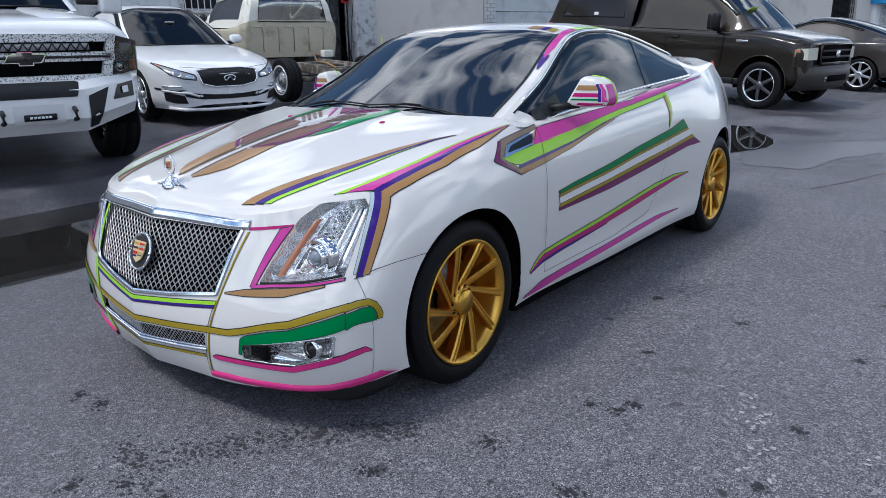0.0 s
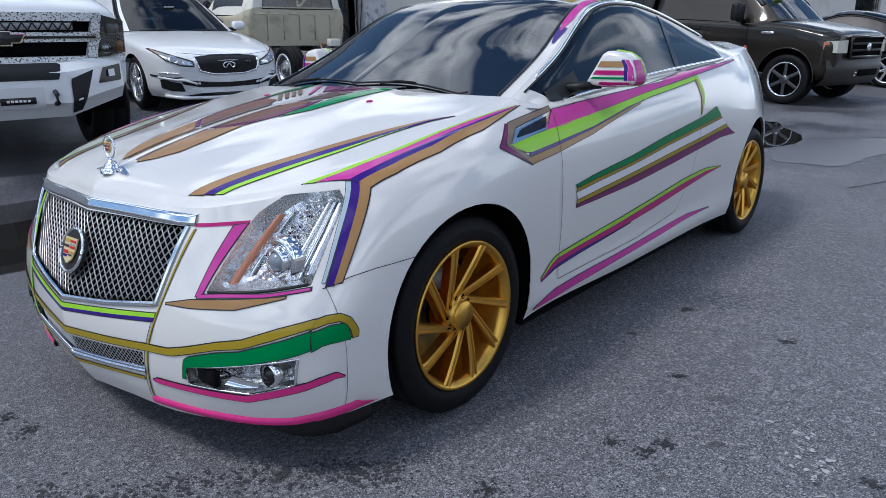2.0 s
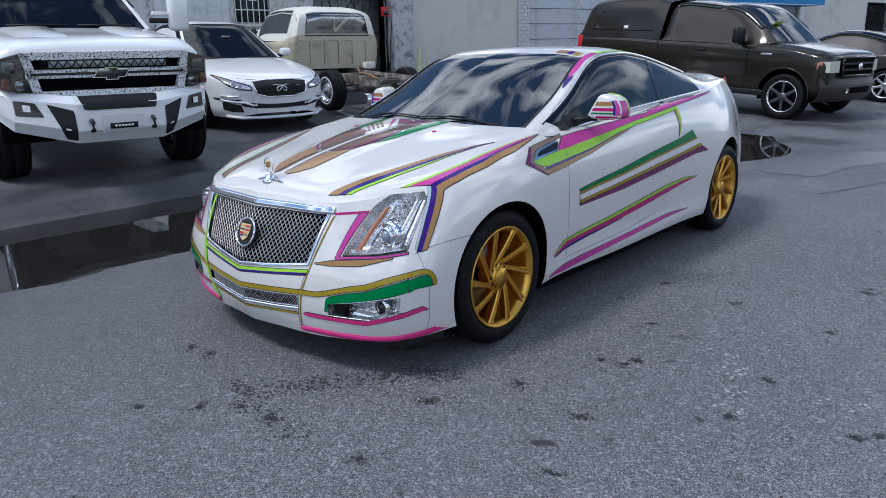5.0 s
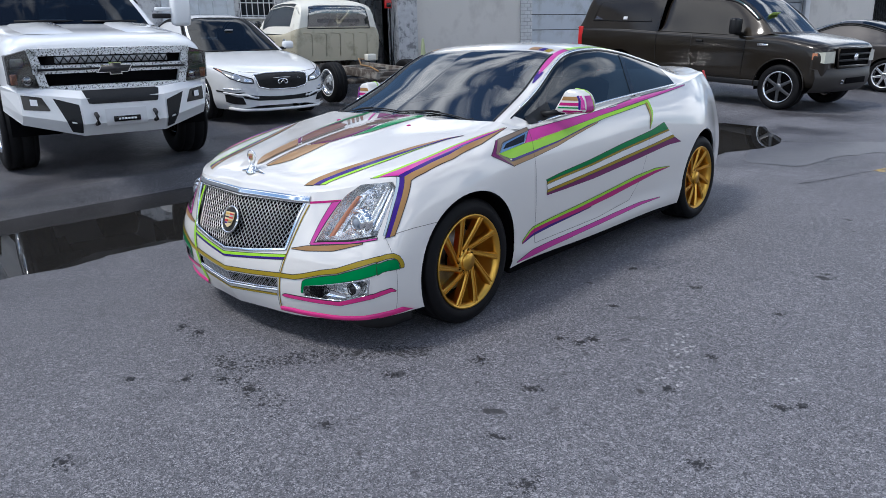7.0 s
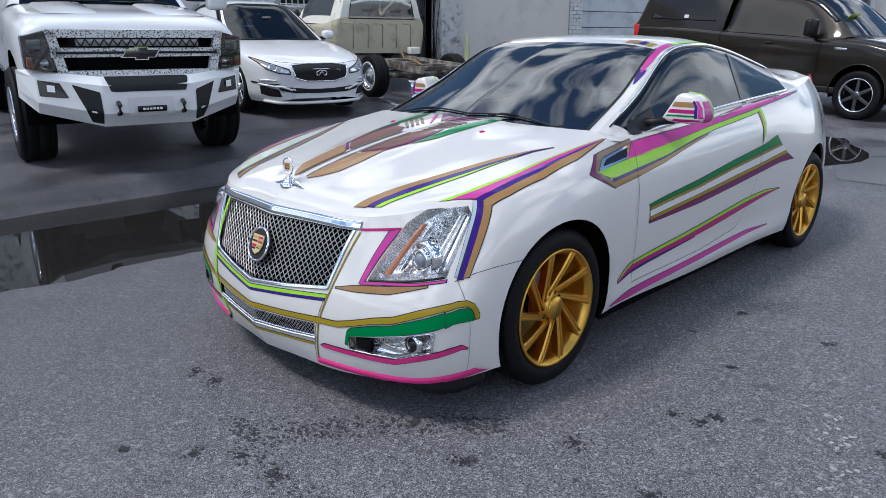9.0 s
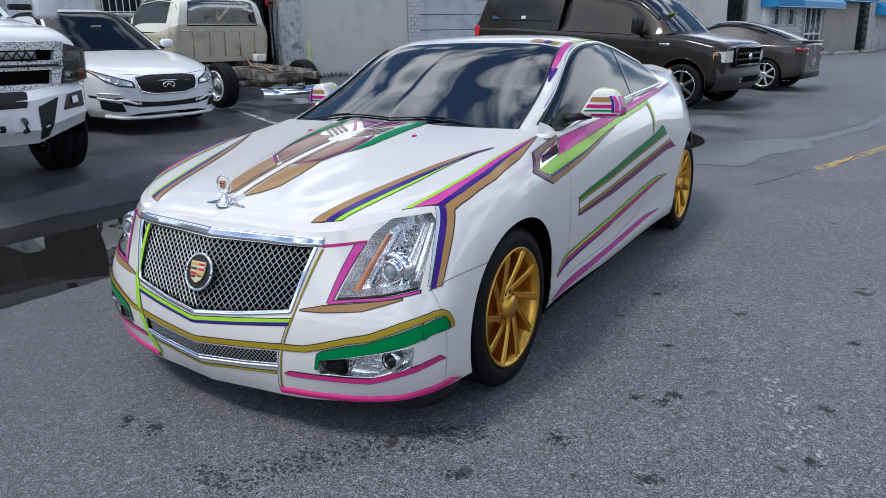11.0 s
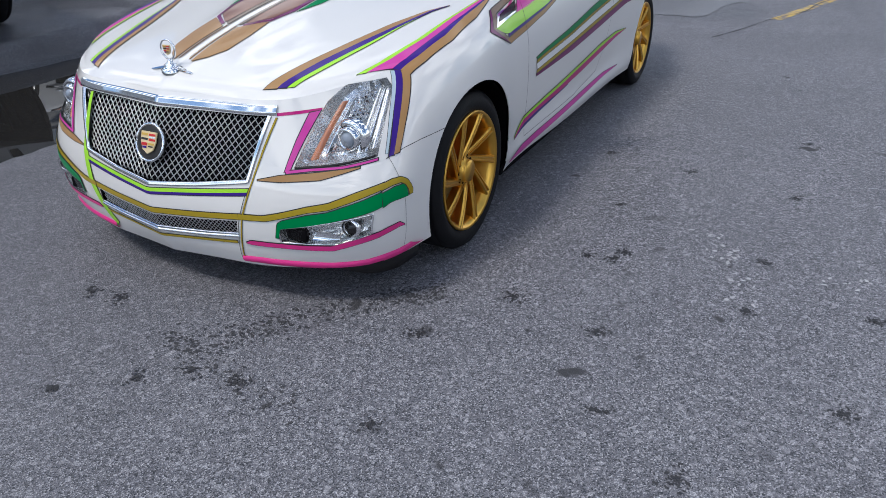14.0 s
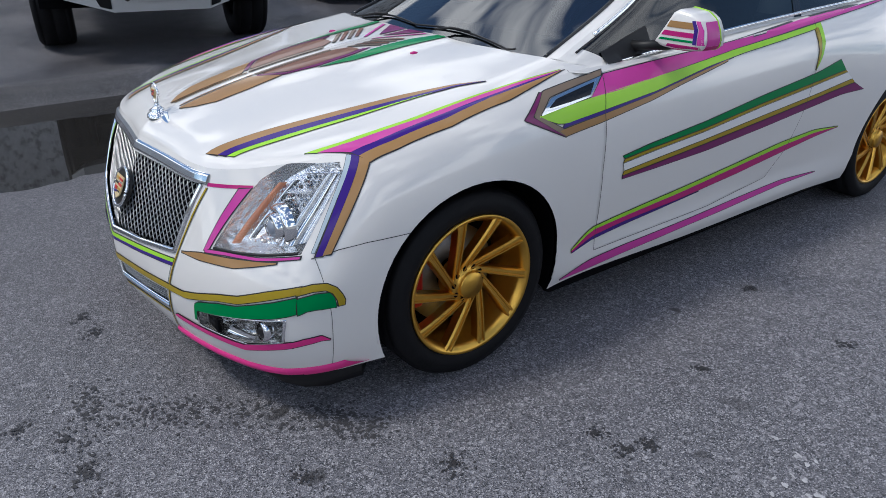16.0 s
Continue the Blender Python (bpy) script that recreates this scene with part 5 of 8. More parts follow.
part("mirror_glass", grid_bm(np.array([[(mc[0] + (x - mc[0]) * k, .988 + .1 * (x - .8), mc[1] + (z - mc[1]) * k) for x, z in mo] for k in (.9, .4, .02)])), SILVER, mir[0])
part("arm", tube([(.72, .83, 1.012), (.78, .86, 1.018), (.85, .90, 1.032)], [.022, .018, .022], 10), BLACK, mir[0])
mir[1].matrix_basis = pose(.06, .0, .012)
for ch in list(mir[0].children):
    o2 = new(ch.name.split(".")[0], flipped(ch.data))
    o2.parent = mir[1]

# bright trim round the side windows
for sx in (1, -1):
    up = [(sx * p[0], p[1], p[2]) for p in flank[5, 2:84]]
    dn = [(sx * p[0], p[1], p[2]) for p in flank[23, 2:84]]
    part("window_trim", tube([Vector(p) + Vector((sx * .002, 0, .001)) for p in up], .0045, 6), GLOSS_BLACK, coupe)
    part("window_trim", tube([Vector(p) + Vector((sx * .010, 0, -.002)) for p in dn], .008, 6), CHROME, coupe)
    part("window_trim", tube([(sx * (p[0] + .004), p[1], p[2] + .002) for p in flank[3, 6:86]], .009, 6), CHROME, coupe)
    part("windscreen_edge", tube([(sx * p[0], p[1], p[2] + .001) for p in roof[22, 0:31]], .007, 6), GLOSS_BLACK, coupe)
film_strip("window_post", [(2.040, 1.315), (1.925, 1.035)], [(2.095, 1.310), (1.985, 1.035)], S, GLOSS_BLACK, .003, 20, 3, True)
film_strip("mirror_sail", [(.66, 1.005), (.80, 1.045), (.92, 1.075)], [(.66, .972), (.80, .978), (.93, .988)], S, BLACK, .004, 20, 4, True)
# roof stripes along the gutters
for sx in (1, -1):
    for mat, j0, j1 in ((PINK, 20, 36), (LIME, 35, 66), (VIOLET, 16, 21)):
        rows = []
        for j in range(j0, j1 + 1):
            wdt = min(1, (j - j0 + 1) / 5) if mat is not LIME else 1
            a, b = roof[22, j], roof[24, j]
            c = (a + b) / 2
            n_ = Vector((.35 * sx, 0, .9)).normalized() * .003
            row = []
            for k in range(4):
                q = c + (a - c) * (1 - 2 * k / 3) * wdt
                row.append((sx * q[0] + n_.x, q[1], q[2] + n_.z))
            rows.append(row)
        part("stripe", grid_bm(rows), mat, coupe)
film_strip("stripe", [(.40, 1.165), (.40, 1.235)], [(.46, 1.185), (.46, 1.25)], T, TAN, .003, 8, 3, True)
film_strip("stripe", [(.465, 1.185), (.465, 1.25)], [(.495, 1.195), (.495, 1.26)], T, VIOLET, .003, 8, 3, True)
film_strip("stripe", [(.50, 1.197), (.50, 1.262)], [(.53, 1.207), (.53, 1.27)], T, OLIVE, .003, 8, 3, True)
# aerial fin
bm = bmesh.new()
rows = []
for t in np.linspace(0, 1, 10):
    y = 2.21 + .16 * t
    h = .088 * (t ** 1.1) * (1 - max(0, t - .85) * 2)
    wd = .016 * math.sin(math.pi * min(1, .15 + .85 * t) * .9) + .003
    z = on_skin(0, y, T)[0].z - .003
    rows.append([bm.verts.new((x, y, z + k)) for x, k in ((-wd, 0), (-wd * .5, h * .7), (0, h + .004), (wd * .5, h * .7), (wd, 0))])
for a, b in zip(rows, rows[1:]):
    for i in range(4):
        bm.faces.new([a[i], a[i + 1], b[i + 1], b[i]])
bm.faces.new(rows[-1])
part("aerial_fin", bm, PINK, coupe, "pink shark-fin aerial")
# wipers and washer jets
for x0, x1 in ((.56, .02), (.02, -.56)):
    bm = bmesh.new()
    pts = []
    for t in np.linspace(0, 1, 14):
        x = x0 + (x1 - x0) * t
        y = .365 + .16 * x * x + .030 * math.sin(t * 3.14)
        p0 = on_skin(x, y, T)[0] or Vector((x, y, 1.01))
        pts.append(p0 + Vector((0, -.002, .007)))
    tube(pts, .0042, 6, bm)
    tube([pts[9] + Vector((-.01, -.05, -.004)), pts[8] + Vector((0, -.012, .006)), pts[6] + Vector((0, 0, .004))], .005, 6, bm)
    part("wiper", bm, BLACK, coupe)
for x in (.30, -.30):
    p0 = on_skin(x, .16, T)[0]
    bm = bmesh.new()
    bmesh.ops.create_uvsphere(bm, u_segments=12, v_segments=8, radius=1, matrix=Matrix.Translation(p0) @ Matrix.Diagonal((.012, .016, .006, 1)))
    part("washer_jet", bm, MAGENTA, coupe)
# splitter below the bumper corners, dark boxes for the shade under the flanks
for sx in (1, -1):
    bm = bmesh.new()
    rows = []
    for x, y, top, foot in ((.63, -.702, .186, .176), (.69, -.668, .190, .156), (.740, -.636, .200, .140), (.785, -.590, .200, .130), (.820, -.530, .200, .130), (.845, -.42, .200, .140)):
        rows.append([bm.verts.new((sx * (x + dx), y + dy, z)) for dx, dy, z in ((-.004, .004, top), (.0, -.002, (top + foot) / 2), (-.006, .004, foot), (-.06, .05, foot - .003))])
    for a, b in zip(rows, rows[1:]):
        for i in range(3):
            bm.faces.new([a[i], a[i + 1], b[i + 1], b[i]])
    part("air_dam", bm, BLACK, coupe, "black rubber air dam")
    # added near-black box in place of the shade below the flank
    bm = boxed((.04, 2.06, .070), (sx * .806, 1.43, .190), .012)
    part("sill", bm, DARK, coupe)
bm = bmesh.new()
grid_bm([[(x, -.80 + abs(x) * .11 + dy, z) for x in np.linspace(-.45, .45, 19)] for dy, z in ((0, .185), (.0, .15), (.05, .14), (.4, .16))], bm)
part("undertray", bm, BLACK, coupe)
# boot lip and tail lamps
for sx in (1, -1):
    bm = bmesh.new()
    rows = []
    for t in np.linspace(0, 1, 9):
        z = .80 + .34 * t
        rows.append([bm.verts.new((sx * x, y, z)) for x, y in ((.63 - .10 * t, 3.645 - .03 * t), (.655 - .115 * t, 3.665 - .03 * t), (.62 - .11 * t, 3.71 - .03 * t))])
    for a, b in zip(rows, rows[1:]):
        for i in range(2):
            bm.faces.new([a[i], a[i + 1], b[i + 1], b[i]])
    part("tail_lamp", bm, RED_PAINT, coupe, "narrow red tail lamp")

# cabin
SEAT = material("seat_leather", (0.035, 0.030, 0.027), 0.5, vary=0.2, scale=12, bump=0.15)
part("cabin_floor", boxed((1.36, 2.3, .04), (0, 1.6, .36), .01), CABIN, coupe)
part("dashboard", grid_bm([[(x, y + .06 * abs(x), z - .06 * x * x) for x in np.linspace(-.68, .68, 13)] for y, z in ((.50, .985), (.72, 1.0), (.86, .985), (.92, .90), (.90, .60))]), CABIN, coupe)
for sx in (.36, -.36):
    part("seat_cushion", boxed((.50, .52, .16), (sx, 1.42, .55), .05), SEAT, coupe)
    part("seat_back", boxed((.48, .14, .64), (sx, 1.76, .86), .05, pose(0, 0, 0, -16)), SEAT, coupe)
    part("headrest", boxed((.26, .10, .17), (sx, 1.86, 1.23), .04, pose(0, 0, 0, -10)), SEAT, coupe)
part("rear_bench", boxed((1.1, .5, .5), (0, 2.4, .70), .06), SEAT, coupe)
bm = bmesh.new()
wheel_m = pose(.36, 1.06, .965, 68)
tube([wheel_m @ Vector((.185 * math.cos(2 * math.pi * k / 32), .185 * math.sin(2 * math.pi * k / 32), 0)) for k in range(32)], .014, 8, bm, True)
for a in (200, 340, 270):
    tube([wheel_m @ Vector((0, 0, 0)), wheel_m @ Vector((.18 * math.cos(radians(a)), .18 * math.sin(radians(a)), 0))], .016, 6, bm)
box(bm, (.15, .15, .05), wheel_m.translation, .02, wheel_m.to_3x3().to_4x4())
part("steering_wheel", bm, CABIN, coupe)
part("rear_view_mirror", boxed((.24, .03, .07), (0, .98, 1.265), .012), BLACK, coupe)

# the flank on the far side stands a little wider at the corner
for ob in list(coupe.children_recursive):
    if ob.type == 'MESH' and ob.matrix_basis == Matrix() and (ob.parent is coupe or ob.parent.matrix_basis == Matrix()):
        for v in ob.data.vertices:
            if v.co.x < -.42:
                v.co.x -= .035 * smooth(.42, .72, -v.co.x) * (1 - smooth(.1, .7, v.co.y))
for w_ in WHEELS[2:]:
    w_.matrix_basis = pose(-.03, 0, 0) @ w_.matrix_basis

# ---- the long shop building ----
WALL_TURN = -15.0
WALL = pose(-12.74, 0, 0, 0, 0, WALL_TURN)  # local y runs along the wall, local x stands out towards the road
CREAM_WALL = material("cream_render", (0.62, 0.59, 0.55), 0.85, vary=0.06, scale=0.8, dirt=(0.33, 0.30, 0.28), dirt_scale=0.7, dirt_lo=0.52, dirt_hi=0.85, bump=0.2, bump_scale=60)
TAN_WALL = material("tan_render", (0.40, 0.36, 0.32), 0.85, vary=0.06, scale=0.8, dirt=(0.27, 0.24, 0.21), dirt_scale=0.6, dirt_lo=0.5, dirt_hi=0.85, bump=0.2, bump_scale=60)
STUCCO = material("rough_grey_stucco", (0.50, 0.50, 0.51), 0.9, vary=0.25, scale=9, dirt=(0.22, 0.22, 0.23), dirt_scale=6, dirt_lo=0.5, dirt_hi=0.62, bump=1.0, bump_scale=11)
WHITE_BRICK = material("white_painted_brick", (0.60, 0.60, 0.60), 0.8, vary=0.06, scale=6, per_piece=0.06, bump=0.3, bump_scale=50)
MORTAR = material("grey_mortar", (0.38, 0.38, 0.39), 0.9, vary=0.1, scale=20)
SHUTTER = material("pale_shutter_steel", (0.50, 0.53, 0.57), 0.55, vary=0.06, scale=2, dirt=(0.36, 0.37, 0.38), dirt_scale=2, per_piece=0.03)
IRON = material("black_iron", (0.025, 0.025, 0.027), 0.5, 0.3, vary=0.2, scale=20)
WHITE_IRON = material("white_painted_iron", (0.62, 0.62, 0.63), 0.5, vary=0.1, scale=20)
AWNING = material("blue_awning_canvas", (0.02, 0.20, 0.46), 0.7, vary=0.08, scale=3, bump=0.1, bump_scale=40)
AWNING_PALE = material("faded_blue_awning", (0.16, 0.34, 0.55), 0.7, vary=0.08, scale=3)
# near-black: the unlit rooms behind the gates are put into this colour
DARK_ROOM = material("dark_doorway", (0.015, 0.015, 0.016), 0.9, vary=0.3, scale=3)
SHOP_GLASS = material("dark_shop_glass", (0.03, 0.035, 0.04), 0.08, vary=0.2, scale=2)
WHITE_TRIM = material("white_trim_paint", (0.66, 0.66, 0.67), 0.5, vary=0.05, scale=6)
RED_DOOR = material("dark_red_door_paint", (0.18, 0.03, 0.035), 0.5, vary=0.1, scale=6)
CONCRETE = material("kerb_concrete", (0.30, 0.29, 0.28), 0.9, vary=0.2, scale=8, bump=0.4, bump_scale=50)

H = 5.0


def wall_piece(name, s0, s1, mat, label, z0=-.5, z1=H, depth=0.30, out=0.0):
    ob = part(name, boxed((depth, s1 - s0, z1 - z0), (out - depth / 2, (s0 + s1) / 2, (z0 + z1) / 2)), mat, None, smooth=False)
    ob.matrix_basis = WALL.copy()
    return tagged(ob, label, "wall", kind="structure")


def base_z(s):
    p = WALL @ Vector((0.1, s, 0))
    return rise(p.x, p.y)


wall_piece("wall_far_left", -30, 6.78, STUCCO, "rough grey stuccoed wall")
wall_piece("wall_under_window", 6.78, 7.58, STUCCO, "rough grey stuccoed wall below a window", z1=2.06)
wall_piece("wall_over_window", 6.78, 7.58, STUCCO, "rough grey stuccoed wall above a window", z0=3.1)
wall_piece("wall_stucco", 7.58, 8.6, STUCCO, "rough grey stuccoed wall")
wall_piece("wall_gate_head", 8.6, 10.58, STUCCO, "rough grey wall over a gateway", z0=3.0)
wall_piece("wall_column", 10.58, 11.13, STUCCO, "column clad in rough grey stone-like stucco", out=0.22, depth=0.5)
wall_piece("wall_cream", 11.13, 14.55, CREAM_WALL, "plain cream rendered wall, dirty near its foot")
wall_piece("wall_garage_head", 14.95, 19.0, CREAM_WALL, "cream wall over a roller shutter", z0=3.6)
wall_piece("wall_mid", 19.0, 24.0, CREAM_WALL, "plain cream rendered wall")
wall_piece("wall_garage_head_far", 24.0, 28.0, CREAM_WALL, "cream wall over a roller shutter", z0=3.4)
wall_piece("wall_cream_far", 28.3, 33.0, CREAM_WALL, "plain cream rendered wall")
wall_piece("wall_gateway_head", 33.0, 35.0, CREAM_WALL, "cream wall over a gated doorway", z0=3.0)
wall_piece("wall_pier", 35.0, 36.45, CREAM_WALL, "cream rendered pier", out=0.05)
wall_piece("wall_shop", 36.45, 44.5, MORTAR, "shop front wall behind white brick", out=-0.03)
wall_piece("wall_tan", 44.5, 50.0, TAN_WALL, "plain tan rendered wall")
wall_piece("wall_gate_head_b", 50.0, 52.0, TAN_WALL, "tan wall over a gated doorway", z0=3.2)
wall_piece("wall_weathered", 52.0, 62.0, material("weathered_white_paint", (0.52, 0.51, 0.50), 0.85, vary=0.1, scale=2, dirt=(0.22, 0.21, 0.20), dirt_scale=1.5, dirt_lo=0.5, dirt_hi=0.66, stretch=(1, 3, .5)), "weathered white shop wall with streaks")
wall_piece("wall_tan_far", 62.0, 67.2, TAN_WALL, "plain tan rendered wall")
wall_piece("wall_gate_head_c", 67.2, 68.4, TAN_WALL, "tan wall over a narrow gate", z0=3.6)
wall_piece("wall_end", 68.4, 130, TAN_WALL, "plain tan rendered wall")
# sheets standing for the unlit rooms, near-black but for the stuccoed first one
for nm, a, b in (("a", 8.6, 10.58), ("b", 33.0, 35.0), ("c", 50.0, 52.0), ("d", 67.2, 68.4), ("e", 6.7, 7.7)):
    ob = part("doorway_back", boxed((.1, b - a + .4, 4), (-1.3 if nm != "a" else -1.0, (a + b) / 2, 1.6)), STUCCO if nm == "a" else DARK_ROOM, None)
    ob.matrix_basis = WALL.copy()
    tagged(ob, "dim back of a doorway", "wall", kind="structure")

# unseen shell, added so that no sky shows through the doorways
for nm, size, at, lab in (("roof_slab", (9.0, 160, .25), (-4.5, 50, H - .02), "unseen concrete roof added to keep sky light out of the doorways"), ("wall_back", (.3, 160, 6), (-9.0, 50, 2.4), "unseen plain rear wall added to keep the doorways dark"), ("wall_end_near", (9.0, .3, 6), (-4.6, -30, 2.4), "unseen plain end wall added to keep the doorways dark"), ("wall_end_far", (9.0, .3, 6), (-4.6, 130, 2.4), "unseen plain end wall added to keep the doorways dark")):
    ob = part(nm, boxed(size, at), CONCRETE, None, smooth=False)
    ob.matrix_basis = WALL.copy()
    tagged(ob, lab, "wall" if "wall" in nm else "roof", kind="structure")

# unseen plain walls, added so that low reflections on the cars turn darker
for nm, size, at, mat in (("wall_across", (.4, 150, 3.4), (16.0, 40, 1.7), CREAM_WALL), ("wall_behind", (60, .4, 2.4), (-3, -32, 1.2), TAN_WALL)):
    tagged(part(nm, boxed(size, at), mat, None, smooth=False), "unseen low rendered wall, added to darken low reflections on the cars", "wall", kind="structure")

# barred window
win = thing("barred_window", "dark window behind white iron bars in a stucco wall", "window", WALL @ pose(0.02, 7.18, 2.06), kind="structure")
part("pane", boxed((.03, .80, 1.0), (-.18, 0, .52)), SHOP_GLASS, win)
for z in (.03, .30, .62, .98):
    part("bar", boxed((.02, .80, .02), (.0, 0, z), .004), WHITE_IRON, win)
for k in range(7):
    part("bar", boxed((.018, .018, 1.0), (.012, -.39 + .13 * k, .5), .004), WHITE_IRON, win)
for s_ in (-1, 1):
    part("scroll", tube([(.02, s_ * (.02 + .09 * t) * math.cos(t * 5) + s_ * .08, .62 + .16 * t * math.sin(t * 5 + .6)) for t in np.linspace(0, 1, 24)], .008, 6), WHITE_IRON, win)
part("window_sill", boxed((.10, .9, .05), (.03, 0, -.02), .01), STUCCO, win)
# white panelled door further left
dr = thing("panelled_door", "flat pale grey steel door in a stucco wall", "door", WALL @ pose(0.03, 5.9, base_z(5.9)), kind="structure")
part("leaf", boxed((.05, 1.5, 2.5), (0, 0, 1.25), .01), SHUTTER, dr)
for k in range(5):
    part("rib", boxed((.02, .03, 2.4), (.03, -.6 + .3 * k, 1.25), .006), SHUTTER, dr)
part("handle", boxed((.05, .03, .12), (.04, .66, 1.0), .008), IRON, dr)

# iron gate with diagonal bars
gate = thing("iron_gate", "black iron gate with crossed diagonal bars", "gate", WALL @ pose(-.12, 9.6, base_z(9.6)), kind="structure")
part("gate_frame", tube([(0, -.95, .05), (0, -.95, 2.9), (0, .95, 2.9), (0, .95, .05)], .03, 6, closed=True), IRON, gate)
for k in range(9):
    part("bar", tube([(0, -.95 + .21 * k, .05), (0, -.95 + .21 * k, 2.9)], .011, 6), IRON, gate)
for a, b in ((-.95, .35), (-.35, .95), (.95, -.35), (.35, -.95)):
    part("diagonal_bar", tube([(.02, a, .3), (.02, b, 2.6)], .012, 6), IRON, gate)
bx = thing("fire_alarm_box", "small dark red alarm box fixed to the wall", "alarm box", WALL @ pose(.02, 10.40, 2.36))
part("case", boxed((.10, .17, .22), (.05, 0, 0), .015), RED_PAINT, bx)
part("cover", boxed((.02, .12, .10), (.105, 0, -.03), .004), GLOSS_BLACK, bx)
cb = thing("wall_cable", "loose black cables hanging down the wall", "cable", WALL @ pose(.06, 10.45, 0))
for k in range(3):
    part("strand", tube([(.02 * k, .05 * k + .06 * math.sin(z * 2.2 + k), z) for z in np.linspace(.75, 2.3, 20)], .009, 6), IRON, cb)

# slim cone-shaped post by the column
post = thing("cone_post", "faded yellow-green plastic cone against the wall", "cone", WALL @ pose(.30, 11.22, base_z(11.22)))
part("cone", lathe([(0, .16), (.02, .15), (.03, .115), (.45, .07), (.88, .03), (.90, .018), (.90, .0005)], 24, 'Z'), material("faded_cone_plastic", (0.42, 0.46, 0.26), 0.6, vary=0.1, scale=10), post)
part("base", boxed((.36, .36, .03), (0, 0, .015), .01), BLACK, post)


def bricks(s0, s1, z0, z1, parent, out=0.0, size=(.40, .195), holes_=()):
    """Painted blocks with open joints, each one a piece of its own."""
    L, Hh = size
    me = None
    row = 0
    z = z0
    while z < z1:
        s = s0 - (L / 2 if row % 2 else 0)
        while s < s1:
            a, b = max(s, s0), min(s + L - .012, s1)
            if b - a > .05 and not any(a < h[1] and b > h[0] and z < h[3] and z + Hh > h[2] for h in holes_):
                if abs(b - a - (L - .012)) < 1e-6:
                    if me is None:
                        o = part("brick", boxed((.03, L - .012, Hh - .012), (0, 0, 0), .004, segs=1), WHITE_BRICK, parent, smooth=False)
                        me = o.data
                    else:
                        o = new("brick", me)
                        o.parent = parent
                else:
                    o = part("brick", boxed((.03, b - a, Hh - .012), (0, 0, 0), .004, segs=1), WHITE_BRICK, parent, smooth=False)
                o.matrix_basis = pose(out, (a + b) / 2, z + Hh / 2)
            s += L
        z += Hh
        row += 1


pil = wall_piece("wall_brick_pier", 14.55, 14.95, MORTAR, "pier of white painted brick beside a roller shutter", out=0.02)
bricks(14.55, 14.95, .30, 3.2, pil, .036, (.22, .095))
shopw = bpy.data.objects["wall_shop"]
bricks(36.5, 44.4, .15, 3.0, shopw, -.012, (.40, .14), ((37.9, 38.55, 1.75, 2.55), (39.65, 40.35, 1.75, 2.55), (41.6, 44.3, 0, 2.6)))


def shutter(s0, s1, top, label, foot=None):
    sh = thing("roller_shutter", label, "roller shutter", WALL @ pose(-.10, 0, 0), kind="structure")
    z = (base_z((s0 + s1) / 2) - .1) if foot is None else foot
    me = None
    while z < top:
        if me is None:
            o = part("slat", boxed((.03, s1 - s0, .395), (0, 0, 0), .010, segs=2), SHUTTER, sh, smooth=False)
            me = o.data
        else:
            o = new("slat", me)
            o.parent = sh
        o.matrix_basis = pose(0, (s0 + s1) / 2, z + .2)
        z += .41
    part("shutter_back", boxed((.02, s1 - s0, top - .2), (-.03, (s0 + s1) / 2, top / 2)), IRON, sh)
    for s in (s0, s1):
        part("guide", boxed((.06, .06, top), (.01, s, top / 2), .006), WHITE_TRIM, sh)
    return sh


shutter(14.98, 19.0, 3.65, "pale blue-grey roller shutter of wide steel slats", .06)
shutter(24.0, 28.0, 3.45, "pale blue-grey roller shutter behind the parked pickup", .06)
dp = part("downpipe", boxed((.12, .3, 5), (.03, 28.15, 2.4), .02), WHITE_TRIM, None)
dp.matrix_basis = WALL.copy()
tagged(dp, "white painted downpipe casing on the wall", "downpipe", kind="structure")


def folding_gate(s0, s1, top, label):
    g = thing("folding_gate", label, "gate", WALL @ pose(-.06, s0, 0), kind="structure")
    w = s1 - s0
    n = max(4, int(w / .17))
    for k in range(n + 1):
        part("bar", boxed((.02, .025, top), (0, w * k / n, top / 2), .004), IRON, g)
    for z in np.arange(.4, top, .36):
        for k in range(n):
            part("lattice_bar", tube([(.015, w * k / n, z), (.015, w * (k + 1) / n, z + .36)], .008, 4), IRON, g)
    return g


folding_gate(33.0, 35.0, 2.9, "black folding lattice gate across a dark doorway")
folding_gate(50.0, 52.0, 3.1, "black lattice gate with stacked goods behind")
folding_gate(67.2, 68.4, 3.5, "tall narrow black gate between shop fronts")


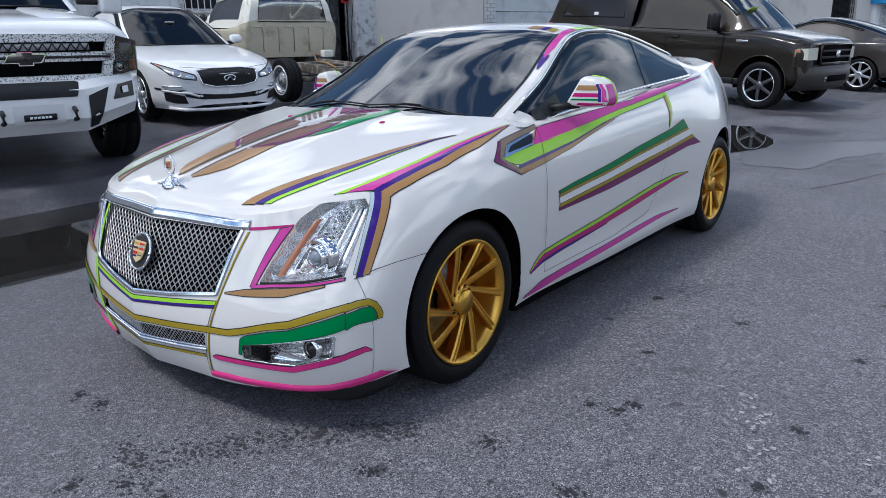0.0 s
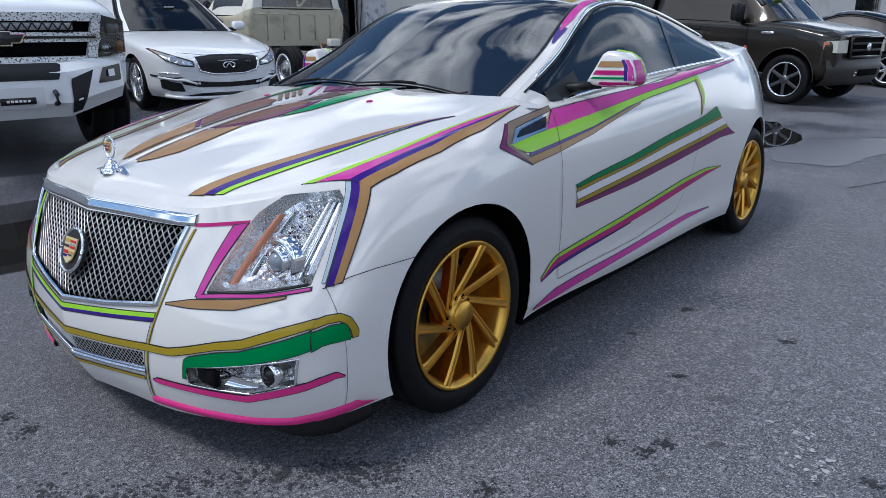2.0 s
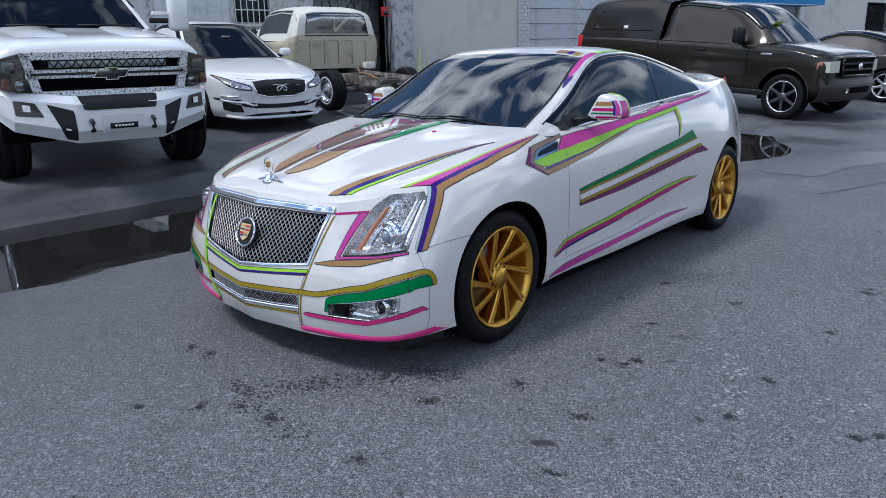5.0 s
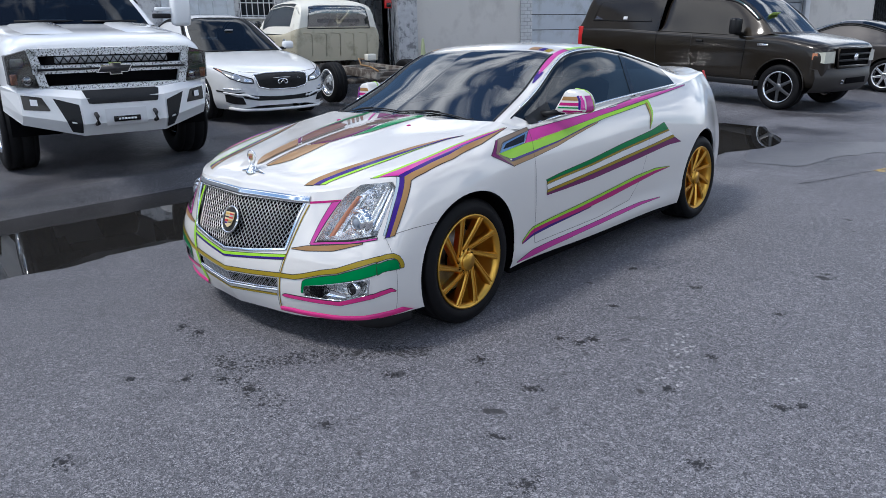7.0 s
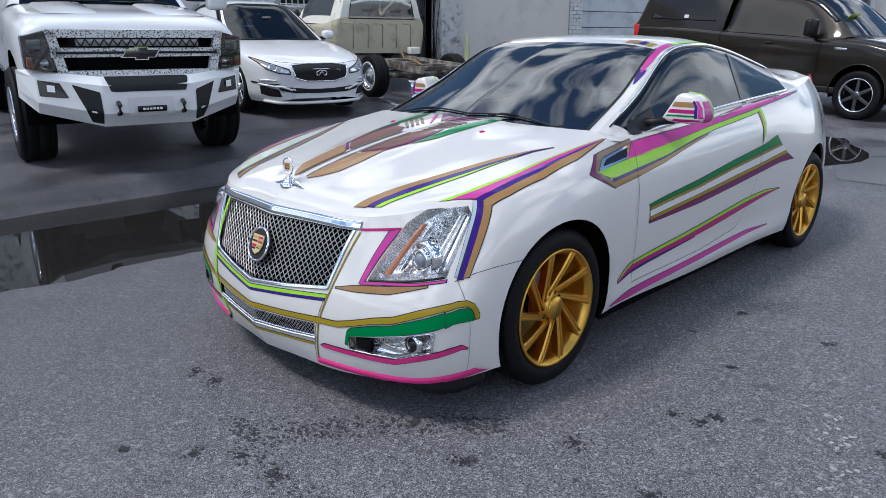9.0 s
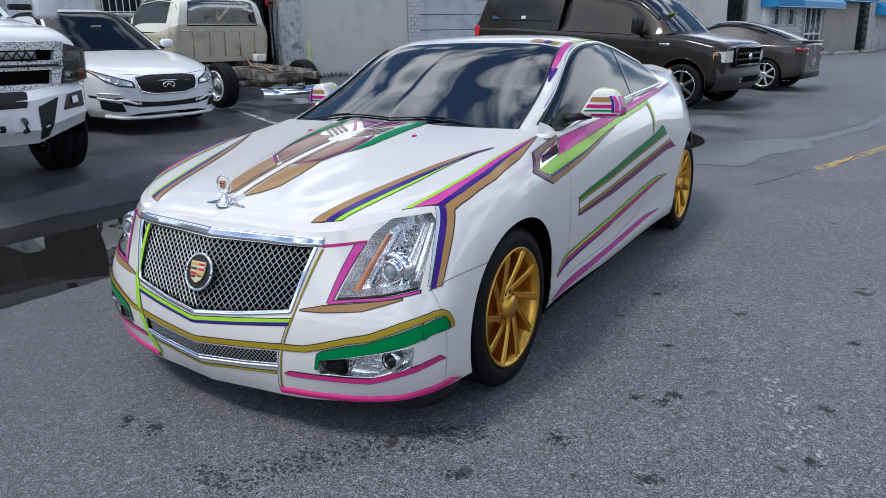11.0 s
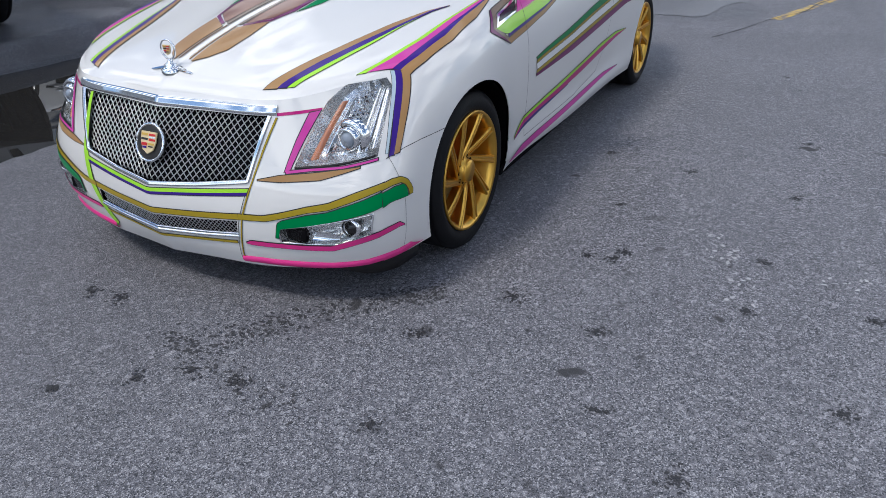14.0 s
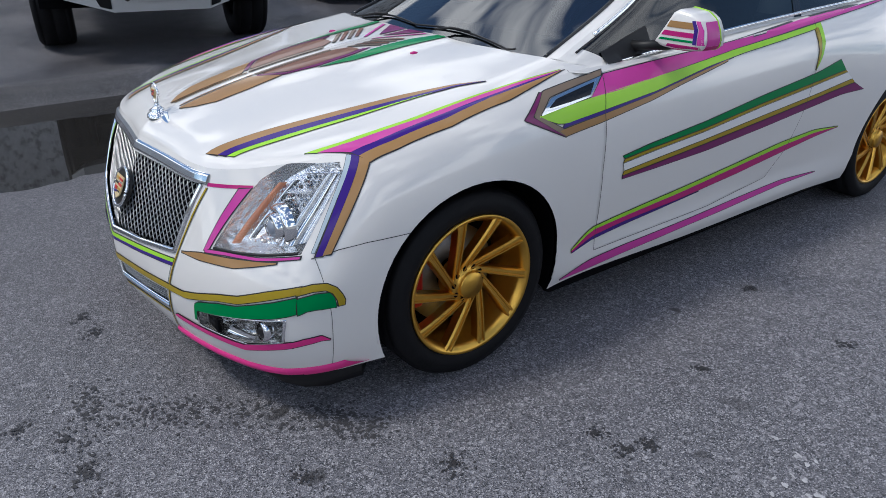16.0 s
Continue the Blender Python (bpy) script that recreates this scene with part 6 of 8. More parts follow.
def awning(s0, s1, z0, z1, out, label, split=None, curved=False):
    aw = thing("shop_awning", label, "awning", WALL @ pose(0, 0, 0), group="blue awnings along the shops")
    prof = [(0, z1), (out * .55, z0 + (z1 - z0) * .62), (out, z0 + .30), (out, z0), (0, z0 + .02)] if not curved else [(0, z1)] + [(out * math.sin(a), z0 + .1 + (z1 - z0 - .1) * math.cos(a)) for a in np.linspace(.25, math.pi / 2, 7)] + [(out, z0), (0, z0 + .02)]
    cuts = [s0, s1] if split is None else [s0, split, s1]
    for i, (a, b) in enumerate(zip(cuts, cuts[1:])):
        bm = bmesh.new()
        rings = [[bm.verts.new((x, s, z)) for x, z in prof] for s in (a, b)]
        n = len(prof)
        for k in range(n):
            bm.faces.new([rings[0][k], rings[0][(k + 1) % n], rings[1][(k + 1) % n], rings[1][k]])
        bm.faces.new(rings[0])
        bm.faces.new(rings[1][::-1])
        part("canvas", bm, AWNING if i == 0 else AWNING_PALE, aw, smooth=False)
    for s in (s0 + .05, s1 - .05):
        part("frame_arm", tube([(0, s, z0 + .05), (out - .03, s, z0 + .05)], .018, 6), WHITE_IRON, aw)
    part("valance_rail", tube([(out + .005, s0, z0 + .01), (out + .005, s1, z0 + .01)], .015, 6), WHITE_IRON, aw)
    return aw


awning(21.9, 28.0, 2.72, 3.9, 1.0, "blue canvas awning over a shuttered shop")
awning(36.2, 44.9, 2.55, 3.7, .9, "blue canvas awning with a faded paler half", 39.2)
awning(45.2, 50.0, 2.95, 4.2, 1.0, "blue rounded canvas awning", curved=True)
awning(53.0, 61.4, 2.30, 3.1, .9, "blue canvas awning with a faded paler half", 57.2)
awning(58.5, 65.5, 2.75, 4.6, 1.2, "tall rounded blue canvas awning", curved=True)
awning(70.5, 76.0, 2.6, 3.2, .9, "dark blue canvas awning")

# shop windows and doors
for a, b in ((37.95, 38.5), (39.7, 40.3)):
    w_ = thing("shop_window", "small dark upright window with a white frame", "window", WALL @ pose(-.02, (a + b) / 2, 1.75), kind="structure")
    part("pane", boxed((.03, b - a - .08, .72), (0, 0, .40)), SHOP_GLASS, w_)
    for dy, dz, sy, sz in ((0, .78, b - a, .05), (0, .02, b - a, .05), (-(b - a) / 2 + .02, .4, .04, .76), ((b - a) / 2 - .02, .4, .04, .76)):
        part("window_frame", boxed((.06, sy, sz), (.02, dy, dz), .006), WHITE_TRIM, w_)
gd = thing("glazed_door", "white framed double glazed shop door under a blue awning", "door", WALL @ pose(0.0, 42.9, base_z(42.9)), kind="structure")
for k in range(3):
    part("pane", boxed((.03, .62, 2.2), (-.02, -.72 + .72 * k, 1.2)), SHOP_GLASS, gd)
for k in range(4):
    part("post", boxed((.08, .09, 2.4), (.01, -1.08 + .72 * k, 1.2), .008), WHITE_TRIM, gd)
for z in (.1, 1.05, 2.38):
    part("rail", boxed((.08, 2.2, .10), (.015, 0, z), .008), WHITE_TRIM, gd)
part("handle", tube([(.08, .06, .8), (.08, .06, 1.3)], .015, 6), CHROME, gd)
rd = thing("red_door", "narrow dark red door beside a tan wall", "door", WALL @ pose(.02, 58.9, base_z(58.9)), kind="structure")
part("leaf", boxed((.06, 1.1, 2.25), (0, 0, 1.12), .01), RED_DOOR, rd)
part("handle", boxed((.05, .04, .14), (.05, .4, 1.05), .01), CHROME, rd)
wp = thing("white_post", "white painted post beside the shop", "post", WALL @ pose(.12, 36.6, base_z(36.6)))
part("shaft", boxed((.22, .5, 2.6), (0, 0, 1.3), .02), WHITE_TRIM, wp)
stop_me = None
for k, s in enumerate((41.0, 43.4, 45.8, 48.3, 53.5, 55.6, 57.9)):
    p = WALL @ Vector((1.3 + .1 * math.sin(k * 2.1), s, 0))
    ob = thing("wheel_stop", "worn concrete parking wheel stop on the asphalt", "wheel stop", pose(p.x, p.y, rise(p.x, p.y), 0, 0, WALL_TURN + 5 * math.sin(k * 1.7)), group="wheel stops along the shops")
    if stop_me is None:
        c_ = part("block", boxed((.22, 1.7, .16), (0, 0, .08), .04, taper=(.7, .96)), CONCRETE, ob)
        stop_me = c_.data
    else:
        c_ = new("block", stop_me)
        c_.parent = ob
WEED = material("dry_weeds", (0.055, 0.065, 0.03), 0.9, vary=0.4, scale=20)
bm = bmesh.new()
rnd = random.Random(12)
for k in range(420):
    s = rnd.choice((12.0, 12.3, 13.4, 14.0, 11.6, 36, 47, 49)) + rnd.gauss(0, .22)
    p = WALL @ Vector((.04 + abs(rnd.gauss(0, .07)), s, 0))
    z = rise(p.x, p.y)
    a, hgt = rnd.uniform(0, 6.28), rnd.uniform(.04, .16)
    dx, dy = .008 * math.cos(a), .008 * math.sin(a)
    tip = (p.x + rnd.gauss(0, .04), p.y + rnd.gauss(0, .04), z + hgt)
    bm.faces.new([bm.verts.new((p.x - dx, p.y - dy, z - .01)), bm.verts.new((p.x + dx, p.y + dy, z - .01)), bm.verts.new(tip)])
tagged(part("weeds", bm, WEED, None), "small dry weeds along the foot of the wall", "weeds", kind="stuff")

# ---- parked vehicles: shared pieces (each faces its own -y, its left is +x) ----
def parked(name, label, x, y, heading, dz=0.0, front=0.9, rear=3.8):
    """A vehicle whose wheels stand on the sloping yard."""
    m = stance(x, y, heading, dz, front, rear)
    return thing(name, label, "car" if "pickup" not in name else "pickup truck", m)


def stance(x, y, heading, dz=0.0, front=0.9, rear=3.8):
    turn = Matrix.Rotation(radians(180 - heading), 4, 'Z')
    hf, hr = ((lambda q: rise(x + q.x, y + q.y, False))(turn @ Vector((0, d, 0))) for d in (front, rear))
    slope = (hr - hf) / (rear - front)
    return pose(x, y, hf - slope * front + dz, 0, 0, 180 - heading) @ pose(0, 0, 0, math.degrees(math.atan(slope)))


def cut_arches(bm, arches):
    for cy, cz, r in arches:
        cut_hole(bm, [(cy + r * math.cos(2 * math.pi * k / 36), cz + r * math.sin(2 * math.pi * k / 36)) for k in range(36)], from_side)


def mirrored_part(name, bm, mat, parent, label="", smooth=True):
    bmesh.ops.recalc_face_normals(bm, faces=bm.faces)
    me = bpy.data.meshes.new("half")
    c = bm.copy()
    for v in c.verts:
        v.co.x = -v.co.x
    bmesh.ops.reverse_faces(c, faces=c.faces)
    c.to_mesh(me)
    c.free()
    bm.from_mesh(me)
    bpy.data.meshes.remove(me)
    bmesh.ops.remove_doubles(bm, verts=[v for v in bm.verts if abs(v.co.x) < 1e-4], dist=3e-4)
    return part(name, bm, mat, parent, label, smooth)


def shell_from_stations(st):
    """st: (y, half width, sill z, belt z, top z) -> eight rails."""
    rails = []
    for fx, fz in ((0, 'top'), (.55, 'top2'), (.86, 'top3'), (.975, 'sh'), (1.0, 'hi'), (1.0, 'mid'), (.985, 'lo'), (.93, 'sill')):
        row = []
        for y, w, sill, belt, top in st:
            z = {'top': top, 'top2': top - .01, 'top3': top - .035, 'sh': belt, 'hi': belt - .10, 'mid': (belt + sill) / 2, 'lo': sill + .10, 'sill': sill}[fz]
            row.append((w * fx, y, z))
        rails.append(row)
    return rails


def car_body(root, st, paint, arches, label="", along=8):
    g = loft(shell_from_stations(st), along, 5)
    bm = grid_bm(g)
    for end in (0, -1):
        col = [g[i][end] for i in range(len(g))]
        y = col[0][1] + (-.002 if end == 0 else .002)
        mid = bm.verts.new((0, y, col[-1][2]))
        vs = [bm.verts.new(p) for p in col]
        for a, b in zip(vs, vs[1:]):
            bm.faces.new([a, b, mid])
    cut_arches(bm, arches)
    body_ = mirrored_part("body", bm, paint, root, label)
    for cy, cz, r in arches:
        for sx in (1, -1):
            hb = lathe([(st[3][1] * .985, r - .002), (st[3][1] * .9, r + .004), (.52, r + .004), (.52, .05)], 28, 'X')
            for v in hb.verts:
                v.co = Vector((v.co.x * sx, v.co.y + cy, v.co.z + cz))
            bmesh.ops.delete(hb, geom=[f for f in hb.faces if f.calc_center_median().z < cz - r * .12], context='FACES')
            part("wheel_housing", hb, DARK, root)
    return body_


def cabin(root, rails, along, paint, glass_mat, screens, sides, side_glass=None, seal=.014):
    """A greenhouse. rails: four lines from the middle of the roof to the belt; screens: spans along it that are glass; sides: spans of the flank that are glass."""
    top = loft(rails[:3], along, 6)
    flk = loft(rails[2:], along, 8)
    in_screen = lambda i, j: any(s <= j < e for s, e in screens) and i < 11
    in_side = lambda i, j: 1 <= i < 7 and any(s <= j < e for s, e in sides)
    for k, (s0, e0) in enumerate(screens):
        a, b = split_grid(top, lambda i, j, p: s0 <= j < e0 and i < 11)
        b.free()
        part("rear_window" if k else "windscreen", a, glass_mat, root)
    a, b = split_grid(top, lambda i, j, p: not in_screen(i, j))
    b.free()
    part("roof", a, paint, root)
    for s0, e0 in sides:
        a, b = split_grid(flk, lambda i, j, p: s0 <= j < e0 and 1 <= i < 7, False)
        b.free()
        o = part("side_window", a, side_glass or glass_mat, root)
        new("side_window", flipped(o.data)).parent = root
        rim_ = [flk[1][j] for j in range(s0, e0 + 1)] + [flk[i][e0] for i in range(2, 8)] + [flk[7][j] for j in range(e0 - 1, s0 - 1, -1)] + [flk[i][s0] for i in range(6, 1, -1)]
        o = part("window_seal", tube([(p[0] + .004, p[1], p[2]) for p in rim_], seal, 5, closed=True), BLACK, root)
        new("window_seal", flipped(o.data)).parent = root
    a, b = split_grid(flk, lambda i, j, p: not in_side(i, j), False)
    b.free()
    o = part("window_pillar", a, paint, root)
    new("window_pillar", flipped(o.data)).parent = root
    return top, flk


def laid(name, poly, surf, mat, parent, off=.006, label="", n=40):
    """A panel whose outline is seen from the front, laid on a body's skin."""
    edge_ = np.array(resample(list(poly) + [poly[0]], n + 1)[:-1])
    c = edge_.mean(0)
    bm = bmesh.new()
    rings = []
    for k in (1.0, .8, .55, .25):
        ring = []
        for x, z in edge_:
            q = c + (np.array((x, z)) - c) * k
            hit, nrm, _, _ = surf.ray_cast(Vector((q[0], -2, q[1])), Vector((0, 1, 0)))
            if hit is None:
                hit, nrm, _, _ = surf.find_nearest(Vector((q[0], 0, q[1])))
            if nrm.y > 0:
                nrm = -nrm
            ring.append(bm.verts.new(hit + nrm * off))
        rings.append(ring)
    for a, b in zip(rings, rings[1:]):
        for i in range(n):
            bm.faces.new([a[i], a[(i + 1) % n], b[(i + 1) % n], b[i]])
    bm.faces.new(rings[-1])
    return part(name, bm, mat, parent, label)


def laid_line(name, line, surf, radius, mat, parent, off=.004, closed=False, n=40):
    pts = []
    for x, z in resample(list(line) + ([line[0]] if closed else []), n)[: n - 1 if closed else n]:
        hit, nrm, _, _ = surf.ray_cast(Vector((x, -2, z)), Vector((0, 1, 0)))
        if hit is None:
            hit, nrm, _, _ = surf.find_nearest(Vector((x, 0, z)))
        pts.append(hit + nrm * (off if nrm.y < 0 else -off))
    return part(name, tube(pts, radius, 6, closed=closed), mat, parent)


def skin_of(ob):
    b = bmesh.new()
    b.from_mesh(ob.data)
    t = BVHTree.FromBMesh(b)
    b.free()
    return t


def road_wheel(root, x, y, z, r, w, rim_r, rim_mat, spokes=6, sx=1, hub_mat=None, tyre_mat=None, whitewall=False):
    wh = new("wheel")
    wh.parent = root
    wh.matrix_basis = pose(x * sx, y, z) @ (Matrix() if sx > 0 else Matrix.Diagonal((-1, 1, 1, 1)))
    part("tyre", lathe([(d - w / 2, rr) for d, rr in tyre_profile(w, rim_r, r)], 40), tyre_mat or RUBBER, wh)
    part("rim", lathe([(-w * .9, rim_r - .02), (-.05, rim_r - .03), (-.02, rim_r - .015), (0, rim_r + .004), (-.012, rim_r + .006)], 40), rim_mat, wh)
    if whitewall:
        part("white_band", lathe([(-.001, rim_r + .012), (.003, rim_r + .016), (.003, rim_r + .030), (-.001, rim_r + .034)], 40), WHITE_TRIM, wh)
    if spokes:
        me = None
        for k in range(spokes):
            if me is None:
                o = part("spoke", boxed((.03, .056 * rim_r / .24, rim_r * .86), (-.035, 0, rim_r * .52), .010, taper=(1, .75)), hub_mat or rim_mat, wh, smooth=False)
                me = o.data
            else:
                o = new("spoke", me)
                o.parent = wh
            o.matrix_basis = pose(0, 0, 0, 360 * k / spokes)
        part("hub", lathe([(-.06, .07), (-.02, .065), (-.012, .04), (-.01, .001)], 20), hub_mat or rim_mat, wh)
        # added near-black disc darkens the gaps between these spokes too
        part("wheel_back", lathe([(-.10, .02), (-.10, rim_r - .03)], 28), DARK, wh)
    else:
        part("dish", lathe([(-.02, rim_r - .03), (-.06, rim_r * .72), (-.03, rim_r * .55), (-.012, rim_r * .40), (-.02, rim_r * .25), (0, rim_r * .2), (.004, .001)], 32), hub_mat or rim_mat, wh)
    return wh


def flat_shape(outline, y, depth, plane='xz'):
    """A slab from an outline seen from the front, with its face at y."""
    bm = bmesh.new()
    f = bm.faces.new([bm.verts.new((x, y, z)) for x, z in outline])
    ex = bmesh.ops.extrude_face_region(bm, geom=[f])
    for v in ex["geom"]:
        if isinstance(v, bmesh.types.BMVert):
            v.co.y += depth
    return bm


def dark_cabin(root, w, y0, y1, z0, z1):
    part("cabin_trim", boxed((w, y1 - y0, .05), (0, (y0 + y1) / 2, z0), .01), CABIN, root)
    for sx in (1, -1):
        part("seat_back", boxed((.48, .16, z1 - z0), (sx * .4, y0 + (y1 - y0) * .55, (z0 + z1) / 2), .05), CABIN, root)


WHITE_PAINT = material("white_car_paint", (0.78, 0.79, 0.80), 0.3, coat=1.0, vary=0.012, scale=3)
BROWN_PAINT = material("brown_metallic_paint", (0.020, 0.0155, 0.0105), 0.38, 0.35, coat=0.85, vary=0.12, scale=6, shine=0.12, coat_rough=0.10)
GREY_PAINT = material("grey_brown_metallic_paint", (0.040, 0.033, 0.029), 0.42, 0.2, coat=0.7, vary=0.1, scale=6)
SILVER_PAINT = material("silver_metallic_paint", (0.42, 0.42, 0.43), 0.3, 0.6, coat=1.0, vary=0.05, scale=6)
SPLATTER = material("white_with_black_splatter", (0.72, 0.73, 0.73), 0.4, dirt=(0.03, 0.03, 0.03), dirt_scale=62, dirt_lo=0.535, dirt_hi=0.56)
LAMP_DIM = material("dim_lamp_glass", (0.30, 0.31, 0.32), 0.3, 0.4, vary=0.4, scale=60)
CAR_GLASS = glass("car_glass", (0.06, 0.08, 0.10), gloss=1.5)
PALE_GLASS = glass("pale_car_glass", (0.90, 0.92, 0.84), gloss=3.4)
# opaque; the light in and behind the panes is put into this green
OPAQUE_PANE = material("dusty_green_glass", (0.055, 0.095, 0.105), 0.05, vary=0.15, scale=2, shine=0.6)
CANOPY_GLASS = material("canopy_glass", (0.20, 0.21, 0.25), 0.05, 0.85, vary=0.2, scale=3)
CAB_GLASS = glass("cab_glass", (0.60, 0.72, 0.72), gloss=3.2)

# ---- white lifted pickup ----
tr = parked("pickup_truck", "white lifted pickup with a splattered grille and folded steel bumper", -4.50, .70, 101, 0, .8, 4.45)
st = [(.06, .80, .68, 1.17, 1.285), (.10, .93, .68, 1.24, 1.345), (.28, .975, .67, 1.28, 1.405), (.9, .995, .66, 1.33, 1.45), (1.35, .99, .64, 1.37, 1.48), (2.2, .985, .62, 1.38, 1.48), (3.6, .985, .62, 1.38, 1.48), (4.6, .985, .64, 1.36, 1.44), (5.75, .97, .68, 1.34, 1.42)]
car_body(tr, st, WHITE_PAINT, ((.80, .53, .53), (4.45, .53, .53)))
cabin(tr, [
    [(0, 1.30, 1.475), (0, 1.70, 1.74), (0, 2.12, 2.00), (0, 2.8, 2.06), (0, 3.7, 2.03), (0, 3.85, 1.48)],
    [(.5, 1.33, 1.475), (.46, 1.72, 1.73), (.42, 2.14, 1.99), (.42, 2.8, 2.04), (.42, 3.7, 2.01), (.5, 3.85, 1.48)],
    [(.86, 1.44, 1.46), (.78, 1.80, 1.71), (.70, 2.21, 1.94), (.69, 2.8, 1.99), (.69, 3.66, 1.96), (.80, 3.85, 1.48)],
    [(.90, 1.48, 1.44), (.84, 1.84, 1.66), (.755, 2.25, 1.88), (.74, 2.8, 1.93), (.74, 3.64, 1.90), (.84, 3.84, 1.46)],
    [(.95, 1.52, 1.38), (.95, 1.88, 1.39), (.95, 2.27, 1.40), (.95, 2.8, 1.40), (.95, 3.6, 1.40), (.95, 3.83, 1.39)],
], [12, 12, 10, 10, 6], WHITE_PAINT, CAR_GLASS, ((0, 24), (45, 50)), ((14, 42),))
dark_cabin(tr, 1.6, 1.7, 3.7, .95, 1.68)
# bonnet with two low raised panels
for sx in (1, -1):
    part("bonnet_bulge", grid_bm([[(sx * x, y, z) for y, z in ((.34, 1.405 + dz * .2), (.42, 1.418 + dz), (.9, 1.452 + dz), (1.30, 1.478 + dz))] for x, dz in ((.24, -.01), (.28, .016), (.45, .020), (.70, .004), (.76, -.03))]), WHITE_PAINT, tr)
# grille: splattered surround, bars and a near-black slab for the dark opening
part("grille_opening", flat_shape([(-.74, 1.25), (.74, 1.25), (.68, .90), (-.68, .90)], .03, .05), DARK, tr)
for outl in ([(-.77, 1.285), (.77, 1.285), (.76, 1.215), (-.76, 1.215)], [(-.75, 1.125), (.75, 1.125), (.75, 1.045), (-.75, 1.045)], [(-.70, .925), (.70, .925), (.66, .865), (-.66, .865)], [(-.78, 1.28), (-.70, 1.26), (-.62, .88), (-.70, .87)], [(.78, 1.28), (.70, 1.26), (.62, .88), (.70, .87)]):
    part("grille_bar", flat_shape(outl, -.03, .07), SPLATTER, tr, smooth=False)
part("black_bar", boxed((1.42, .02, .022), (0, -.035, 1.085), .004), GLOSS_BLACK, tr)
lb = part("light_bar", boxed((1.08, .05, .062), (0, .0, 1.172), .008), LAMP_DIM, tr, "lamp bar behind the grille")
for k in range(28):
    t = -.52 + 1.04 * k / 27
    part("lattice", tube([(t - .018, -.03, 1.143), (t + .018, -.03, 1.201)] if k % 2 else [(t + .018, -.03, 1.143), (t - .018, -.03, 1.201)], .006, 5), BLACK, lb)
part("badge_rim", flat_shape([(-.18, 1.04), (-.13, 1.115), (-.06, 1.115), (-.06, 1.137), (.06, 1.137), (.06, 1.115), (.17, 1.115), (.12, 1.04), (.06, 1.04), (.06, 1.018), (-.06, 1.018), (-.06, 1.04)], -.058, .03), CHROME, tr, smooth=False)
part("badge", flat_shape([(-.165, 1.046), (-.125, 1.109), (-.052, 1.109), (-.052, 1.130), (.052, 1.130), (.052, 1.109), (.155, 1.109), (.115, 1.046), (.052, 1.046), (.052, 1.025), (-.052, 1.025), (-.052, 1.046)], -.066, .02), INK, tr, "dark bow-shaped badge")
LAMP_SHADE = material("smoked_lamp_housing", (0.16, 0.155, 0.15), 0.25, 0.7, vary=0.7, scale=9)
SMOKE = glass("smoked_lens", (0.78, 0.79, 0.80))
for sx in (1, -1):
    hl = new("headlamp")
    hl.parent = tr
    tagged(hl, "smoked headlamp with an amber corner")
    part("housing", flat_shape([(sx * .78, 1.27), (sx * .965, 1.22), (sx * .96, .95), (sx * .70, .89)], .02, .14), LAMP_SHADE, hl, smooth=False)
    part("lens", flat_shape([(sx * .775, 1.265), (sx * .96, 1.215), (sx * .955, .955), (sx * .705, .90)], -.012, .004), SMOKE, hl, smooth=False)
    part("projector", lathe([(-.012, .0005), (-.01, .032), (.0, .046), (.02, .048)], 20, 'Y', centre=(sx * .80, .012, .985)), CHROME, hl)
    part("amber_reflector", boxed((.06, .02, .10), (sx * .915, .016, 1.0), .01), AMBER, hl)
    part("upper_lamp", boxed((.11, .02, .09), (sx * .87, .016, 1.15), .015), LAMP_DIM, hl)
# faceted steel bumper
bp = new("bumper")
bp.parent = tr
tagged(bp, "white folded steel bumper with black inset panels")
prof = [(-1.02, .20, .93, .68), (-.90, .0, .93, .56), (-.40, -.23, .885, .44), (.40, -.23, .885, .44), (.90, .0, .93, .56), (1.02, .20, .93, .68)]
bm = bmesh.new()
lv = [[bm.verts.new((x, (.26 if k in (0, 5) else y + dy) if abs(x) < 1 else y + .02 * k, zt + (zb - zt) * f)) for x, y, zt, zb in prof] for k, (f, dy) in enumerate(((0, 0), (0, .075), (.16, .0), (.72, -.03), (1.0, .05), (.95, .0)))]
for a, b in zip(lv, lv[1:]):
    for i in range(5):
        bm.faces.new([a[i], a[i + 1], b[i + 1], b[i]])
bskin = skin_of(part("bumper_skin", bm, WHITE_PAINT, bp, smooth=False))
MESH_BLACK = material("black_mesh_plate", (0.012, 0.013, 0.015), 0.5, vary=0.4, scale=60, shine=0.3)
laid("top_plate", [(-.37, .882), (.37, .882), (.33, .755), (-.33, .755)], bskin, MESH_BLACK, bp)
for sx in (1, -1):
    laid("side_plate", [(sx * .63, .82), (sx * .42, .755), (sx * .41, .47), (sx * .50, .49)], bskin, MESH_BLACK, bp)
    laid("lamp_pocket", [(sx * .885, .855), (sx * .72, .83), (sx * .66, .70), (sx * .88, .715)], bskin, GLOSS_BLACK, bp)
    laid("cube_lamp", [(sx * .815, .815), (sx * .755, .808), (sx * .755, .75), (sx * .815, .755)], bskin, LAMP_GREY, bp, .02, n=16)
    part("shackle", tube([(sx * .285, -.25, .66), (sx * .285, -.30, .64), (sx * .285, -.30, .57), (sx * .285, -.25, .56)], .022, 8), IRON, bp)
laid("plate_recess", [(-.20, .70), (.20, .70), (.20, .53), (-.20, .53)], bskin, WHITE_TRIM, bp, .008)
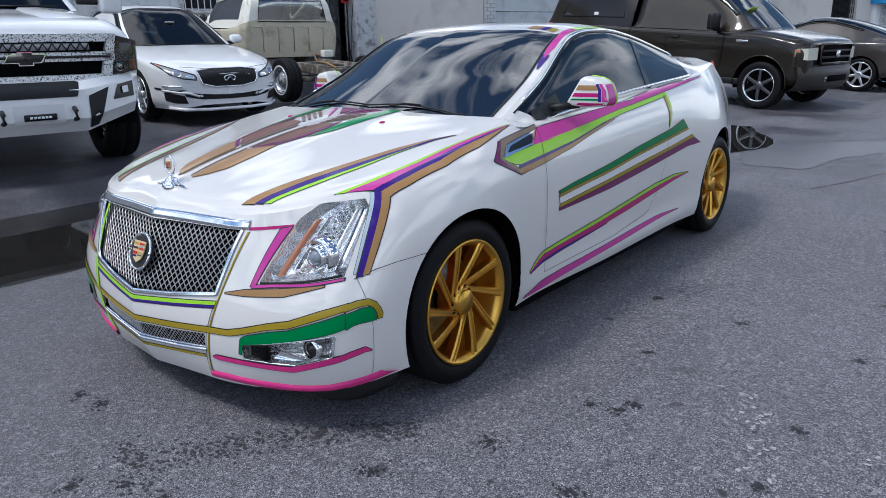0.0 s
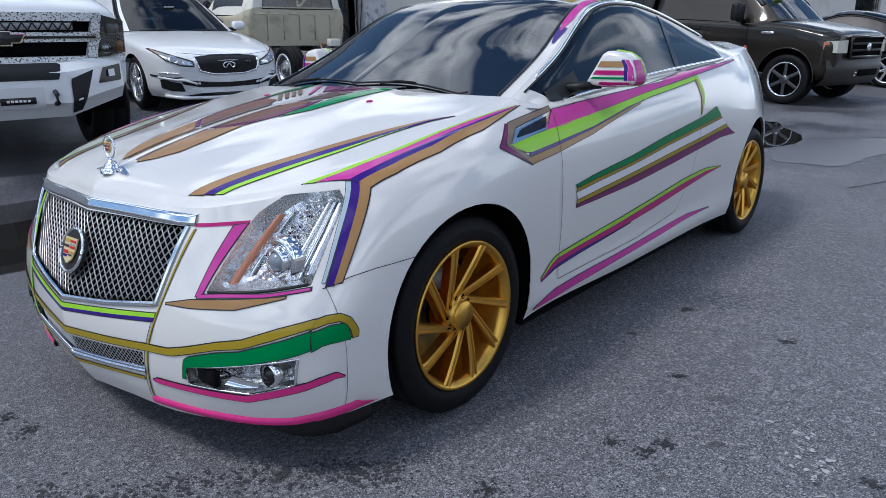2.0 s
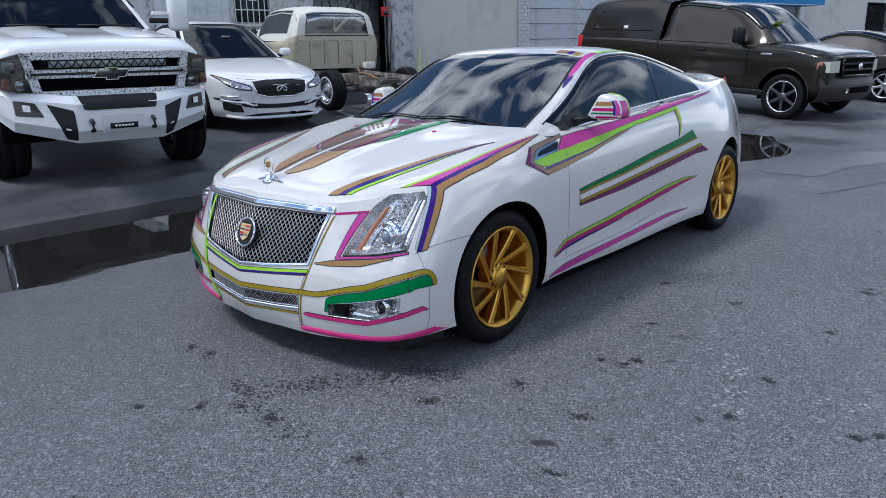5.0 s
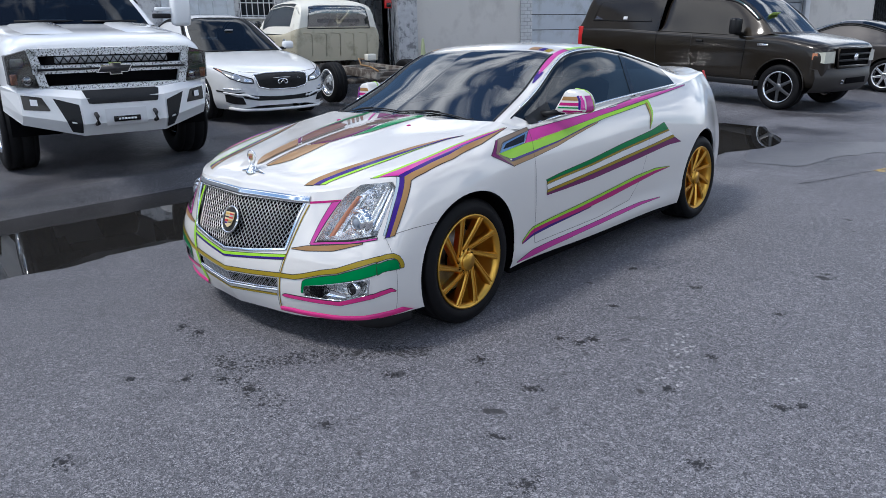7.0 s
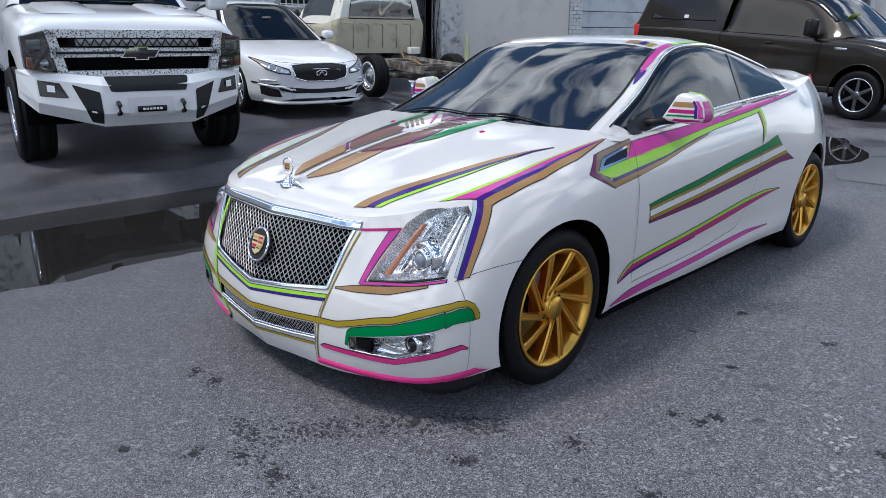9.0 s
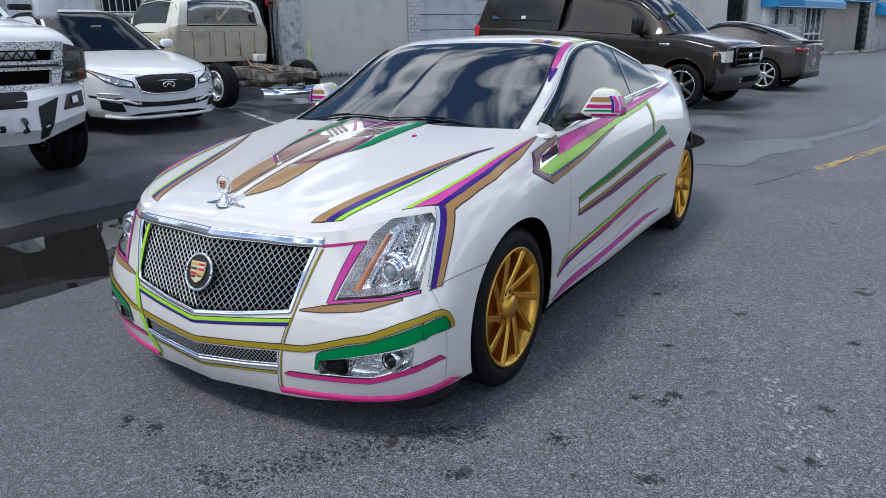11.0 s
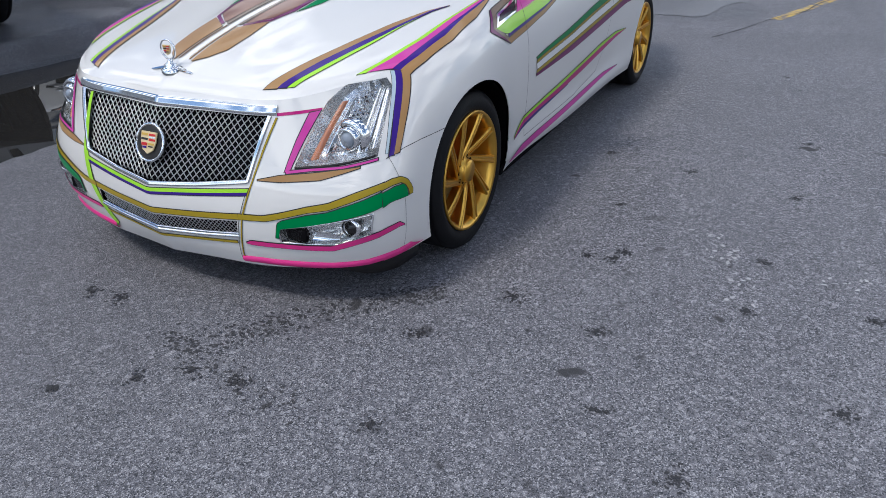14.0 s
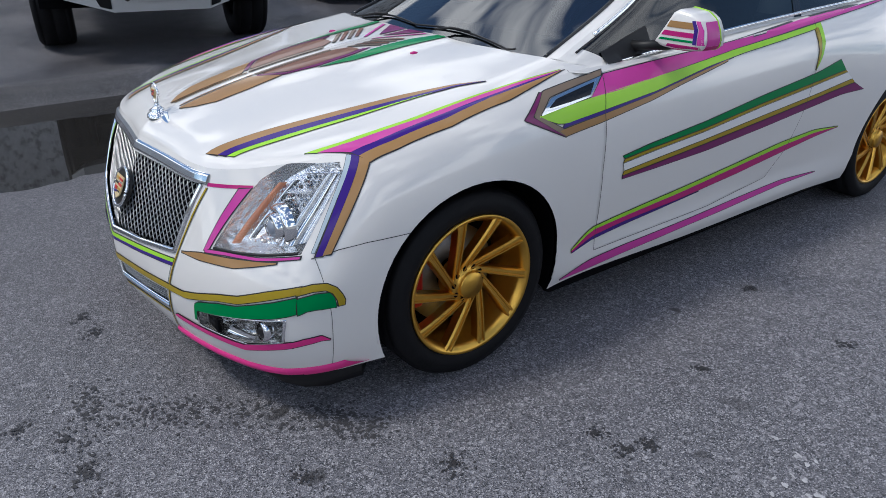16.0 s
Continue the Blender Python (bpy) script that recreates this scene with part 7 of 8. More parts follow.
part("plate_bar", boxed((.26, .012, .055), (0, -.282, .60), .006), GLOSS_BLACK, bp)
for k in range(6):
    part("lettering_bar", boxed((.022, .004, .018), (-.075 + .03 * k, -.290, .60), .001), LAMP_GREY, bp)
for sx in (1, -1):
    for yy in (.80, 4.45):
        road_wheel(tr, 1.06, yy, .45, .45, .33, .26, CHROME, 8, sx)
    mr = new("towing_mirror")
    mr.parent = tr
    tagged(mr, "tall white towing mirror on a black arm")
    part("arm", boxed((.22, .07, .06), (sx * 1.02, 1.60, 1.56), .015), BLACK, mr)
    part("arm", boxed((.20, .05, .05), (sx * 1.04, 1.60, 1.64), .012), WHITE_PAINT, mr)
    part("case", boxed((.24, .15, .44), (sx * 1.26, 1.60, 1.66), .05), WHITE_PAINT, mr)
for x0 in (-.35, .35):
    part("wiper", tube([(x0 - .3, 1.35, 1.505), (x0, 1.33, 1.51), (x0 + .3, 1.36, 1.51)], .010, 5), BLACK, tr)

# ---- white saloon ----
sd = parked("sedan_car", "white four-door saloon with a black mesh grille, parked facing the road", -6.0, 3.86, 101, .02)
st = [(-.02, .40, .26, .58, .66), (.05, .62, .23, .62, .70), (.16, .745, .21, .68, .745), (.45, .86, .20, .76, .83), (.9, .915, .20, .83, .905), (1.45, .915, .20, .89, .965), (2.4, .915, .20, .91, .97), (3.4, .915, .20, .94, 1.0), (4.2, .88, .22, .95, 1.04), (4.75, .74, .28, .90, 1.0)]
sd_skin = skin_of(car_body(sd, st, WHITE_PAINT, ((.88, .335, .365), (3.73, .335, .365))))
cabin(sd, [
    [(0, 1.36, .955), (0, 1.9, 1.24), (0, 2.35, 1.46), (0, 2.9, 1.495), (0, 3.5, 1.42), (0, 4.25, 1.05)],
    [(.45, 1.40, .955), (.42, 1.92, 1.23), (.38, 2.37, 1.45), (.38, 2.9, 1.48), (.38, 3.5, 1.405), (.42, 4.25, 1.045)],
    [(.76, 1.55, .95), (.68, 2.02, 1.19), (.58, 2.44, 1.40), (.56, 2.9, 1.43), (.57, 3.45, 1.36), (.66, 4.2, 1.04)],
    [(.79, 1.58, .945), (.72, 2.06, 1.16), (.625, 2.46, 1.36), (.60, 2.9, 1.385), (.61, 3.43, 1.325), (.70, 4.18, 1.02)],
    [(.86, 1.64, .92), (.865, 2.1, .925), (.865, 2.5, .93), (.865, 2.9, .935), (.86, 3.4, .945), (.80, 4.15, .97)],
], [12, 12, 8, 8, 12], WHITE_PAINT, CAR_GLASS, ((0, 24), (40, 52)), ((6, 46),))
dark_cabin(sd, 1.4, 1.7, 3.8, .6, 1.25)
part("sunroof", grid_bm([[(x, y, 1.500 - .10 * x * x + (-.035 if y < 2.4 else 0)) for y in (2.38, 2.6, 2.9, 3.2)] for x in (-.36, 0, .36)]), GLOSS_BLACK, sd)
grl = [(-.42, .69), (-.2, .712), (.2, .712), (.42, .69), (.38, .535), (.20, .49), (-.20, .49), (-.38, .535)]
GRILLE_MESH = material("black_grille_mesh", (0.010, 0.010, 0.011), 0.4, vary=0.6, scale=90, bump=0.6, bump_scale=110, shine=0.25)
laid("grille", grl, sd_skin, GRILLE_MESH, sd, .008, n=64)
laid_line("grille_frame", grl, sd_skin, .011, CHROME, sd, .010, True, 90)
part("badge", tube([(.078 * math.cos(a), -.045, .597 + .040 * math.sin(a)) for a in np.linspace(-.9, math.pi + .9, 26)], .009, 6), CHROME, sd, "chrome oval badge")
part("badge_peak", tube([(-.045, -.047, .568), (0, -.047, .622), (.045, -.047, .568)], .008, 6), CHROME, sd)
laid("lower_intake", [(-.62, .43), (-.40, .395), (0, .385), (.40, .395), (.62, .43), (.58, .37), (.38, .335), (0, .325), (-.38, .335), (-.58, .37)], sd_skin, GRILLE_MESH, sd, .007, n=80)
for sx in (1, -1):
    laid("corner_intake", [(sx * .60, .385), (sx * .70, .405), (sx * .76, .43), (sx * .79, .42), (sx * .78, .32), (sx * .70, .29), (sx * .56, .285)], sd_skin, GRILLE_MESH, sd, .007)
    laid("intake_slot", [(sx * .56, .465), (sx * .66, .452), (sx * .78, .468), (sx * .85, .48), (sx * .85, .455), (sx * .78, .445), (sx * .66, .432)], sd_skin, GRILLE_MESH, sd, .007)
    laid_line("bumper_fin", [(sx * .42, .375), (sx * .56, .42), (sx * .66, .425), (sx * .80, .45)], sd_skin, .016, WHITE_PAINT, sd, .006)
    laid_line("fog_strip", [(sx * .62, .50), (sx * .72, .505), (sx * .80, .505)], sd_skin, .012, SILVER, sd, .004)
    hl = new("headlamp")
    hl.parent = sd
    tagged(hl, "swept clear headlamp in a dark surround")
    lamp_out = [(.44, .585), (.59, .60), (.73, .655), (.84, .785), (.79, .765), (.62, .70), (.45, .645)]
    laid("housing", [(sx * x, z) for x, z in lamp_out], sd_skin, LAMP_DIM, hl, .005)
    laid_line("surround", [(sx * x, z) for x, z in lamp_out], sd_skin, .008, BLACK, hl, .005, True, 60)
    laid("lens_bright", [(sx * x, z) for x, z in ((.47, .605), (.57, .612), (.57, .655), (.47, .635))], sd_skin, SILVER, hl, .010, n=20)
    laid("projector", [(sx * (.655 + .035 * math.cos(a)), .665 + .030 * math.sin(a)) for a in np.linspace(0, 5.9, 16)], sd_skin, LENS_BLUE, hl, .012, n=20)
    laid("projector_ring", [(sx * (.655 + .050 * math.cos(a)), .665 + .042 * math.sin(a)) for a in np.linspace(0, 5.9, 16)], sd_skin, SILVER, hl, .009, n=20)
    laid("amber_corner", [(sx * x, z) for x, z in ((.78, .72), (.83, .78), (.79, .758))], sd_skin, AMBER, hl, .010, n=16)
    mr = new("door_mirror")
    mr.parent = sd
    part("case", boxed((.20, .12, .13), (sx * .98, 1.78, 1.02), .045), WHITE_PAINT, mr)
    part("arm", boxed((.12, .06, .05), (sx * .88, 1.78, .965), .015), BLACK, mr)
    for yy in (.88, 3.73):
        road_wheel(sd, .895, yy, .335, .335, .225, .245, SILVER, 5, sx)
part("front_lip", tube([(-.76, .20, .225), (-.61, .05, .205), (-.3, -.03, .20), (.3, -.03, .20), (.61, .05, .205), (.76, .20, .225)], .022, 8), WHITE_PAINT, sd)
part("bonnet_line", tube([(-.62, .10, .752), (-.3, .0, .725), (.3, .0, .725), (.62, .10, .752), (.74, .5, .84), (.80, 1.3, .945)], .003, 4), BLACK, sd)
for x0 in (-.3, .3):
    part("wiper", tube([(x0 - .3, 1.44, .965), (x0, 1.38, .97), (x0 + .3, 1.42, .97)], .009, 5), BLACK, sd)
part("windscreen_tag", boxed((.14, .004, .05), (.0, 1.92, 1.262), .002, pose(0, 0, 0, 55)), WHITE_TRIM, sd)

# ---- old cream pickup, stripped to its chassis behind the cab ----
OLD = material("old_cream_paint", (0.47, 0.43, 0.32), 0.5, vary=0.08, scale=3, dirt=(0.20, 0.18, 0.12), dirt_scale=2.5, dirt_lo=0.52, dirt_hi=0.75)
OLD_WHITE = material("old_white_paint", (0.74, 0.72, 0.64), 0.45, vary=0.06, scale=3, dirt=(0.42, 0.38, 0.30), dirt_scale=3, dirt_lo=0.55, dirt_hi=0.8)
RUST = material("rusty_chassis", (0.075, 0.06, 0.05), 0.85, 0.1, vary=0.3, scale=6, dirt=(0.26, 0.24, 0.21), dirt_scale=5, dirt_lo=0.45, dirt_hi=0.6)
op = parked("old_pickup_truck", "old cream and white pickup cab on a bare rusty chassis", -7.85, 6.6, 280, .06, -2.6, 1.08)
# local: the cab's rear wall stands at y = 0 and looks back along +y
cab_top = [
    [(0, -1.95, 1.10), (0, -1.55, 1.42), (0, -1.35, 1.64), (0, -.7, 1.72), (0, -.16, 1.69), (0, -.03, 1.60), (0, 0, 1.22)],
    [(.5, -1.93, 1.10), (.48, -1.54, 1.42), (.46, -1.34, 1.63), (.46, -.7, 1.71), (.46, -.16, 1.68), (.48, -.03, 1.59), (.5, 0, 1.22)],
    [(.84, -1.85, 1.10), (.78, -1.50, 1.38), (.72, -1.30, 1.58), (.70, -.7, 1.655), (.71, -.17, 1.63), (.75, -.06, 1.54), (.84, -.02, 1.20)],
    [(.86, -1.84, 1.08), (.80, -1.48, 1.36), (.745, -1.28, 1.54), (.735, -.7, 1.61), (.745, -.19, 1.585), (.775, -.09, 1.50), (.87, -.04, 1.18)],
    [(.90, -1.80, 1.06), (.90, -1.45, 1.07), (.90, -1.25, 1.08), (.90, -.7, 1.09), (.90, -.24, 1.10), (.90, -.12, 1.10), (.90, -.05, 1.10)],
]
tp = loft(cab_top[:3], [8, 6, 10, 10, 5, 8], 6)
fk = loft(cab_top[2:], [8, 6, 10, 10, 5, 8], 8)
a, b = split_grid(tp, lambda i, j, p: (j >= 38 and i < 9 and p[2] > 1.205) or (1 <= j < 13 and i < 10))
part("roof", b, OLD_WHITE, op)
a.free()
a, b = split_grid(tp, lambda i, j, p: j >= 38 and i < 9 and p[2] > 1.205)
b.free()
part("rear_window", a, PALE_GLASS, op, "wide clear rear window")
a, b = split_grid(tp, lambda i, j, p: 1 <= j < 13 and i < 10)
b.free()
part("windscreen", a, PALE_GLASS, op)
a, b = split_grid(fk, lambda i, j, p: 3 <= i < 14 and 7 <= j < 31, False)
for nm, bm_, mt in (("door_window", a, CAB_GLASS), ("window_pillar", b, OLD_WHITE)):
    o = part(nm, bm_, mt, op)
    new(nm, flipped(o.data)).parent = op
part("window_seal", tube([(x, y, z) for x, y, z in ((-.68, .006, 1.215), (.68, .006, 1.215), (.64, -.015, 1.42), (.60, -.035, 1.56), (-.60, -.035, 1.56), (-.64, -.015, 1.42))], .011, 6, closed=True), BLACK, op)
lower = [[(.0, .005, .62), (.0, .015, .9), (.0, .012, 1.10), (0, .004, 1.24)], [(.7, .0, .62), (.7, .012, .9), (.7, .008, 1.10), (.7, 0, 1.24)], [(.88, -.05, .60), (.92, -.05, .9), (.92, -.05, 1.08), (.88, -.05, 1.20)], [(.90, -.6, .58), (.935, -.6, .9), (.93, -.6, 1.06), (.90, -.6, 1.09)], [(.90, -1.8, .58), (.93, -1.8, .9), (.92, -1.8, 1.04), (.89, -1.8, 1.06)], [(.88, -2.6, .60), (.92, -2.6, .9), (.90, -2.6, 1.02), (.84, -2.6, 1.05)], [(.84, -3.2, .62), (.88, -3.2, .9), (.86, -3.2, 1.0), (.80, -3.2, 1.02)]]
mirrored_part("body", grid_bm(loft(lower, 6, 5)), OLD, op, "cream painted cab sides and rear wall")
part("bonnet", grid_bm([[(x, y, z - .05 * x * x) for y, z in ((-1.85, 1.09), (-2.4, 1.08), (-3.2, 1.03))] for x in np.linspace(-.86, .86, 9)]), OLD, op)
for k in range(5):
    part("pressed_rib", tube([(-.60 + .30 * k, .018, .72), (-.60 + .30 * k, .020, 1.10), (-.57 + .30 * k, .018, 1.13), (-.42 + .30 * k, .018, 1.135)], .009, 6), OLD, op)
part("roof_gutter", tube([(.755, -1.3, 1.53), (.75, -.7, 1.60), (.76, -.2, 1.575), (.80, -.08, 1.48)], .010, 6), OLD_WHITE, op)
part("door_handle", boxed((.03, .12, .03), (.94, -.42, 1.0), .01), CHROME, op)
part("mirror", lathe([(0, .0005), (0, .07), (.03, .06), (.05, .02)], 16, 'Y', centre=(1.05, -1.3, 1.25)), GLOSS_BLACK, op)
part("seat", boxed((1.4, .25, .42), (0, -.45, .92), .08), CABIN, op)
for sx in (1, -1):
    part("chassis_rail", boxed((.07, 3.6, .14), (sx * .42, 0, .52), .012), RUST, op)
    part("chassis_rail", boxed((.08, 1.5, .12), (sx * .42, 1.2, .50), .012), RUST, op)
    road_wheel(op, .92, 1.08, .34, .345, .235, .20, CHROME, 0, sx, hub_mat=SILVER, whitewall=True)
    road_wheel(op, .90, -2.6, .34, .345, .22, .20, CHROME, 0, sx, hub_mat=SILVER)
for yy in (.35, .95, 1.45, 1.85):
    part("cross_member", boxed((.84, .06, .07), (0, yy, .52), .012), RUST, op)
part("axle", tube([(-.85, 1.08, .34), (-.2, 1.08, .34), (0, 1.08, .35), (.2, 1.08, .34), (.85, 1.08, .34)], [.045, .05, .13, .05, .045], 10), RUST, op)
part("fuel_hose", tube([(-.40, .2, .64), (-.1, .5, .68), (.1, .9, .60), (.30, 1.5, .62), (.42, 1.95, .58)], .014, 6), TAN, op)
part("bracket", boxed((.20, .12, .12), (-.52, .25, .68), .01), OLD_WHITE, op)

# chrome bumper lying on the ground
cbm = thing("loose_bumper", "loose chrome bumper lying on the yard ground", "bumper", pose(-6.02, 6.95, rise(-6.02, 6.95) + .08, 0, 3, 98))
rows = []
for t in np.linspace(-1, 1, 30):
    x = 1.28 * t
    bow = .14 * t * t + (.22 * max(0, abs(t) - .84) * 3)
    hgt = .10 + .05 * (1 - min(1, abs(t) * 1.1))
    rows.append([(x, bow + d, .16 + k * hgt) for d, k in ((.07, -1), (.0, -.9), (-.035, -.45), (-.03, .2), (-.01, .55), (.03, .9), (.09, 1.0))])
part("blade", grid_bm(rows), CHROME, cbm)
part("bracket", boxed((.08, .25, .10), (-.4, .15, .10), .01), RUST, cbm)
part("bracket", boxed((.08, .25, .10), (.4, .15, .10), .01), RUST, cbm)
for x in (-.55, .1):
    part("bolt", lathe([(-.05, .0005), (-.048, .016), (-.03, .018)], 10, 'Y', centre=(x, 0, .17)), IRON, cbm)
part("wood_block", boxed((.30, .14, .06), (-.55, .05, .03), .008), WHITE_TRIM, cbm)

WHEEL_GREY = material("dark_wheel_alloy", (0.16, 0.16, 0.165), 0.3, 1.0, vary=0.25, scale=20)
# ---- brown pickup with a canopy ----
bt = parked("brown_pickup_truck", "dark brown extended-cab pickup with a matching bed canopy", .36, 11.40, 100.6, .0, 1.25, 4.75)
st = [(.54, .78, .45, .93, 1.07), (.57, .90, .42, 1.0, 1.12), (.70, .985, .42, 1.06, 1.17), (.98, .995, .40, 1.12, 1.22), (1.35, .995, .40, 1.18, 1.27), (2.2, .99, .40, 1.20, 1.29), (3.8, .99, .40, 1.22, 1.30), (4.6, .99, .42, 1.24, 1.32), (5.85, .975, .48, 1.24, 1.32)]
car_body(bt, st, BROWN_PAINT, ((1.25, .41, .45), (4.75, .41, .45)))
cabin(bt, [
    [(0, 1.40, 1.27), (0, 1.82, 1.62), (0, 2.20, 1.88), (0, 2.8, 1.95), (0, 3.72, 1.93), (0, 3.84, 1.32)],
    [(.5, 1.44, 1.27), (.46, 1.84, 1.61), (.42, 2.22, 1.87), (.42, 2.8, 1.935), (.42, 3.72, 1.915), (.5, 3.84, 1.32)],
    [(.84, 1.56, 1.265), (.76, 1.92, 1.59), (.70, 2.32, 1.83), (.69, 2.8, 1.89), (.70, 3.72, 1.87), (.80, 3.84, 1.32)],
    [(.87, 1.62, 1.255), (.80, 1.97, 1.55), (.745, 2.36, 1.775), (.735, 2.8, 1.83), (.745, 3.71, 1.815), (.83, 3.835, 1.31)],
    [(.945, 1.72, 1.215), (.95, 2.02, 1.22), (.95, 2.38, 1.225), (.95, 2.8, 1.235), (.95, 3.62, 1.24), (.95, 3.83, 1.24)],
], [12, 12, 10, 12, 6], BROWN_PAINT, CAB_GLASS, ((1, 24),), ((9, 30), (33, 44)), OPAQUE_PANE, .016)
dark_cabin(bt, 1.6, 1.7, 3.7, .85, 1.55)
canopy_z = ((3.80, 2.00), (4.1, 2.07), (5.3, 2.05), (5.72, 1.92), (5.92, 1.30))
cap_ = [[(x, y + dy, 1.30 - (x > .9) * .06 + (z - 1.30) * f if x < .9 else 1.24) for y, z in canopy_z] for x, dy, f in ((0, 0, 1), (.5, 0, .98), (.74, .01, .90), (.80, .02, .76), (.955, .06, 0))]
mirrored_part("canopy", grid_bm(loft(cap_, 8, 6)), BROWN_PAINT, bt, "brown bed canopy with side windows")
for sx in (1, -1):
    def cpt(y, z):
        f = (z - 1.24) / (1.865 - 1.24)
        return (sx * (.955 - .155 * f + .004), y, z)
    for y0, y1 in ((4.10, 4.74), (4.79, 5.53)):
        raw("canopy_window", [cpt(y0, 1.43), cpt(y1, 1.43), cpt(y1 - (.12 if y1 > 5 else 0), 1.75), cpt(y0 + (.06 if y0 < 4.5 else 0), 1.75)], [(0, 1, 2, 3)], CANOPY_GLASS, bt, smooth=False)
    part("window_seal", tube([cpt(y, z) for y, z in ((4.06, 1.41), (5.56, 1.41), (5.43, 1.77), (4.13, 1.77))], .010, 5, closed=True), BLACK, bt)
    part("sticker", boxed((.006, .10, .06), (sx * .912, 4.72, 1.47), .002, pose(0, 0, 0, 0, -sx * 14.7, 0)), WHITE_TRIM, bt)
    hl = new("headlamp")
    hl.parent = bt
    tagged(hl, "rectangular headlamp with an amber corner")
    raw("housing", [(sx * .63, .525, 1.015), (sx * .91, .555, 1.005), (sx * .985, .70, .995), (sx * .985, .70, .845), (sx * .91, .548, .825), (sx * .63, .515, .825)], [(0, 1, 4, 5), (1, 2, 3, 4)], material("fogged_lamp_plastic", (0.58, 0.58, 0.48), 0.25, coat=1, vary=0.15, scale=14), hl, smooth=False)
    raw("amber_corner", [(sx * .968, .655, .985), (sx * .997, .725, .985), (sx * .997, .725, .875), (sx * .968, .655, .875)], [(0, 1, 2, 3)], AMBER, hl, smooth=False)
    mr = new("door_mirror")
    mr.parent = bt
    part("case", boxed((.26, .13, .27), (sx * 1.16, 2.08, 1.38), .04), BLACK, mr)
    part("arm", boxed((.16, .06, .07), (sx * 1.02, 2.10, 1.26), .015), BLACK, mr)
    for yy in (1.25, 4.75):
        road_wheel(bt, .985, yy, .385, .385, .27, .262, CHROME, 6, sx, hub_mat=WHEEL_GREY)
    part("door_line", tube([(sx * .999, 1.96, 1.20), (sx * 1.003, 1.96, .9), (sx * .998, 1.98, .48), (sx * .998, 3.0, .48), (sx * 1.003, 3.06, .9), (sx * .998, 3.06, 1.22)], .004, 4), BLACK, bt)
    part("door_line", tube([(sx * .998, 3.07, .48), (sx * .998, 3.80, .48), (sx * 1.003, 3.86, .9), (sx * .998, 3.87, 1.24), (sx * .82, 3.86, 1.72)], .005, 4), BLACK, bt)
    part("door_handle", boxed((.03, .14, .04), (sx * 1.005, 2.88, 1.10), .01), BLACK, bt)
    part("rocker", boxed((.04, 2.6, .10), (sx * .975, 2.9, .42), .012), BLACK, bt)
    part("wing_badge", boxed((.008, .20, .035), (sx * 1.0, 1.62, 1.08), .003), CHROME, bt)
    part("tail_lamp", boxed((.05, .12, .40), (sx * .955, 5.86, 1.08), .015), RED_PAINT, bt)
    part("arch_lip", tube([(sx * 1.0, 1.25 + .455 * math.cos(a), .41 + .455 * math.sin(a)) for a in np.linspace(-.1, math.pi + .1, 24)], .012, 6), BROWN_PAINT, bt)
part("grille", flat_shape([(-.58, 1.06), (.58, 1.06), (.55, .76), (-.55, .76)], .50, .05), DARK, bt)
part("grille_frame", tube([(-.58, .49, 1.06), (.58, .49, 1.06), (.55, .49, .76), (-.55, .49, .76)], .025, 8, closed=True), BROWN_PAINT, bt)
for z in (.96, .86):
    part("grille_bar", boxed((1.12, .04, .035), (0, .49, z), .008), BLACK, bt)
part("badge", lathe([(-.03, .0005), (-.028, .055), (-.01, .06)], 20, 'Y', centre=(0, .47, .91)), SILVER, bt)
part("bumper", grid_bm([[(x, y + .22 * (abs(x) / 1.0) ** 3, z) for x in np.linspace(-1.0, 1.0, 15)] for y, z in ((.54, .74), (.43, .72), (.40, .58), (.42, .44), (.51, .34), (.64, .32))]), material("dark_bumper_plastic", (0.030, 0.027, 0.024), 0.5, vary=0.1, scale=10), bt)
part("intake", boxed((.7, .03, .10), (0, .408, .53), .01), DARK, bt)
part("tow_hook", tube([(-.5, .43, .55), (-.5, .38, .55), (-.5, .38, .50), (-.5, .43, .50)], .012, 6), CHROME, bt)
part("windscreen_poster", boxed((.26, .006, .30), (-.46, 1.86, 1.53), .002, pose(0, 0, 0, 55)), material("green_paper", (0.35, 0.50, 0.08), 0.7, vary=0.1, scale=8), bt)
bm = bmesh.new()
sw_m = pose(.40, 2.05, 1.26, 62)
tube([sw_m @ Vector((.19 * math.cos(2 * math.pi * k / 24), .19 * math.sin(2 * math.pi * k / 24), 0)) for k in range(24)], .015, 6, bm, True)
part("steering_wheel", bm, CABIN, bt)
rk = part("roof_rack", boxed((.9, 1.0, .04), (0, 4.7, 2.09), .012), BLACK, bt)

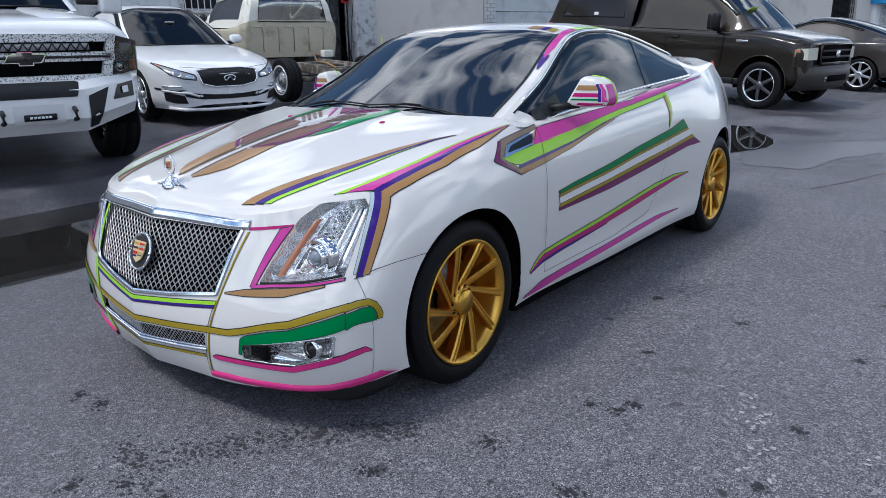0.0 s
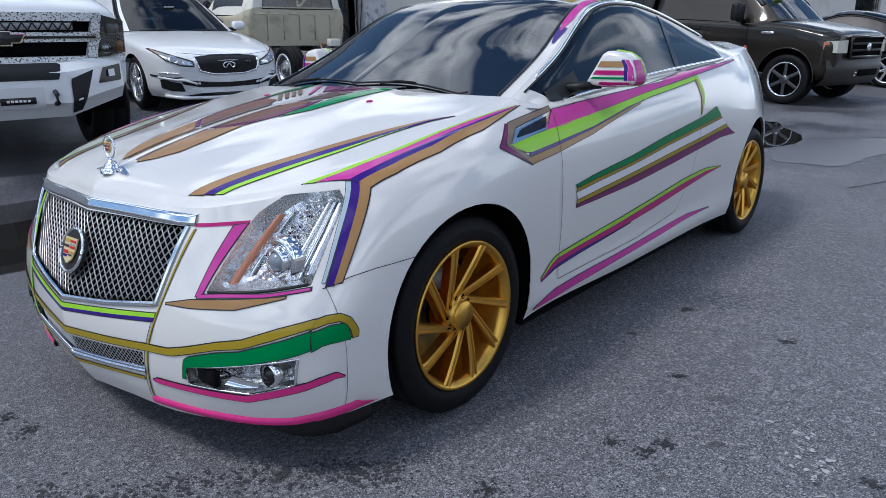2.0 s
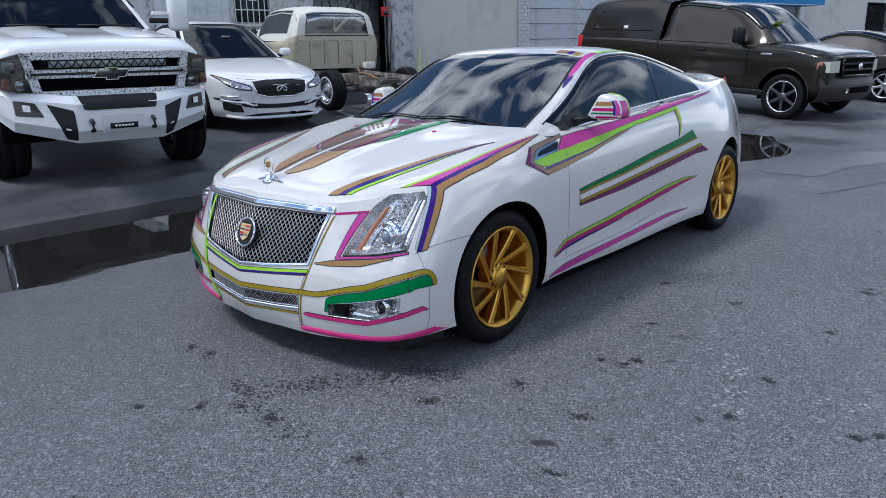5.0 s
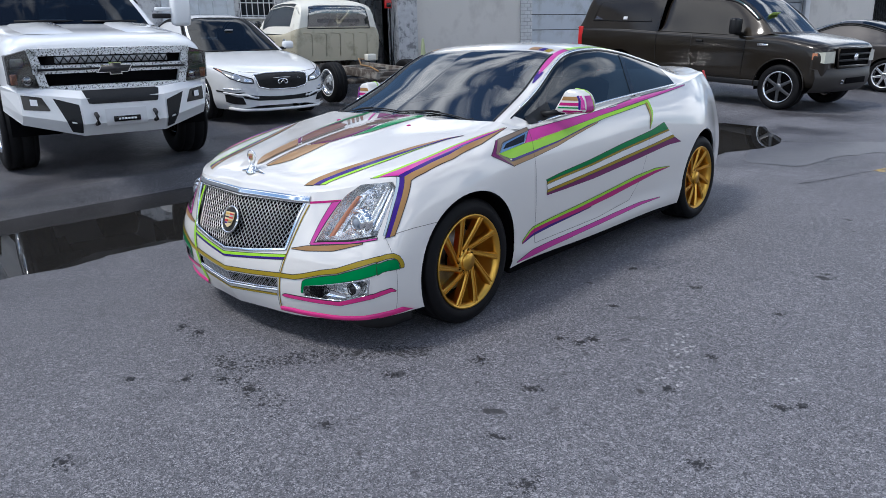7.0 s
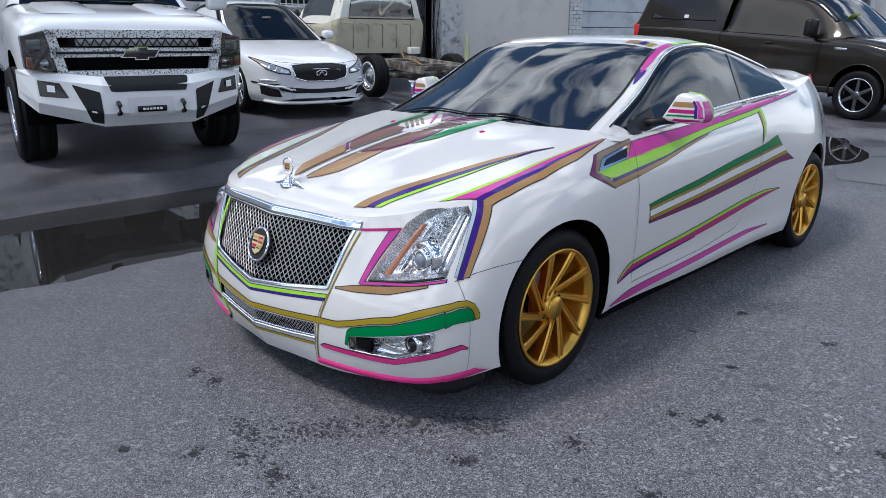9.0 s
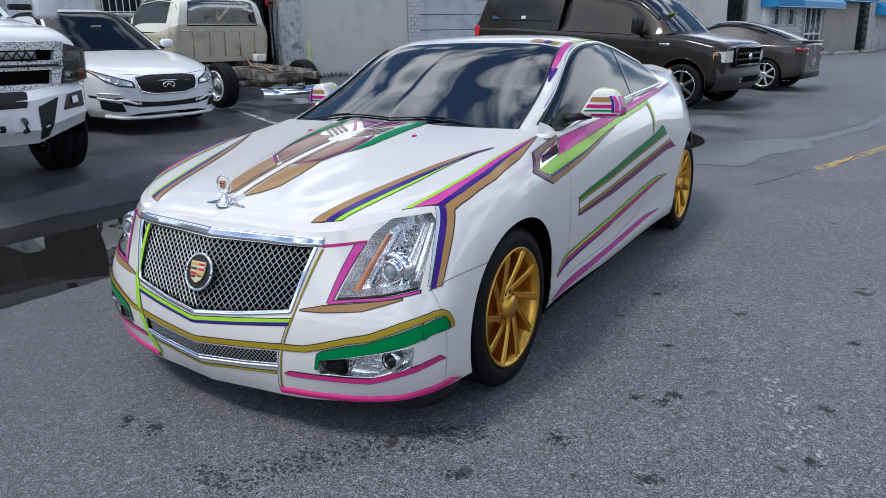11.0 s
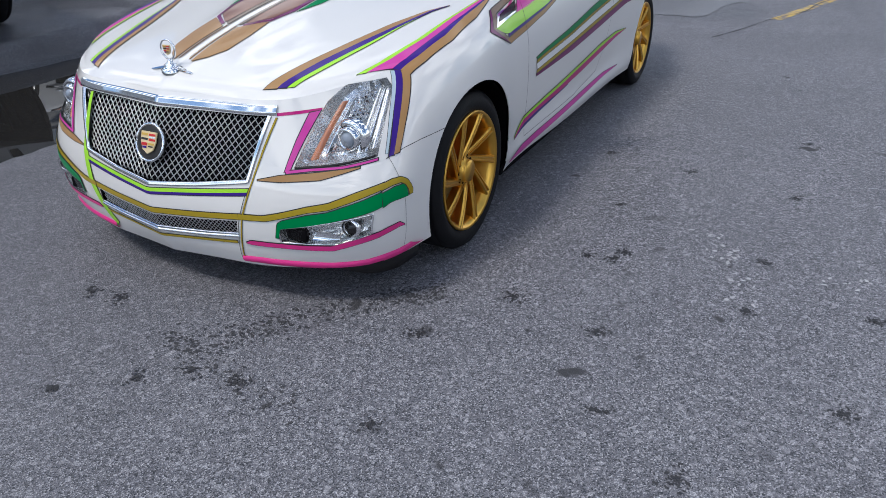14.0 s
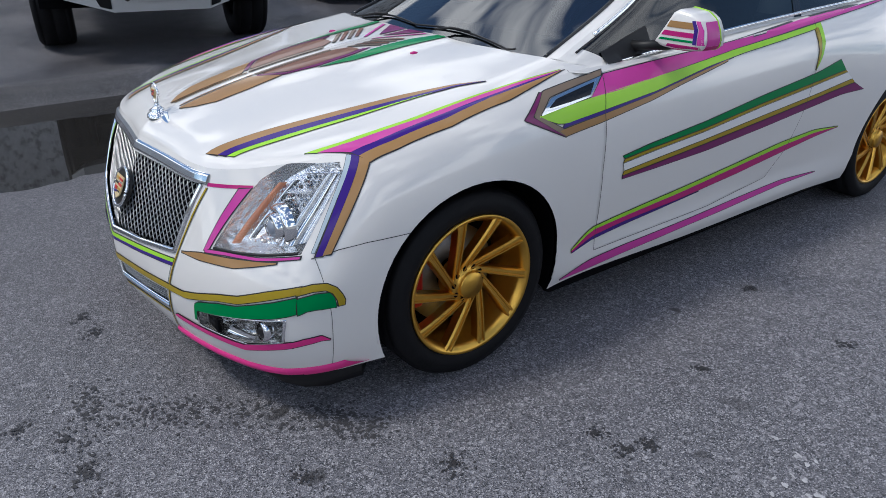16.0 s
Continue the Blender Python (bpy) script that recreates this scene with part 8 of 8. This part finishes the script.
# ---- grey saloon, tail towards the road ----
gs = parked("grey_car", "grey-brown fastback car parked tail-out beside the pickup", -3.96, 16.66, 280, 0, 1.0, 3.88)
st = [(.0, .5, .28, .60, .66), (.12, .78, .24, .66, .74), (.5, .90, .22, .76, .85), (1.0, .925, .22, .82, .90), (1.7, .925, .22, .90, .97), (2.8, .925, .22, .94, 1.0), (3.8, .925, .24, .97, 1.04), (4.3, .86, .30, .96, 1.07), (4.56, .72, .36, .92, 1.06), (4.62, .58, .40, .88, 1.0)]
car_body(gs, st, GREY_PAINT, ((1.0, .34, .37), (3.88, .34, .37)))
cabin(gs, [
    [(0, 1.45, .96), (0, 2.05, 1.25), (0, 2.6, 1.43), (0, 3.1, 1.44), (0, 3.7, 1.31), (0, 4.4, 1.08)],
    [(.45, 1.5, .96), (.42, 2.08, 1.24), (.38, 2.62, 1.42), (.38, 3.1, 1.425), (.38, 3.7, 1.295), (.42, 4.38, 1.075)],
    [(.78, 1.65, .955), (.70, 2.2, 1.19), (.60, 2.68, 1.36), (.58, 3.1, 1.37), (.59, 3.65, 1.255), (.66, 4.3, 1.065)],
    [(.81, 1.68, .95), (.74, 2.24, 1.16), (.645, 2.70, 1.315), (.625, 3.1, 1.325), (.64, 3.6, 1.22), (.70, 4.25, 1.045)],
    [(.87, 1.74, .93), (.875, 2.3, .94), (.875, 2.7, .95), (.875, 3.1, .96), (.87, 3.6, .985), (.82, 4.2, 1.005)],
], [12, 12, 8, 10, 12], GREY_PAINT, CAR_GLASS, ((0, 24), (32, 52)), ((6, 44),))
for sx in (1, -1):
    for yy in (1.0, 3.88):
        road_wheel(gs, .905, yy, .34, .34, .23, .25, SILVER, 7, sx)
    part("tail_lamp", boxed((.30, .20, .09), (sx * .68, 4.50, .90), .03, pose(0, 0, 0, 0, 0, -sx * 28)), material("tail_lamp_red", (0.22, 0.02, 0.03), 0.2, coat=1, vary=0.1), gs)
    part("reflector", boxed((.16, .05, .07), (sx * .52, 4.60, .80), .015), LAMP_DIM, gs)
    mr = part("door_mirror", boxed((.20, .10, .12), (sx * .99, 1.95, 1.03), .04), GREY_PAINT, gs)
part("boot_lip", boxed((1.30, .12, .03), (0, 4.56, 1.07), .012), GLOSS_BLACK, gs)
part("number_plate", boxed((.32, .015, .15), (0, 4.625, .62), .004), LAMP_DIM, gs)
part("diffuser", boxed((1.3, .10, .16), (0, 4.58, .36), .03), BLACK, gs)

# ---- silver saloon far down the road ----
fs = parked("silver_car", "silver saloon standing far down the shop front", 2.4, 46.0, 270, .02)
st = [(.0, .5, .28, .56, .62), (.15, .80, .24, .64, .72), (.5, .90, .22, .74, .83), (1.0, .925, .22, .80, .88), (1.7, .925, .22, .88, .95), (2.8, .925, .22, .92, .98), (3.8, .925, .24, .95, 1.02), (4.4, .88, .30, .95, 1.05), (4.8, .74, .36, .90, 1.02)]
car_body(fs, st, SILVER_PAINT, ((.95, .34, .37), (3.75, .34, .37)))
cabin(fs, [
    [(0, 1.35, .94), (0, 1.95, 1.25), (0, 2.4, 1.41), (0, 2.95, 1.43), (0, 3.6, 1.34), (0, 4.3, 1.06)],
    [(.45, 1.4, .94), (.42, 1.97, 1.24), (.38, 2.42, 1.40), (.38, 2.95, 1.415), (.38, 3.6, 1.325), (.42, 4.28, 1.055)],
    [(.78, 1.55, .935), (.70, 2.1, 1.19), (.60, 2.48, 1.35), (.58, 2.95, 1.365), (.59, 3.55, 1.28), (.66, 4.2, 1.04)],
    [(.81, 1.58, .93), (.74, 2.14, 1.16), (.645, 2.50, 1.305), (.625, 2.95, 1.32), (.64, 3.5, 1.245), (.70, 4.15, 1.03)],
    [(.87, 1.64, .91), (.875, 2.2, .92), (.875, 2.5, .93), (.875, 2.95, .94), (.87, 3.5, .96), (.82, 4.1, .99)],
], [10, 10, 6, 8, 10], SILVER_PAINT, CAR_GLASS, ((0, 20), (34, 42)), ((6, 38),))
for sx in (1, -1):
    for yy in (.95, 3.75):
        road_wheel(fs, .905, yy, .34, .34, .23, .25, SILVER, 5, sx)
    part("headlamp", boxed((.22, .30, .07), (sx * .76, .22, .66), .03, pose(0, 0, 0, 0, 0, sx * 35)), LAMP_GREY, fs)
